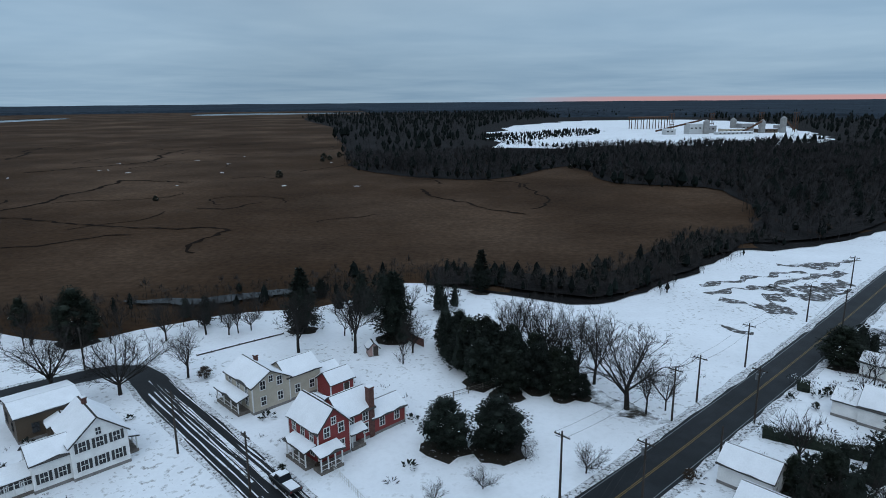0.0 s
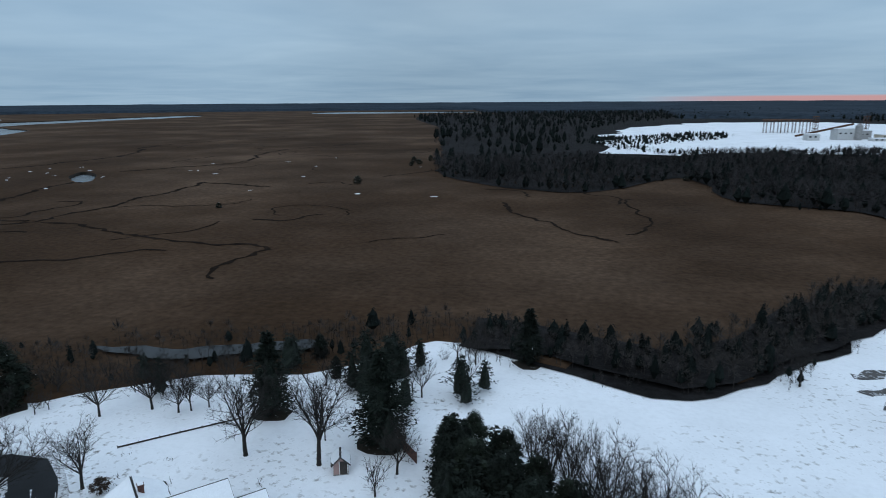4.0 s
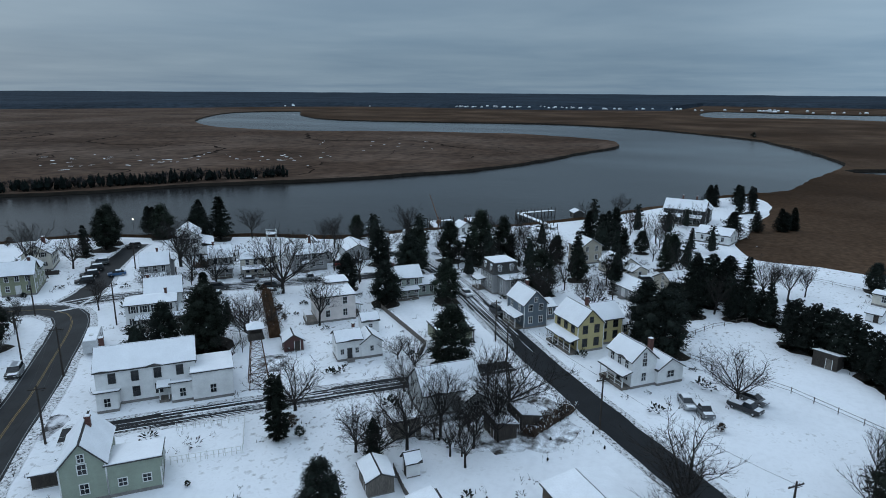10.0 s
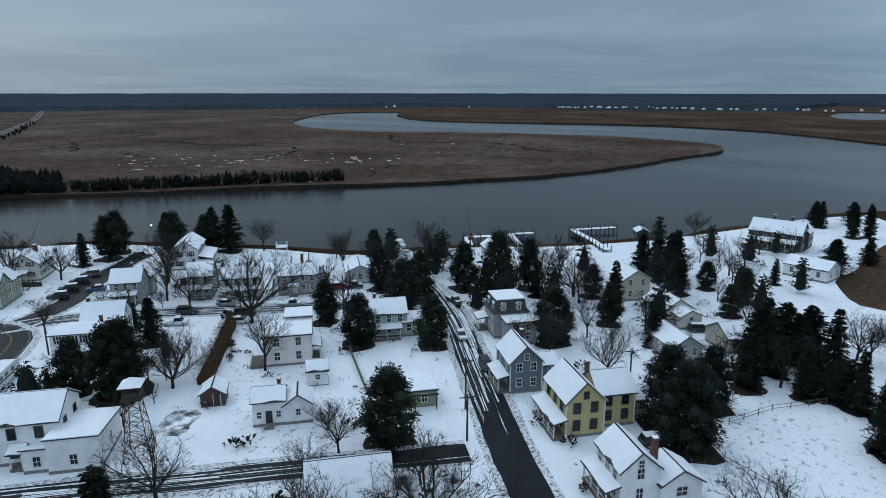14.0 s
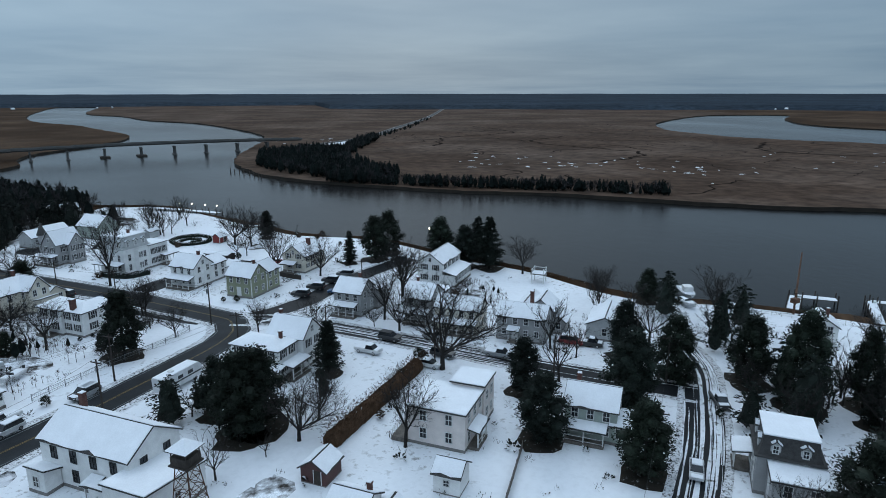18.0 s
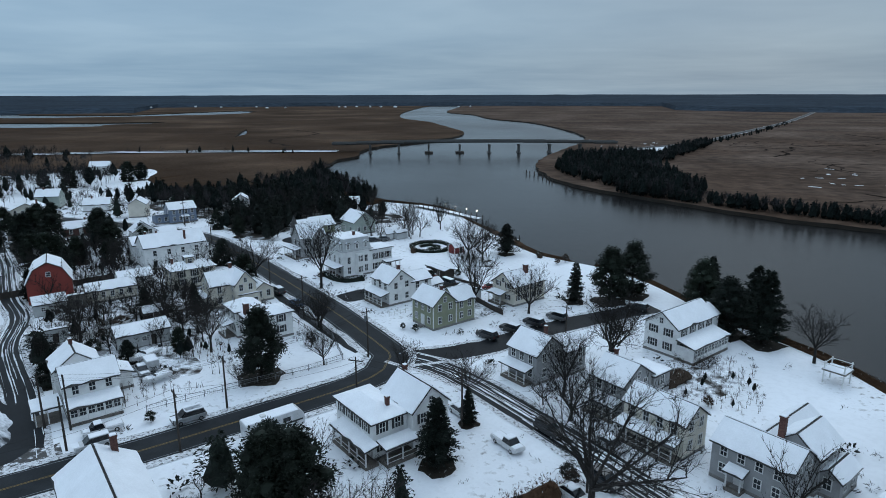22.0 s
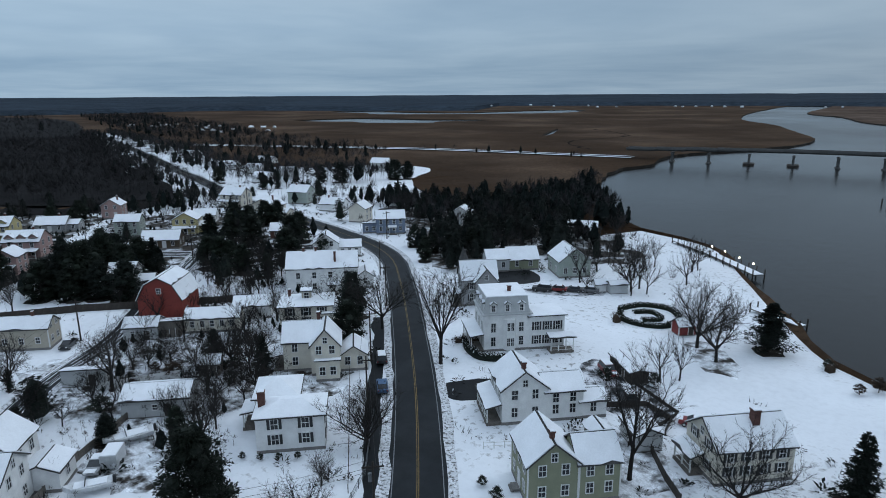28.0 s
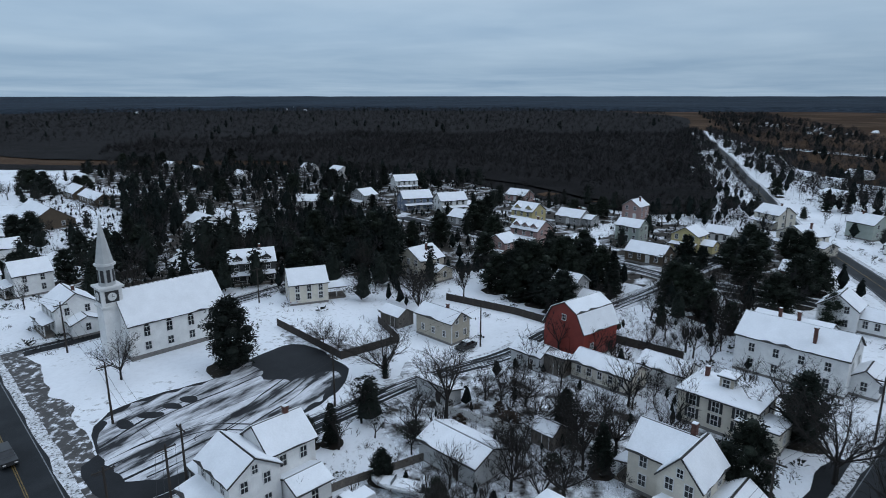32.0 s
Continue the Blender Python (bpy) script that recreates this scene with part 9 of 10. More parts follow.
for args in ((-16.0, 70.2, 134, "pickup", "black", 1), (-31.6, 16.4, 224, "suv", "black", 0), (-48.6, -4.4, 44, "suv", "white", 2), (-58.0, -12.6, 44, "suv", "silver", 2), (-92.6, 96.0, 20, "sedan", "silver", 2), (-91.0, 98.4, 24, "pickup", "grey", 2),
             (-98.1, 106.0, 60, "sedan", "grey", 2), (-94.4, 104.6, 60, "pickup", "black", 2), (-111.6, 87.2, 134, "suv", "black", 1), (-121.0, 55.2, 44, "suv", "black", 0), (-130.8, 44.2, 44, "sedan", "white", 2),
             (-165.6, 79.8, 44, "suv", "black", 1), (-116.7, -2.9, 130, "suv", "black", 0), (-126.0, 1.4, 130, "pickup", "silver", 1), (-112.6, 0.2, 130, "sedan", "white", 2), (-141.8, 2.2, 134, "suv", "red", 1), (-144.4, 4.4, 134, "pickup", "black", 1),
             (-148.4, 31.9, 60, "pickup", "black", 2), (-57.7, -12.7, 44, "suv", "black", 1), (-47.4, -8.2, 44, "pickup", "white", 2), (-97.7, -18.4, 130, "sedan", "white", 2), (-104.7, -10.4, 130, "pickup", "white", 1), (-110.5, -14.4, 130, "suv", "black", 0),
             (-118.7, -11.4, 130, "sedan", "silver", 1), (-100.5, -49.2, -38, "suv", "black", 1), (-105.1, -53.2, -38, "suv", "black", 1), (-109.9, -57.2, -38, "suv", "black", 1), (-114.9, -61.2, -38, "suv", "grey", 1), (-108.9, -47.6, -38, "sedan", "blue", 1),
             (-133.1, -68.8, -30, "suv", "black", 1), (-89.3, -83.6, -46, "suv", "black", 1), (-100.1, -81.3, 10, "sedan", "red", 2), (-49.3, -72.6, -46, "suv", "black", 1), (-56.7, -64.4, -46, "sedan", "blue", 0), (-56.7, -126.9, 20, "sedan", "red", 1), (-53.7, -124.8, 20, "suv", "black", 1),
             (-59.9, -128.4, 20, "sedan", "black", 1), (-63.3, -130.2, 20, "sedan", "grey", 1), (37.0, -4.6, 110, "suv", "black", 0), (29.7, -6.7, 20, "sedan", "white", 2), (2.7, -43.4, 134, "sedan", "black", 1),
             (61, -115.8, 44, "suv", "black", 1), (-21.9, -80.4, 44, "sedan", "black", 1), (-15.7, -85.2, 44, "sedan", "white", 2), (-174, 56, 60, "sedan", "white", 2), (-160, 84, 120, "suv", "black", 1), (-41.9, -27.2, 134, "sedan", "silver", 2), (84.7, -58.8, 30, "suv", "black", 1)):
    car(*args)


# ---- fences, walls and hedges ----
PICKET = Shape().box(0, 0, 0.5, 0.09, 0.03, 1.0).mesh("picket", trim_white)


def fence(name, label, pts, h, mat, kind="board", post=2.4):
    """A fence along a line: posts, and boards, rails or wire between them."""
    line = np.array(pts, float)
    f = thing(name, pose(*line[0], 0), label, "fence")
    o = Vector((*line[0], 0))
    for a, b in zip(line[:-1], line[1:]):
        d = Vector((*(b - a), 0))
        ln = d.length
        yaw = math.degrees(math.atan2(d.y, d.x))
        n = max(1, round(ln / post))
        for i in range(n + 1):
            q = Vector((*a, 0)) + d * i / n - o
            part("post", Shape().box(0, 0, h / 2 + 0.03, 0.10, 0.10, h + 0.1), mat, f, at=pose(q.x, q.y, 0, 0, 0, yaw))
            if i == n:
                continue
            m = q + d / n / 2
            w = ln / n - 0.1
            at = pose(m.x, m.y, 0, 0, 0, yaw)
            if kind == "board":
                part("panel", Shape().box(0, 0, h / 2, w, 0.04, h - 0.1), mat, f, at=at)
            else:
                part("rail", Shape().box(0, 0, h - 0.1, w, 0.05, 0.06), mat, f, at=at)
                part("rail", Shape().box(0, 0, h * 0.4, w, 0.05, 0.05), mat, f, at=at)
                if kind == "picket":
                    for k in range(max(2, int(w / 0.6))):
                        part("picket", PICKET, None, f, at=pose(m.x, m.y, 0, 0, 0, yaw) @ pose(-w / 2 + 0.2 + k * 0.6, -0.04, 0))
                elif kind == "wire":
                    net = Shape().box(0, 0, h * 0.7, w, 0.016, 0.016)
                    for k in range(9):
                        net.box(-w / 2 + (k + 0.5) * w / 9, 0, h / 2, 0.016, 0.016, h - 0.1)
                    part("wire_mesh", net, mat, f, at=at)
    return f


fence("chain_link_fence", "grey chain-link fence round the corner garden", [(-50.3, -14.4), (-60.9, -23.8), (-70.2, -31), (-74.9, -36.2), (-70.3, -45.8), (-61.3, -57.2)], 1.2, steel, "wire", 3)
fence("wire_fence", "low wire fence across the snowy garden", [(3.5, 93), (13.7, 99.3), (26, 105)], 1.2, wood_grey, "wire", 3)
fence("picket_fence", "white picket fence along the front garden", [(-10.8, 74.4), (-5.0, 66.0), (1, 62)], 1.0, trim_white, "picket")
fence("log_edging", "low line of logs half buried in snow", [(-43.7, 113.2), (-37.1, 118.7), (-29.6, 124.7)], 0.35, wood_dark, "board", 3)
fence("brick_wall", "long low brown garden wall topped with snow", [(-9.1, 128.2), (-4, 122), (0.5, 116.7)], 1.8, brick, "board", 3)
fence("white_fence", "white board fence round the side yard", [(-54.8, 27.2), (-61.2, 34.4), (-54, 40), (-48, 33)], 1.2, trim_white, "picket")
fence("board_fence", "dark board fence between two gardens", [(-58.4, 61.0), (-54.8, 64.2), (-50.9, 68.4)], 1.1, wood_grey, "board")
fence("board_fence", "grey board fence between two gardens", [(-92, 49), (-98, 48), (-113.7, 29.8)], 1.2, wood_grey, "board")
fence("rail_fence", "white rail fence along the back street", [(-104, 64), (-109, 59.6), (-118.6, 50.6)], 1.0, trim_white, "picket")
fence("rail_fence", "wooden rail fence along the sidewalk", [(-71.1, -42), (-57.3, -56.4), (-44.9, -69.2)], 1.1, wood_dark, "rail", 2.8)
fence("garden_wall", "dark brick garden wall with a cap of snow", [(-83, -93.8), (-89.3, -88.8), (-97.2, -83.2), (-94.3, -70.8)], 0.7, wood_dark, "board", 3)
fence("picket_fence", "white picket fence before the grey colonial house", [(-122.4, -3.6), (-128.6, 3.6), (-136.6, 4.6)], 1.0, trim_white, "picket")
fence("board_fence", "tall dark board fence round the empty lot", [(30.7, -40.8), (20.7, -54.8), (8.7, -66.8), (-3.3, -80.8)], 1.7, wood_dark, "board", 2.6)
fence("board_fence", "dark board fence beside the lane garden", [(15.5, -6.6), (7.0, -14.2), (-1.3, -21.5), (6.1, -31.2), (16.6, -26.6)], 1.6, wood_dark, "board", 2.6)
fence("white_fence", "tall white board fence behind the low garage", [(-20.4, -37.8), (-23.4, -43.0), (-26.6, -48.3)], 1.5, trim_white, "board", 2.4)
fence("board_fence", "low grey fence by the parked boats", [(-45.3, -16.8), (-37.9, -26.8), (-32.3, -36.8)], 1.2, wood_grey, "board")
fence("field_fence", "sparse wire fence across the snowy field", [(-112, 96), (-104, 112), (-94, 124)], 1.1, wood_grey, "rail", 4)
fence("field_fence", "wooden rail fence behind the field sheds", [(-123, 95), (-131, 100), (-138, 107)], 1.1, wood_grey, "rail", 3)
fence("field_fence", "sparse wire fence across the snowy clearing", [(-182, 120), (-172, 138), (-160, 160)], 1.0, wood_grey, "rail", 5)
fence("shore_fence", "plain white fence along the river wall", [(-189.6, 6), (-200, 18)], 1.0, trim_white, "rail", 2)


def hedge(name, label, pts, w, h, mat, snowy=0.0, seed=1):
    rnd = random.Random(seed)
    line = smooth_line(pts, 0.5)
    s = Shape()
    for x, y in line:
        for _ in range(70):
            p = Vector((x + rnd.uniform(-1, 1) * w / 2, y + rnd.uniform(-1, 1) * w / 2, h * rnd.random() ** 0.6))
            d = Vector((rnd.uniform(-0.5, 0.5), rnd.uniform(-0.5, 0.5), rnd.uniform(0.2, 1))).normalized()
            spray(s, p, d, rnd.uniform(0.25, 0.55), rnd.uniform(0.03, 0.07), 1 if rnd.random() < snowy and p.z > h * 0.75 else 0, rnd)
    c = Shape()
    steps = np.gradient(line, axis=0)
    steps /= np.linalg.norm(steps, axis=1)[:, None] + 1e-9
    c.loft([[(x - q * w * k * rnd.uniform(0.85, 1.1), y + p * w * k * rnd.uniform(0.85, 1.1), z * h) for k, z in ((-0.40, 0.0), (-0.42, 0.4), (-0.26, 0.74), (0.0, 0.86 * rnd.uniform(0.85, 1.05)), (0.26, 0.74), (0.42, 0.4), (0.40, 0.0))] for (x, y), (p, q) in zip(line, steps)])
    t = thing(name, pose(0, 0, 0), label, "hedge")
    part("foliage", s, [mat, snow_roof], t)
    part("inner_growth", c, mat, t)
    return t


reed_dry = material("dry_grass", (0.07, 0.042, 0.026), rough=0.9, scale=1, amount=0.4, fine=9, fine_amount=0.3, bump=0, spec=0.05)
hedge("hedge", "tall brown hedge of dry ornamental grass", [(-89.9, 18.2), (-98.8, 10.4), (-110.3, 0.2)], 2.8, 2.6, reed_dry, 0.01)
hedge("hedge", "clipped dark hedge capped with snow", [(51.2, 82), (54.6, 80), (58.6, 77.6), (62.4, 75.4)], 2.8, 1.8, needles_b, 0.5, 2)
hedge("hedge", "round clipped dark shrub capped with snow", [(64.6, 97.0), (66.2, 96.2)], 3.0, 1.9, needles_b, 0.5, 12)
hedge("hedge", "clipped dark hedge under the mansion windows", [(-67.5, -85.4), (-63.3, -83.4), (-59.7, -84.8), (-56.3, -88.2)], 1.4, 1.2, needles, 0.2, 3)
hedge("hedge", "low brushy growth along the river house drive", [(-123.3, -34.8), (-129.3, -31.4), (-134.3, -35.4)], 4.0, 1.6, shrub_mat, 0.1, 5)
hedge("hedge", "wild brush beneath the old garden trees", [(-74, 75), (-79, 77), (-84, 79)], 2.6, 1.0, shrub_mat, 0.3, 6)
hedge("hedge", "dry reeds along the shore behind the boat shed", [(-151.3, -63.3), (-161.3, -45.3), (-169.3, -22.8)], 1.4, 0.7, reed_dry, 0.02, 9)
for x, y, h_, k in ((-17.2, 73.4, 1.6, 0), (-12.6, 74.4, 1.2, 1), (-52.6, -11.6, 2.2, 0), (-47.0, -7.4, 2.0, 0), (-85.9, -51.2, 2.0, 0), (-83.1, -52.4, 1.6, 0), (-102.5, 9.8, 2.4, 1), (-105.9, 4, 3.0, 0), (-98.7, 14, 1.8, 1), (-112.1, -3.6, 2.8, 0), (-112.6, -2.4, 2.6, 1),
                    (-36.6, 31.2, 1.6, 1), (-45.2, 38.6, 1.0, 0), (-62.2, 42.2, 2.6, 1), (-60.4, 44.8, 2.2, 0), (68.0, 94.0, 2.0, 0), (63.4, 89.4, 1.6, 0), (-58.9, -41.8, 1.2, 0), (-57.1, -40.4, 1.2, 0), (-54.9, -39.2, 1.2, 0), (-60.7, -43.4, 1.2, 0),
                    (-96, 82.4, 1.6, 1), (-86, 101, 1.8, 1), (-80.1, -80.8, 2.4, 0), (-84.7, -87.2, 3.2, 0), (-91.3, -90.8, 2.6, 0), (-122.9, -94.8, 1.8, 0), (-118.1, -105.8, 2.2, 1), (-42, 42, 1.4, 1), (-113.1, -113.6, 2.2, 0), (-120.5, -108.3, 3.0, 1), (-135.3, -24.8, 2.2, 1), (-131.3, -20.8, 1.8, 1), (-25.3, -40.8, 2.8, 1), (-21.3, -46.8, 2.4, 1), (-27.3, -58.8, 2.4, 1), (-148, 38, 2.0, 0), (-145, 35, 1.8, 0)):
    bush(x, y, h_, k)


# ---- paved yards ----
def yard(name, label, corners, mat, z):
    s = Shape()
    line = wander(smooth_line(corners, 2.0, True), 0.9, 0.3)
    s.add([(a, b, z) for a, b in line], [tuple(t) for t in tess([[Vector((a, b, 0)) for a, b in line]])])
    return tagged(part(name, s, mat), label, "pavement", kind="structure")


needle_floor_shade = material("needle_floor_shade", (0.022, 0.018, 0.013), rough=0.95, scale=0.5, amount=0.4, fine=6, fine_amount=0.3, bump=0.3, second=(0.5, 0.51, 0.53), second_scale=1.2, second_lo=0.60, second_hi=0.70)
field_gravel = material("field_gravel", (0.075, 0.072, 0.070), rough=0.8, scale=0.4, amount=0.25, fine=3, fine_amount=0.2, bump=0.2, second=(0.62, 0.63, 0.66), second_scale=0.8, second_lo=0.52, second_hi=0.62)
lot_mat = material("lot_snow", (0.62, 0.63, 0.66), rough=0.75, scale=0.4, amount=0.15, fine=3, fine_amount=0.12, bump=0.3, second=(0.030, 0.031, 0.033), second_scale=0.35, second_lo=0.44, second_hi=0.58, stretch=(1, 1, 1))
yard("pavement_church", "church parking lot of dark wet asphalt under melting snow", [(-21, 10), (-14, 5.4), (-7.6, -2.4), (1.0, -6.6), (6.0, -12), (3.6, -16.4), (-1.8, -20.8), (-5.6, -23.6), (-12, -23), (-17.7, -20.6), (-26, -15), (-35, -10), (-38, -2.2), (-30, 6)], asphalt_dark, 0.046)
# melting snow drawn out along the driving direction of the church lot
LOT_AT = pose(-20, -8, 0, 0, 0, -30)
lot_inv = LOT_AT.inverted()


def lot_sheet(name, label, corners, mat, z):
    line = wander(smooth_line([(lambda p: (p.x, p.y))(lot_inv @ Vector((a, b, 0))) for a, b in corners], 0.8, True), 1.2, 0.5)
    s = Shape()
    s.add([(a, b, z) for a, b in line], [tuple(t) for t in tess([[Vector((a, b, 0)) for a, b in line]])])
    return tagged(part(name, s, mat, at=LOT_AT), label, "pavement", kind="structure")


lot_melt = material("lot_melt", (0.64, 0.65, 0.68), rough=0.75, scale=0.7, amount=0.2, fine=4, fine_amount=0.15, bump=0.3, second=(0.016, 0.0175, 0.020), second_scale=0.34, second_lo=0.44, second_hi=0.58, stretch=(0.24, 1, 1))
lot_sheet("pavement_melt", "melting snow streaked by wheels across the church lot", [(-21, 9), (-14, 4.6), (-8, -3), (-2, -6), (-8, -10), (-9.5, -14), (-6, -19.6), (-8, -22), (-16, -20), (-25, -14), (-33, -8), (-36, -1), (-30, 5.4)], lot_melt, 0.060)
verge = Shape()
ribbon(verge, smooth_line([(-45, -3), (-38, 3.5), (-29, 11.5), (-18, 21), (-6, 32), (2, 39)], 1.0), 3.6, -3.6, 0.036, 0, 1.6, 4.0)
tagged(part("pavement_verge", verge, field_gravel), "dark slush and packed snow between the lot and the street", "pavement", kind="structure")
wheel_track = Shape()
for k, line_ in enumerate(([(-36, 1), (-24, -8), (-14, -12), (-4, -16)], [(-35, -2), (-26, -9), (-16, -15), (-8, -18)], [(-33, 4), (-28, 0), (-24, -6), (-24, -13)], [(-30, 6), (-20, 2), (-10, -6), (-2, -12)])):
    for o in (-0.8, 0.8):
        ribbon(wheel_track, smooth_line(line_, 0.6), o + 0.13, o - 0.13, 0.066 + 0.002 * k, 0, 0.3, 7.0 * k + o)
tagged(part("pavement_tracks", wheel_track, asphalt_dark), "dark wheel tracks curving across the church lot", "pavement", kind="structure")
snow_patch = Shape()
for x, y in ((-22.5, 5.8), (-20.2, 3.4), (-17.6, 1.6), (-15.4, -0.4)):
    ring = wander([(x + 1.5 * math.cos(a + 0.8) + 0.6 * math.sin(a), y + 1.5 * math.sin(a + 0.8)) for a in np.linspace(0, 6.283, 15)[:-1]], 0.9, 0.3)
    snow_patch.add([(a, b, 0.075) for a, b in ring], [tuple(range(len(ring)))])
tagged(part("pavement_bays", snow_patch, asphalt_dark), "bare dark parking bays left by departed cars", "pavement", kind="structure")
road("road_chapel", [(-4, 42), (0, 38.5), (4.4, 34.6), (8.0, 30.6), (13, 25.7), (22, 16), (31.4, 6.6), (40.0, -0.8), (52, -12), (70, -32)], 4.6, asphalt_dark, "narrow lane past the church front streaked with snow", 0.8, streaks=3, z=0.022)

# dark discs under evergreens: needle litter plus crown shade put into the colour
litter_rs = random.Random(44)
under = Shape()
for x, y, r, kind in LITTER:
    n_ = 13
    ring = [(x + math.cos(6.283 * k / n_) * r * litter_rs.uniform(0.75, 1.2), y + math.sin(6.283 * k / n_) * r * litter_rs.uniform(0.75, 1.2), 0.022) for k in range(n_)]
    under.add(ring, [tuple(range(n_))])
tagged(part("needle_litter", under, needle_floor_shade), "dark brown needle litter, bare soil and painted shade beneath the evergreens", "litter", kind="stuff")
yard("pavement_corner", "dark wet asphalt apron at the church corner", [(-40, 0), (-33, 6), (-26, 2), (-30, -6), (-38, -6)], asphalt_dark, 0.056)
bare_patch = Shape()
for k, (line_, w) in enumerate((([(72.8, 158), (89.5, 164.5), (107, 171)], 1.0), ([(73.5, 146), (78.6, 139.2), (85.4, 137)], 1.2), ([(78.6, 140), (95, 150), (112.7, 159)], 2.6), ([(103, 176), (115.5, 177), (130, 182)], 1.6),
                               ([(64.5, 128), (66.6, 124.6), (69, 122.2)], 0.8), ([(92.7, 143.6), (100.3, 147.4), (110, 152)], 1.6), ([(71, 150.5), (80, 154), (92, 158)], 0.9), ([(88, 152), (100, 162), (118, 168)], 1.4))):
    ribbon(bare_patch, wander(smooth_line(line_, 1.0), 1.6, 0.25, k), w, -w, 0.02 + 0.003 * k, 0, 2.6 * w, 5.0 * k)
tagged(part("pavement_field", bare_patch, field_gravel), "streaks of bare wet gravel in the snowy field", "pavement", kind="structure")
walk_strip = Shape()
ribbon(walk_strip, smooth_line([(-77, -40), (-70, -47.5), (-58.2, -60.6), (-46, -75.4), (-34, -89)], 2.0), 1.2, -1.2, 0.03, 0, 0.7, 8.0)
tagged(part("pavement_walk", walk_strip, asphalt_dark), "dark wet walk and drive along the main street", "pavement", kind="structure")
yard("pavement_mansion", "dark drive between two houses", [(-75.3, -74.8), (-67.3, -67.8), (-63.3, -70.8), (-70.3, -78.8)], asphalt_dark, 0.02)
yard("pavement_garage", "dark parking court behind the Victorian house", [(-49.5, -131), (-38.3, -121.8), (-29.8, -129), (-41, -139.5)], asphalt_dark, 0.02)
yard("pavement_cars", "dark slushy ground under the parked cars", [(-49, -122), (-53, -127.5), (-64, -134), (-67, -130), (-57, -123)], lot_mat, 0.018)
yard("pavement_side", "snowy drive with wheel marks beside the main road", [(56, 74), (46, 72), (40, 66), (47, 62), (58, 68)], lot_mat, 0.02)
yard("pavement_lot", "wide paved lot across the main road", [(78, 112), (92, 126), (108, 116), (94, 104)], lot_mat, 0.022)
yard("pavement_store", "snow-streaked yard before the hall", [(-44, 2), (-40, 6), (-46, 12), (-52, 8)], lot_mat, 0.02)


# ---- leaf-strewn ground where the snow lies thin under brush and trees ----
leaf_snow = material("leaf_snow", (0.045, 0.038, 0.031), rough=0.95, scale=0.6, amount=0.35, fine=6, fine_amount=0.3, bump=0.4, second=(0.70, 0.72, 0.75), second_scale=0.30, second_lo=0.38, second_hi=0.54)


def leafy(name, label, corners, z):
    s = Shape()
    line = wander(smooth_line(corners, 1.2, True), 2.4, 0.35)
    s.add([(a, b, z) for a, b in line], [tuple(t) for t in tess([[Vector((a, b, 0)) for a, b in line]])])
    return tagged(part(name, s, leaf_snow), label, "ground cover", kind="structure")


lot_leaves = material("lot_leaves", (0.042, 0.036, 0.030), rough=0.95, scale=0.4, amount=0.35, fine=5, fine_amount=0.3, bump=0.4, second=(0.66, 0.68, 0.71), second_scale=0.16, second_lo=0.49, second_hi=0.62)
for name_, pts_ in (("leaf_ground_east", [(56, -36), (66, -26), (110, -20), (130, -4), (172, 4), (215, -20), (225, -58), (190, -78), (152, -98), (126, -112), (112, -96), (92, -82), (72, -74), (58, -56)]),
                    ("leaf_ground_rear", [(132, 14), (175, 2), (220, -18), (268, -10), (284, 40), (318, 150), (270, 170), (210, 120), (196, 92), (160, 60)]),
                    ("leaf_ground_south", [(24, -106), (44, -84), (66, -84), (96, -96), (122, -116), (100, -136), (100, -150), (70, -142), (44, -124)]),
                    ("leaf_ground_bend", [(-24, -127), (-12, -134), (0, -150), (20, -164), (50, -182), (44, -204), (0, -206), (-40, -188), (-62, -172), (-60, -158), (-34, -152), (-26, -140)]),
                    ("leaf_ground_pines", [(36, 48), (44, 8), (52, -28), (70, -30), (112, -18), (130, 6), (118, 26), (70, 20), (60, 32), (118, 48), (190, 84), (180, 106), (110, 66), (60, 52)])):
    leafy(name_, "brown leaves and dry brush through thin snow between the outlying houses", pts_, 0.006).data.materials[0] = lot_leaves
leafy("leaf_ground_lane", "brown leaves and brush through thin snow by the lane", [(-7, -31), (-1.2, -38), (-11, -44), (-23, -40), (-30, -33), (-24, -30)], 0.012)
leafy("leaf_ground_garden", "brown leaf litter under the back garden trees", [(-17, -54), (-26, -61), (-36, -57), (-37, -50), (-28, -47)], 0.014)
leafy("leaf_ground_church", "dark leaves and brush beside the church lot", [(16, -8), (6, -22), (0, -24), (3, -13)], 0.016)
leafy("leaf_ground_boats", "trodden dark ground around the laid-up boats", [(-40, -34), (-46, -36), (-52, -29), (-46, -25), (-38, -28)], 0.018)
leafy("leaf_ground_hall", "stony dark ground with thin snow behind the hall", [(-80, 21), (-83, 25), (-79, 29), (-76, 27)], 0.012)
leafy("leaf_ground_old_garden", "brown leaves through thin snow in the old garden", [(-68, 58), (-78, 54), (-90, 60), (-90, 70), (-78, 82), (-67, 72)], 0.014)
leafy("leaf_ground_river", "dark brush and leaves beside the river house", [(-133, -38), (-141, -42), (-143, -36), (-137, -28), (-131, -28)], 0.012)
leafy("leaf_ground_row", "brown leaf litter at the foot of the tree row", [(39, 86), (33, 94), (25, 104), (14, 114), (8, 120), (14, 104), (24, 95), (33, 86)], 0.012)
leafy("leaf_ground_barn", "dark leaf-strewn ground behind the barn gardens", [(-4, -52), (4, -56), (-2, -62), (-12, -58)], 0.016)

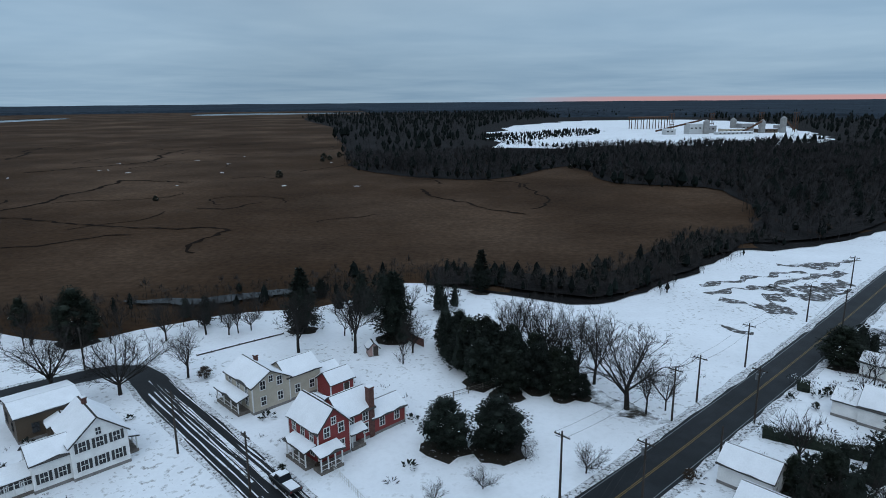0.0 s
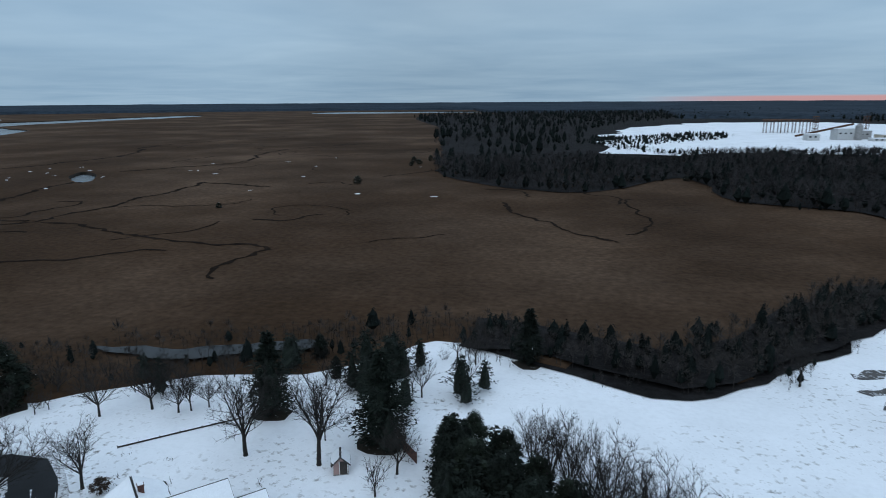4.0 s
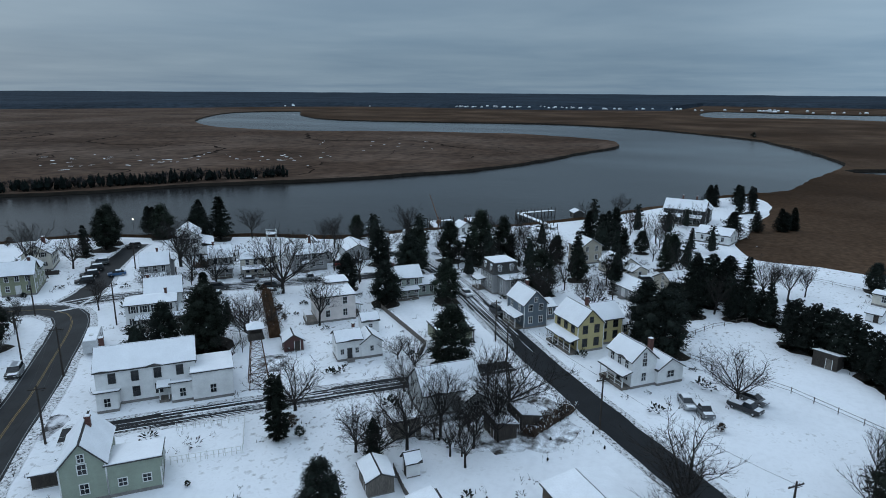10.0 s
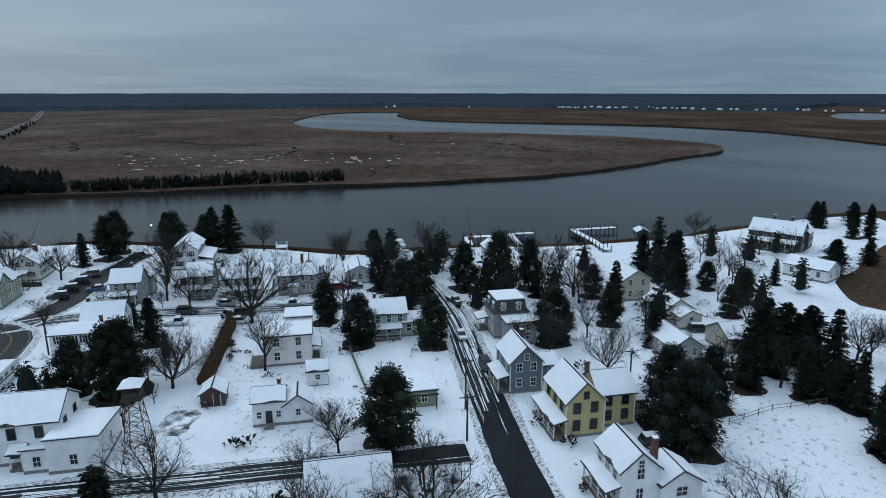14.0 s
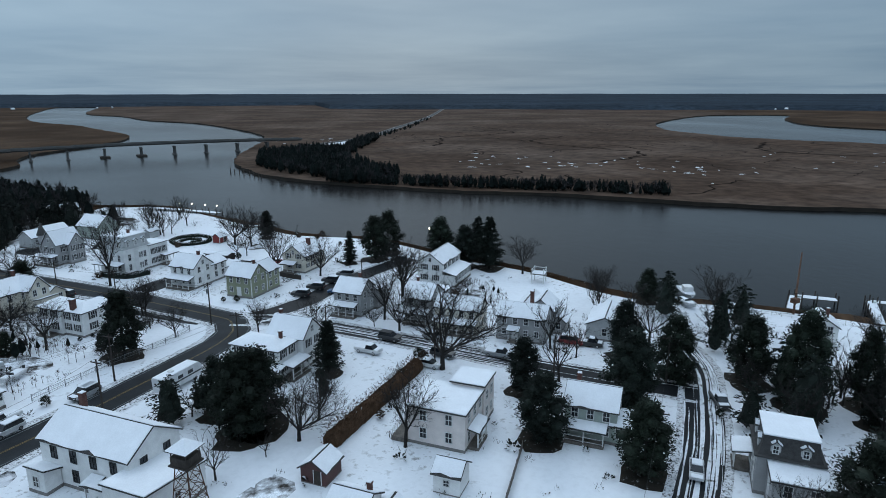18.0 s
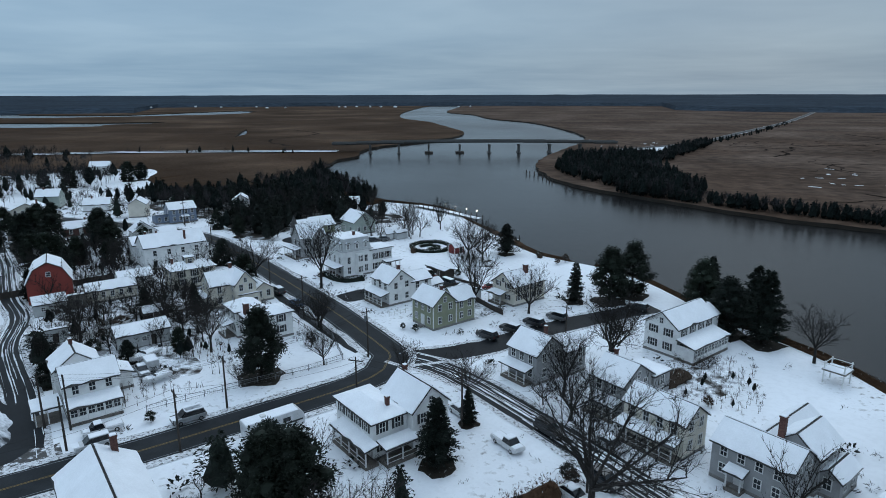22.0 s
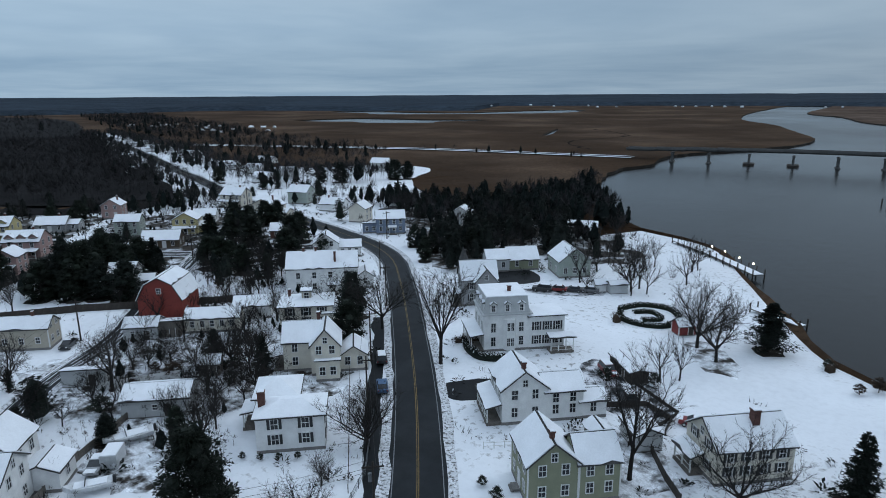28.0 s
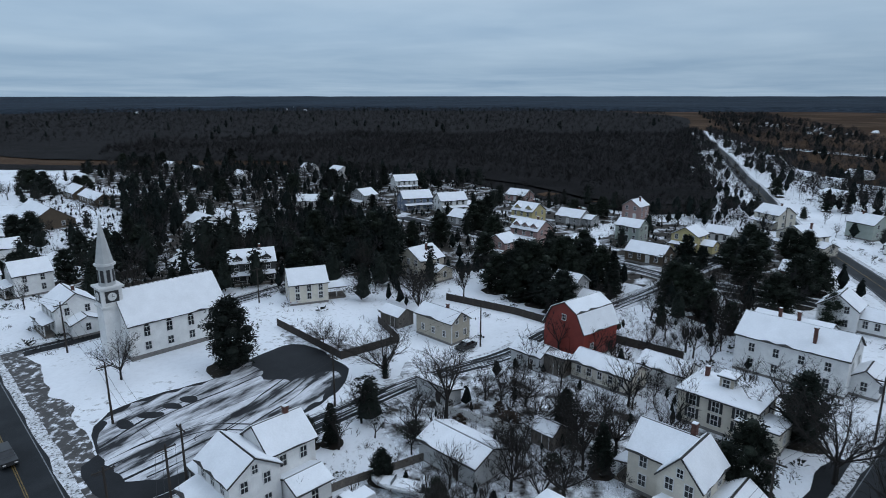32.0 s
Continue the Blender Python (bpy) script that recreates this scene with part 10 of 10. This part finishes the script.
leafy("leaf_ground_yards", "dark leaves, vines and trodden soil through thin snow in the back gardens", [(-38, -36), (-28, -33), (-12, -44), (-5, -53), (-14, -62), (-26, -68), (-38, -62), (-44, -48)], 0.010)
leafy("leaf_ground_sheds", "dark trodden ground between sheds and garden beds", [(-52, -58), (-46, -50), (-34, -62), (-24, -72), (-28, -78), (-38, -74), (-48, -66)], 0.008)
leafy("leaf_ground_lawn", "dead grass and leaves showing through the snow under the lawn trees", [(-90, -112), (-94, -104), (-101, -100), (-100, -108), (-94, -114)], 0.012)
leafy("leaf_ground_fence", "brown leaf litter along the garden fence", [(-88, -72), (-96, -74), (-102, -66), (-98, -60), (-92, -64)], 0.014)
yard("pavement_yard", "dark wet drive behind the white house", [(-78.5, -92), (-82, -95), (-94, -88), (-97, -80), (-92, -78), (-86, -80)], lot_mat, 0.02)
hedge("garden_hedge", "dark ring of clipped hedge round the lawn garden", [(-74, -123), (-77, -127.5), (-82.5, -128), (-86, -123), (-85, -117.5), (-80.5, -115.5), (-76, -117), (-74, -122)], 1.2, 0.8, needles_b, 0.12, 31)
hedge("garden_hedge", "dark clipped inner hedge of the lawn garden", [(-77, -122), (-80, -124), (-83, -121), (-80, -118.5)], 0.9, 0.7, needles_b, 0.12, 32)
hedge("clipped_shrub", "round dark clipped shrub on the lawn", [(-75.4, -115.2), (-76.2, -114.6)], 1.7, 1.7, shrub_mat, 0.1, 33)
hedge("clipped_shrub", "round brown clipped shrub by the river bank", [(-113.2, -113.0), (-114, -112.4)], 1.6, 1.6, shrub_mat, 0.1, 34)
hedge("house_hedge", "dark clipped hedge at the mansion front", [(-55, -87), (-60.5, -91), (-66, -96)], 1.0, 0.9, shrub_mat, 0.2, 35)
shed("small red board shed with a snowy roof beneath the lawn trees", -88.7, -116.5, 224, 3.6, 2.8, 2.0, 3.0, "red")
shed("small white garden shed on the snowy lawn", -64.7, -132.6, 44, 2.6, 2.2, 2.0, 3.0, "white")
shed("low glazed garden room beside the white shed", -68.5, -134.0, 44, 4.2, 2.6, 2.2, 2.8, "greywhite", win="f3")
shed("long low carport roof behind the white house", -86.4, -92.6, 134, 8.0, 3.2, 2.0, 2.4, "darkwood")
shed("small pale garage beside the garden fence", -95.2, -73.0, 134, 5.0, 3.6, 2.4, 3.2, "greywhite")
shed("little dark tool shed behind the green house", -90.6, -69.4, 134, 3.2, 2.6, 2.1, 3.0, "wood")
fence("board_fence", "low dark board fence along the river garden", [(-94.4, -75.6), (-97.7, -70.4), (-100.6, -66), (-103.4, -62.6)], 1.3, wood_dark, "board", 2.8)
fence("garden_wall", "low dark garden wall behind the white house", [(-86.8, -78.6), (-92.6, -83.0), (-97.0, -80.6), (-97.4, -76.4)], 1.0, wood_dark, "board", 3)
fence("white_fence", "short white fence between two front gardens", [(-79.0, -59.2), (-83.2, -63.0)], 1.0, trim_white, "rail", 1.4)
car(-88.9, -84.9, 134, "sedan", "black", 1)
car(-83.6, -90.6, 134, "suv", "red", 2)

# ---- marsh creeks and snow patches ----
creek_mud = material("creek_mud", (0.014, 0.0095, 0.007), rough=0.95, scale=0.1, amount=0.4, fine=1, fine_amount=0.3, bump=0.0, spec=0.02)


def creek(pts, w):
    s = Shape()
    line = wander(wander(smooth_line(pts, 2.5), 7.0, 0.045), 2.0, 0.2)
    ribbon(s, line, w * 0.34, -w * 0.34, 1.6, 0, w * 0.7, 2.0)
    tagged(part("creek", draped(s, 0.12), creek_mud), "dark winding tidal creek through brown reeds", "creek", kind="structure")


creek([(-258, 182), (-254, 204), (-246, 229), (-241, 247), (-216, 256), (-194, 269), (-192, 303), (-190, 352), (-195, 397), (-147, 378)], 3.4)
creek([(-192, 266), (-165, 256), (-137, 244), (-105, 238), (-77, 234), (-78, 225), (-82, 204), (-78, 197)], 2.4)
creek([(-322, 213), (-314, 255), (-305, 285), (-263, 290), (-269, 330), (-284, 394)], 4.0)
creek([(-6, 340), (6, 304), (26, 278), (40, 262)], 2.2)
creek([(-290, 440), (-240, 520), (-260, 640), (-200, 760)], 4)
creek([(-400, 420), (-380, 560), (-430, 700), (-360, 900)], 5)
creek([(-351.3, -246.8), (-421.3, -296.8), (-401.3, -416.8), (-481.3, -476.8)], 4)
creek([(-301.3, -416.8), (-361.3, -516.8), (-461.3, -556.8), (-481.3, -696.8)], 4)
creek([(-501.3, -96.8), (-561.3, -176.8), (-521.3, -256.8), (-601.3, -326.8)], 4)
creek([(88.7, -476.8), (138.7, -556.8), (118.7, -656.8), (198.7, -756.8)], 4)
# fine winding drains between the reed beds
RILLS = Shape()
rrs = random.Random(23)
for bx, count in (((-760, -620, -190, 130), 110), ((-420, 180, 60, 760), 60), ((-760, 60, -330, 420), 30)):
    for _ in range(count):
        x, y = rrs.uniform(bx[0], bx[2]), rrs.uniform(bx[1], bx[3])
        a_, line_ = rrs.uniform(0, 6.28), []
        for i in range(rrs.randint(8, 22)):
            line_.append((x, y))
            a_ += rrs.gauss(0, 0.45)
            x, y = x + 4.5 * math.cos(a_), y + 4.5 * math.sin(a_)
        q_ = np.array(line_)
        if np.any(inside(town_snow, q_)) or any(np.any(inside(np.array(w_), q_)) for w_ in WATERS):
            continue
        w = rrs.uniform(0.25, 0.8)
        ribbon(RILLS, smooth_line(line_, 2.0), w, -w, 1.58, 0, w, rrs.uniform(0, 50))
tagged(part("marsh_rills", draped(RILLS, 0.10), creek_mud), "fine dark drains winding between the reed beds", "creek", kind="stuff")
PATCH = Shape()
prs = random.Random(4)
for cx, cy, sp, k in ((-336.3, -246.8, 60, 26), (-373.3, -186.8, 40, 16), (-301.3, -296.8, 50, 14), (-480, 260, 60, 14), (-300, 430, 90, 14), (-420, 330, 60, 14), (-150, 520, 120, 10), (-521.3, -196.8, 90, 14), (-181.3, -556.8, 40, 10), (-231.3, -526.8, 40, 14)):
    for _ in range(k):
        x, y, a, b = cx + prs.gauss(0, sp * 0.5), cy + prs.gauss(0, sp * 0.5), prs.uniform(1.0, 3.6), prs.uniform(0.6, 1.6)
        if any(inside(w_, np.array([(x, y)]))[0] for w_ in WATERS):
            continue
        t0 = prs.uniform(0, 3.14)
        n_ = 11
        ring = []
        for i in range(n_):
            g_ = 2 * math.pi * i / n_
            r_ = prs.uniform(0.55, 1.1)
            px_, py_ = a * r_ * math.cos(g_), b * r_ * math.sin(g_)
            ring.append((x + px_ * math.cos(t0) - py_ * math.sin(t0), y + px_ * math.sin(t0) + py_ * math.cos(t0), 1.8))
        PATCH.add(ring, [tuple(range(n_))])
tagged(part("marsh_ice", draped(PATCH, 0.14), snow_thin), "scattered patches of ice and snow in the marsh", "ice", kind="stuff")
for x, y, h_ in ((-99, 399, 7), (-95, 533, 7), (-88, 520, 6), (-92, 510, 5), (-138, 308, 4), (-774, 143, 8), (-200, 192, 5), (-195, 198, 4), (-172, 190, 4), (-60, 470, 6), (-84, 545, 7), (95, 440, 5), (115, 400, 5)):
    bush(x, y, h_, 0)


# ---- docks, pilings and the waterfront ----
def dock(label, pts, w=2.4, z=0.7, piles=3.0):
    line = np.array(pts, float)
    d = thing("dock", pose(0, 0, 0), label, "dock")
    for a, b in zip(line[:-1], line[1:]):
        v = b - a
        ln = float(np.linalg.norm(v))
        yaw = math.degrees(math.atan2(v[1], v[0]))
        m = (a + b) / 2
        part("deck", Shape().box(0, 0, z, ln, w, 0.18), wood_grey, d, at=pose(m[0], m[1], 0, 0, 0, yaw))
        part("snow_cover", Shape().box(0, 0, z + 0.13, ln - 0.1, w - 0.2, 0.08), snow_roof, d, at=pose(m[0], m[1], 0, 0, 0, yaw))
        n = max(1, int(ln / piles))
        for i in range(n + 1):
            q = a + v * i / n
            for s in (-1, 1):
                o = Vector((-v[1], v[0], 0)).normalized() * (w / 2 + 0.1) * s
                part("piling", Shape().tube((q[0] + o.x, q[1] + o.y, -1.6), (q[0] + o.x, q[1] + o.y, z + 1.4), 0.17, 0.15, 7), wood_dark, d)
    return d


dock("snowy timber dock running out to an L-shaped head", [(-214, 47), (-224, 39), (-236, 27.5), (-248, 39)])
dock("short timber dock with snow on its planks", [(-65.3, -192.8), (-79.3, -180.8), (-93.3, -165.8)], 3.0)
dock("small timber dock below the garden", [(-97.3, -137.8), (-107.3, -131.8)], 2.0)
dock("timber landing beside the boat yard", [(-197, 8), (-206, 2), (-212, 8)], 2.6)
dock("timber landing with mooring posts", [(-205, 22), (-218, 12), (-224, 18)], 2.2)
shed("small dark dock house with snow on the roof", -241, 50, 30, 5, 4, 2.2, 3.2, "dark")
for i, (x, y) in enumerate(((-116.3, -310.8), (-118.8, -307.8), (-121, -304.8), (-123.3, -296.8), (-125, -289.8), (-126.3, -283.8), (-127.5, -278.8), (-114.3, -314.8))):
    tagged(part("piling", Shape().tube((x, y, -1.6), (x, y, 1.6 + 0.25 * (i % 3)), 0.3, 0.26, 8), wood_dark), "old timber piling standing in the river", "piling", "old pilings")
LAMP_HEAD = Shape().loft([[(r * math.cos(k * math.pi / 3), r * math.sin(k * math.pi / 3), z) for k in range(6)] for r, z in ((0.10, 3.4), (0.17, 3.55), (0.17, 3.7), (0.06, 3.85))]).mesh("lamp_head", lamp_glass)
for x, y in ((-79.5, -175.5), (-83.7, -171.6), (-88.3, -166.6), (-92.3, -162.6), (-151.3, -88.8)):
    l_ = thing("dock_lamp", pose(x, y, 0.7), "lit lamp on a dark post at the dock", "lamp", "dock lamps")
    part("post", Shape().tube((0, 0, -0.8), (0, 0, 3.4), 0.06, 0.05, 6), trim_dark, l_)
    part("lamp_head", LAMP_HEAD, None, l_, "glowing lamp head")


def boat(x, y, yaw, ln=5.5, label="open white motorboat with a snowy deck on a trailer", z=0.5, cabin=False):
    b = thing("boat", pose(x, y, z, 0, 0, yaw), label, "boat", "boats")
    rings = []
    for f, w, lo in ((-0.5, 0.9, 0.0), (-0.2, 1.0, -0.05), (0.15, 0.95, 0.0), (0.38, 0.55, 0.12), (0.5, 0.04, 0.35)):
        k = ln * 0.19 * w
        rings.append([(f * ln, -k * 0.55, lo), (f * ln, -k, lo + 0.55), (f * ln, -k, lo + 0.75), (f * ln, k, lo + 0.75), (f * ln, k, lo + 0.55), (f * ln, k * 0.55, lo)])
    part("hull", Shape().loft(rings), PAINT["white"], b)
    part("snow_cover", Shape().box(-0.03 * ln, 0, 0.77, ln * 0.72, ln * 0.27, 0.1), snow_roof, b)
    part("windshield", Shape().box(0.05 * ln, 0, 1.02, 0.08, ln * 0.26, 0.4), glass, b)
    part("outboard", Shape().box(-0.54 * ln, 0, 0.7, 0.35, 0.35, 0.9), trim_dark, b)
    if cabin:
        part("cabin", Shape().box(0.02 * ln, 0, 1.4, ln * 0.3, ln * 0.24, 1.3), SIDE["white"], b)
    return b


boat(-39.0, -32.8, 70, 6.2)
t_ = thing("utility_trailer", pose(-42.6, -28.9, 0, 0, 0, 134), "small white box trailer under snow beside the boat", "trailer")
part("body", Shape().box(0, 0, 1.25, 3.2, 2.0, 1.7), PAINT["white"], t_)
part("snow_cover", Shape().box(0, 0, 2.16, 3.1, 1.9, 0.14), snow_roof, t_)
part("drawbar", Shape().box(2.2, 0, 0.45, 1.4, 0.12, 0.12), steel, t_)
for sy in (-1, 1):
    part("wheel", WHEEL, None, t_, at=pose(-0.2, sy * 0.95, 0.33))
boat(-46.1, -24.2, 60, 5.2)
boat(-184, -10, 60, 8.5, "white cabin cruiser laid up ashore in snow", 0.8, True)
boat(-179, -5, 80, 6.5, "white motorboat laid up ashore in snow", 0.6)
boat(-186.5, 3.5, 100, 7.0, "white cabin boat laid up ashore in snow", 0.7, True)
boat(-275.3, -135.8, 30, 8.0, "white motorboat moored at the far bank", -0.9, True)
c_ = thing("boat_crane", pose(-196, 9, 0), "dark boat crane with a long slanting jib", "crane")
part("mast", Shape().tube((0, 0, -0.1), (0, 0, 5), 0.25, 0.2, 8), rust, c_)
part("jib", Shape().tube((0, 0, 4), (-13, -9, 10.5), 0.22, 0.14, 6), rust, c_)
part("counterweight", Shape().box(1.0, 0.7, 3.6, 1.6, 1.2, 1.0), rust, c_)

# lookout stand on the shore
t_ = thing("lookout_platform", pose(-158.8, -35.3, 0, 0, 0, 134), "small white lookout platform on posts by the shore", "platform")
for sx in (-1.5, 1.5):
    for sy in (-1.5, 1.5):
        part("post", Shape().box(sx, sy, 1.9, 0.18, 0.18, 3.9), trim_white, t_)
part("platform", Shape().box(0, 0, 2.4, 3.6, 3.6, 0.2), wood_grey, t_)
part("snow_cover", Shape().box(0, 0, 2.54, 3.4, 3.4, 0.09), snow_roof, t_)
for k in range(4):
    part("rail", Shape().box(0, -1.6, 3.5, 3.4, 0.08, 0.1), trim_white, t_, at=pose(0, 0, 0, 0, 0, 90 * k))

# camper beside the street
v_ = thing("camper_van", pose(-71.7, -10.4, 0.1, 0, 0, 224), "long white camper parked at the kerb under snow", "camper")
part("body", Shape().loft([[(-4.2, y, 0.6), (-4.3, y, 2.9), (3.6, y, 3.0), (4.2, y, 2.4), (4.35, y, 1.3), (4.3, y, 0.6)] for y in (-1.2, 1.2)]), PAINT["white"], v_)
part("snow_cover", Shape().box(-0.4, 0, 3.02, 7.6, 2.2, 0.12), snow_roof, v_)
part("stripe", Shape().box(0, -1.21, 1.5, 8.0, 0.02, 0.25).box(0, 1.21, 1.5, 8.0, 0.02, 0.25), trim_dark, v_)
for q in (-2.6, -0.6, 1.6):
    for sy in (-1, 1):
        part("window", Shape().box(q, sy * 1.21, 2.1, 1.1, 0.04, 0.6), glass, v_)
part("roof_vent", Shape().box(-1.4, 0, 3.2, 0.7, 0.7, 0.25), trim_white, v_)
for sx in (-2.4, 2.6):
    for sy in (-1.1, 1.1):
        part("wheel", WHEEL, None, v_, at=pose(sx, sy, 0.36))

# steel lookout tower behind the hall
w_ = thing("fire_tower", pose(-71.6, 28.8, 0, 0, 0, 134), "slender steel lattice lookout tower with a roofed cabin", "tower")
for sx in (-1, 1):
    for sy in (-1, 1):
        part("leg", Shape().tube((sx * 1.7, sy * 1.7, 0), (sx * 0.8, sy * 0.8, 8.6), 0.07, 0.06, 5), rust, w_)
for i in range(6):
    z0, z1 = i * 1.43, (i + 1) * 1.43
    a0, a1 = 1.7 - 0.9 * z0 / 8.6, 1.7 - 0.9 * z1 / 8.6
    for k in range(4):
        at = pose(0, 0, 0, 0, 0, 90 * k)
        part("brace", Shape().tube((-a0, -a0, z0), (a1, -a1, z1), 0.035, 0.035, 4), rust, w_, at=at)
        part("brace", Shape().tube((a0, -a0, z0), (-a1, -a1, z1), 0.035, 0.035, 4), rust, w_, at=at)
        part("strut", Shape().tube((-a1, -a1, z1), (a1, -a1, z1), 0.035, 0.035, 4), rust, w_, at=at)
part("cabin_floor", Shape().box(0, 0, 8.7, 2.6, 2.6, 0.16), wood_dark, w_)
part("cabin_wall", Shape().box(0, 0, 9.25, 2.2, 2.2, 0.95), wood_dark, w_)
for sx in (-1, 1):
    for sy in (-1, 1):
        part("cabin_post", Shape().box(sx * 1.0, sy * 1.0, 10.1, 0.1, 0.1, 0.9), wood_dark, w_)
tr_ = part("cabin_roof", Shape().loft([[(-1.5, -1.5, 10.5), (1.5, -1.5, 10.5), (1.5, 1.5, 10.5), (-1.5, 1.5, 10.5)], [(-0.05, -0.05, 11.4), (0.05, -0.05, 11.4), (0.05, 0.05, 11.4), (-0.05, 0.05, 11.4)]]), shingle, w_)
part("snow_blanket", Shape().loft([[(-1.45, -1.45, 10.58), (1.45, -1.45, 10.58), (1.45, 1.45, 10.58), (-1.45, 1.45, 10.58)], [(-0.1, -0.1, 11.5), (0.1, -0.1, 11.5), (0.1, 0.1, 11.5), (-0.1, 0.1, 11.5)]]), snow_roof, tr_)


# ---- the works beyond the marsh ----
def works():
    f = thing("sand_works", pose(380, 850, 2.2, 0, 0, 10), "distant industrial works of silos, sheds and conveyors in snow", "factory")
    rs = random.Random(6)
    for x, y, w, d, h, m in ((-40, 0, 22, 14, 26, "greywhite"), (-12, 10, 14, 12, 20, "grey"), (12, -4, 30, 14, 12, "tan"), (40, 8, 18, 12, 24, "grey"), (66, 0, 26, 14, 10, "brown"), (-80, -6, 14, 10, 14, "greywhite"), (96, 12, 12, 10, 18, "grey"), (0, -26, 50, 10, 6, "greywhite")):
        h = h * 0.5
        b = part("hall", Shape().box(x, y, h / 2, w, d, h), SIDE[m], f)
        part("roof_snow", Shape().box(x, y, h + 0.3, w, d, 0.6), snow_roof, b)
        for k in range(int(w / 6)):
            part("window_band", Shape().box(x - w / 2 + 3 + k * 6, y - d / 2 - 0.05, h * 0.6, 2.4, 0.1, 1.6), glass, b)
    for x, y, h in ((-28, -8, 16), (26, 14, 17), (54, -8, 15), (84, -10, 19)):
        part("silo", Shape().tube((x, y, 0), (x, y, h), 4, 4, 14).tube((x, y, h), (x, y, h + 3), 4, 0.6, 14), concrete, f)
    for a, b in (((-90, 10, 4), (-30, 0, 18)), ((20, -20, 4), (56, -8, 17)), ((110, 0, 3), (84, -10, 20))):
        part("conveyor", Shape().tube(a, b, 1.4, 1.4, 4), rust, f)
    for x, y in ((-62, 20), (0, 24), (74, 22), (104, -8)):
        part("frame_tower", Shape().box(x - 2, y - 2, 13, 0.5, 0.5, 26).box(x + 2, y - 2, 13, 0.5, 0.5, 26).box(x - 2, y + 2, 13, 0.5, 0.5, 26).box(x + 2, y + 2, 13, 0.5, 0.5, 26).box(x, y, 12, 4.5, 4.5, 0.5).box(x, y, 19, 4.5, 4.5, 0.5).box(x, y, 26, 5, 5, 0.8), rust, f)
    g = thing("gantry", pose(330, 1000, 2.2, 0, 0, 10), "distant dark steel gantry standing on the snow", "gantry")
    for x in range(-30, 31, 10):
        part("leg", Shape().box(x, -4, 9, 0.9, 0.9, 18).box(x, 4, 9, 0.9, 0.9, 18), rust, g)
    part("beam", Shape().box(0, 0, 18, 64, 9, 1.6), rust, g)


works()
# roofs of the far village across the marsh, and other distant white roofs
FAR = Shape()
frs = random.Random(9)
for cx, cy, sx, sy, k in ((-1690, -150, 60, 420, 60), (-1650, 330, 60, 120, 10), (-1500, -900, 80, 200, 4), (900, -1750, 400, 80, 7), (300, -1850, 300, 60, 8), (1500, 300, 300, 300, 5), (-1500, 700, 80, 260, 6), (-1450, 1300, 80, 260, 4), (700, -520, 160, 60, 26)):
    for _ in range(k):
        x, y = cx + frs.uniform(-1, 1) * sx, cy + frs.uniform(-1, 1) * sy
        w, d, h, a = frs.uniform(3, 8), frs.uniform(4, 7), frs.uniform(1.2, 3.0), frs.uniform(0, 180)
        c, s = math.cos(radians(a)), math.sin(radians(a))
        z0 = 6 if abs(x) > 1200 or abs(y) > 1200 else 0
        FAR.box(x, y, z0 + h / 2, w, d, h, a, 0)
        e = [(-w / 2, -d / 2, h), (w / 2, -d / 2, h), (w / 2, d / 2, h), (-w / 2, d / 2, h), (-w / 2, 0, h + 1.6), (w / 2, 0, h + 1.6)]
        FAR.add([(x + p * c - q * s, y + p * s + q * c, z0 + r + 0.05) for p, q, r in e], [(0, 1, 5, 4), (2, 3, 4, 5), (0, 4, 3), (1, 2, 5)], 1)
tagged(part("distant_houses", FAR, [SIDE["greywhite"], snow_roof]), "far-off snowy roofs of villages across the marsh", "houses", kind="stuff")
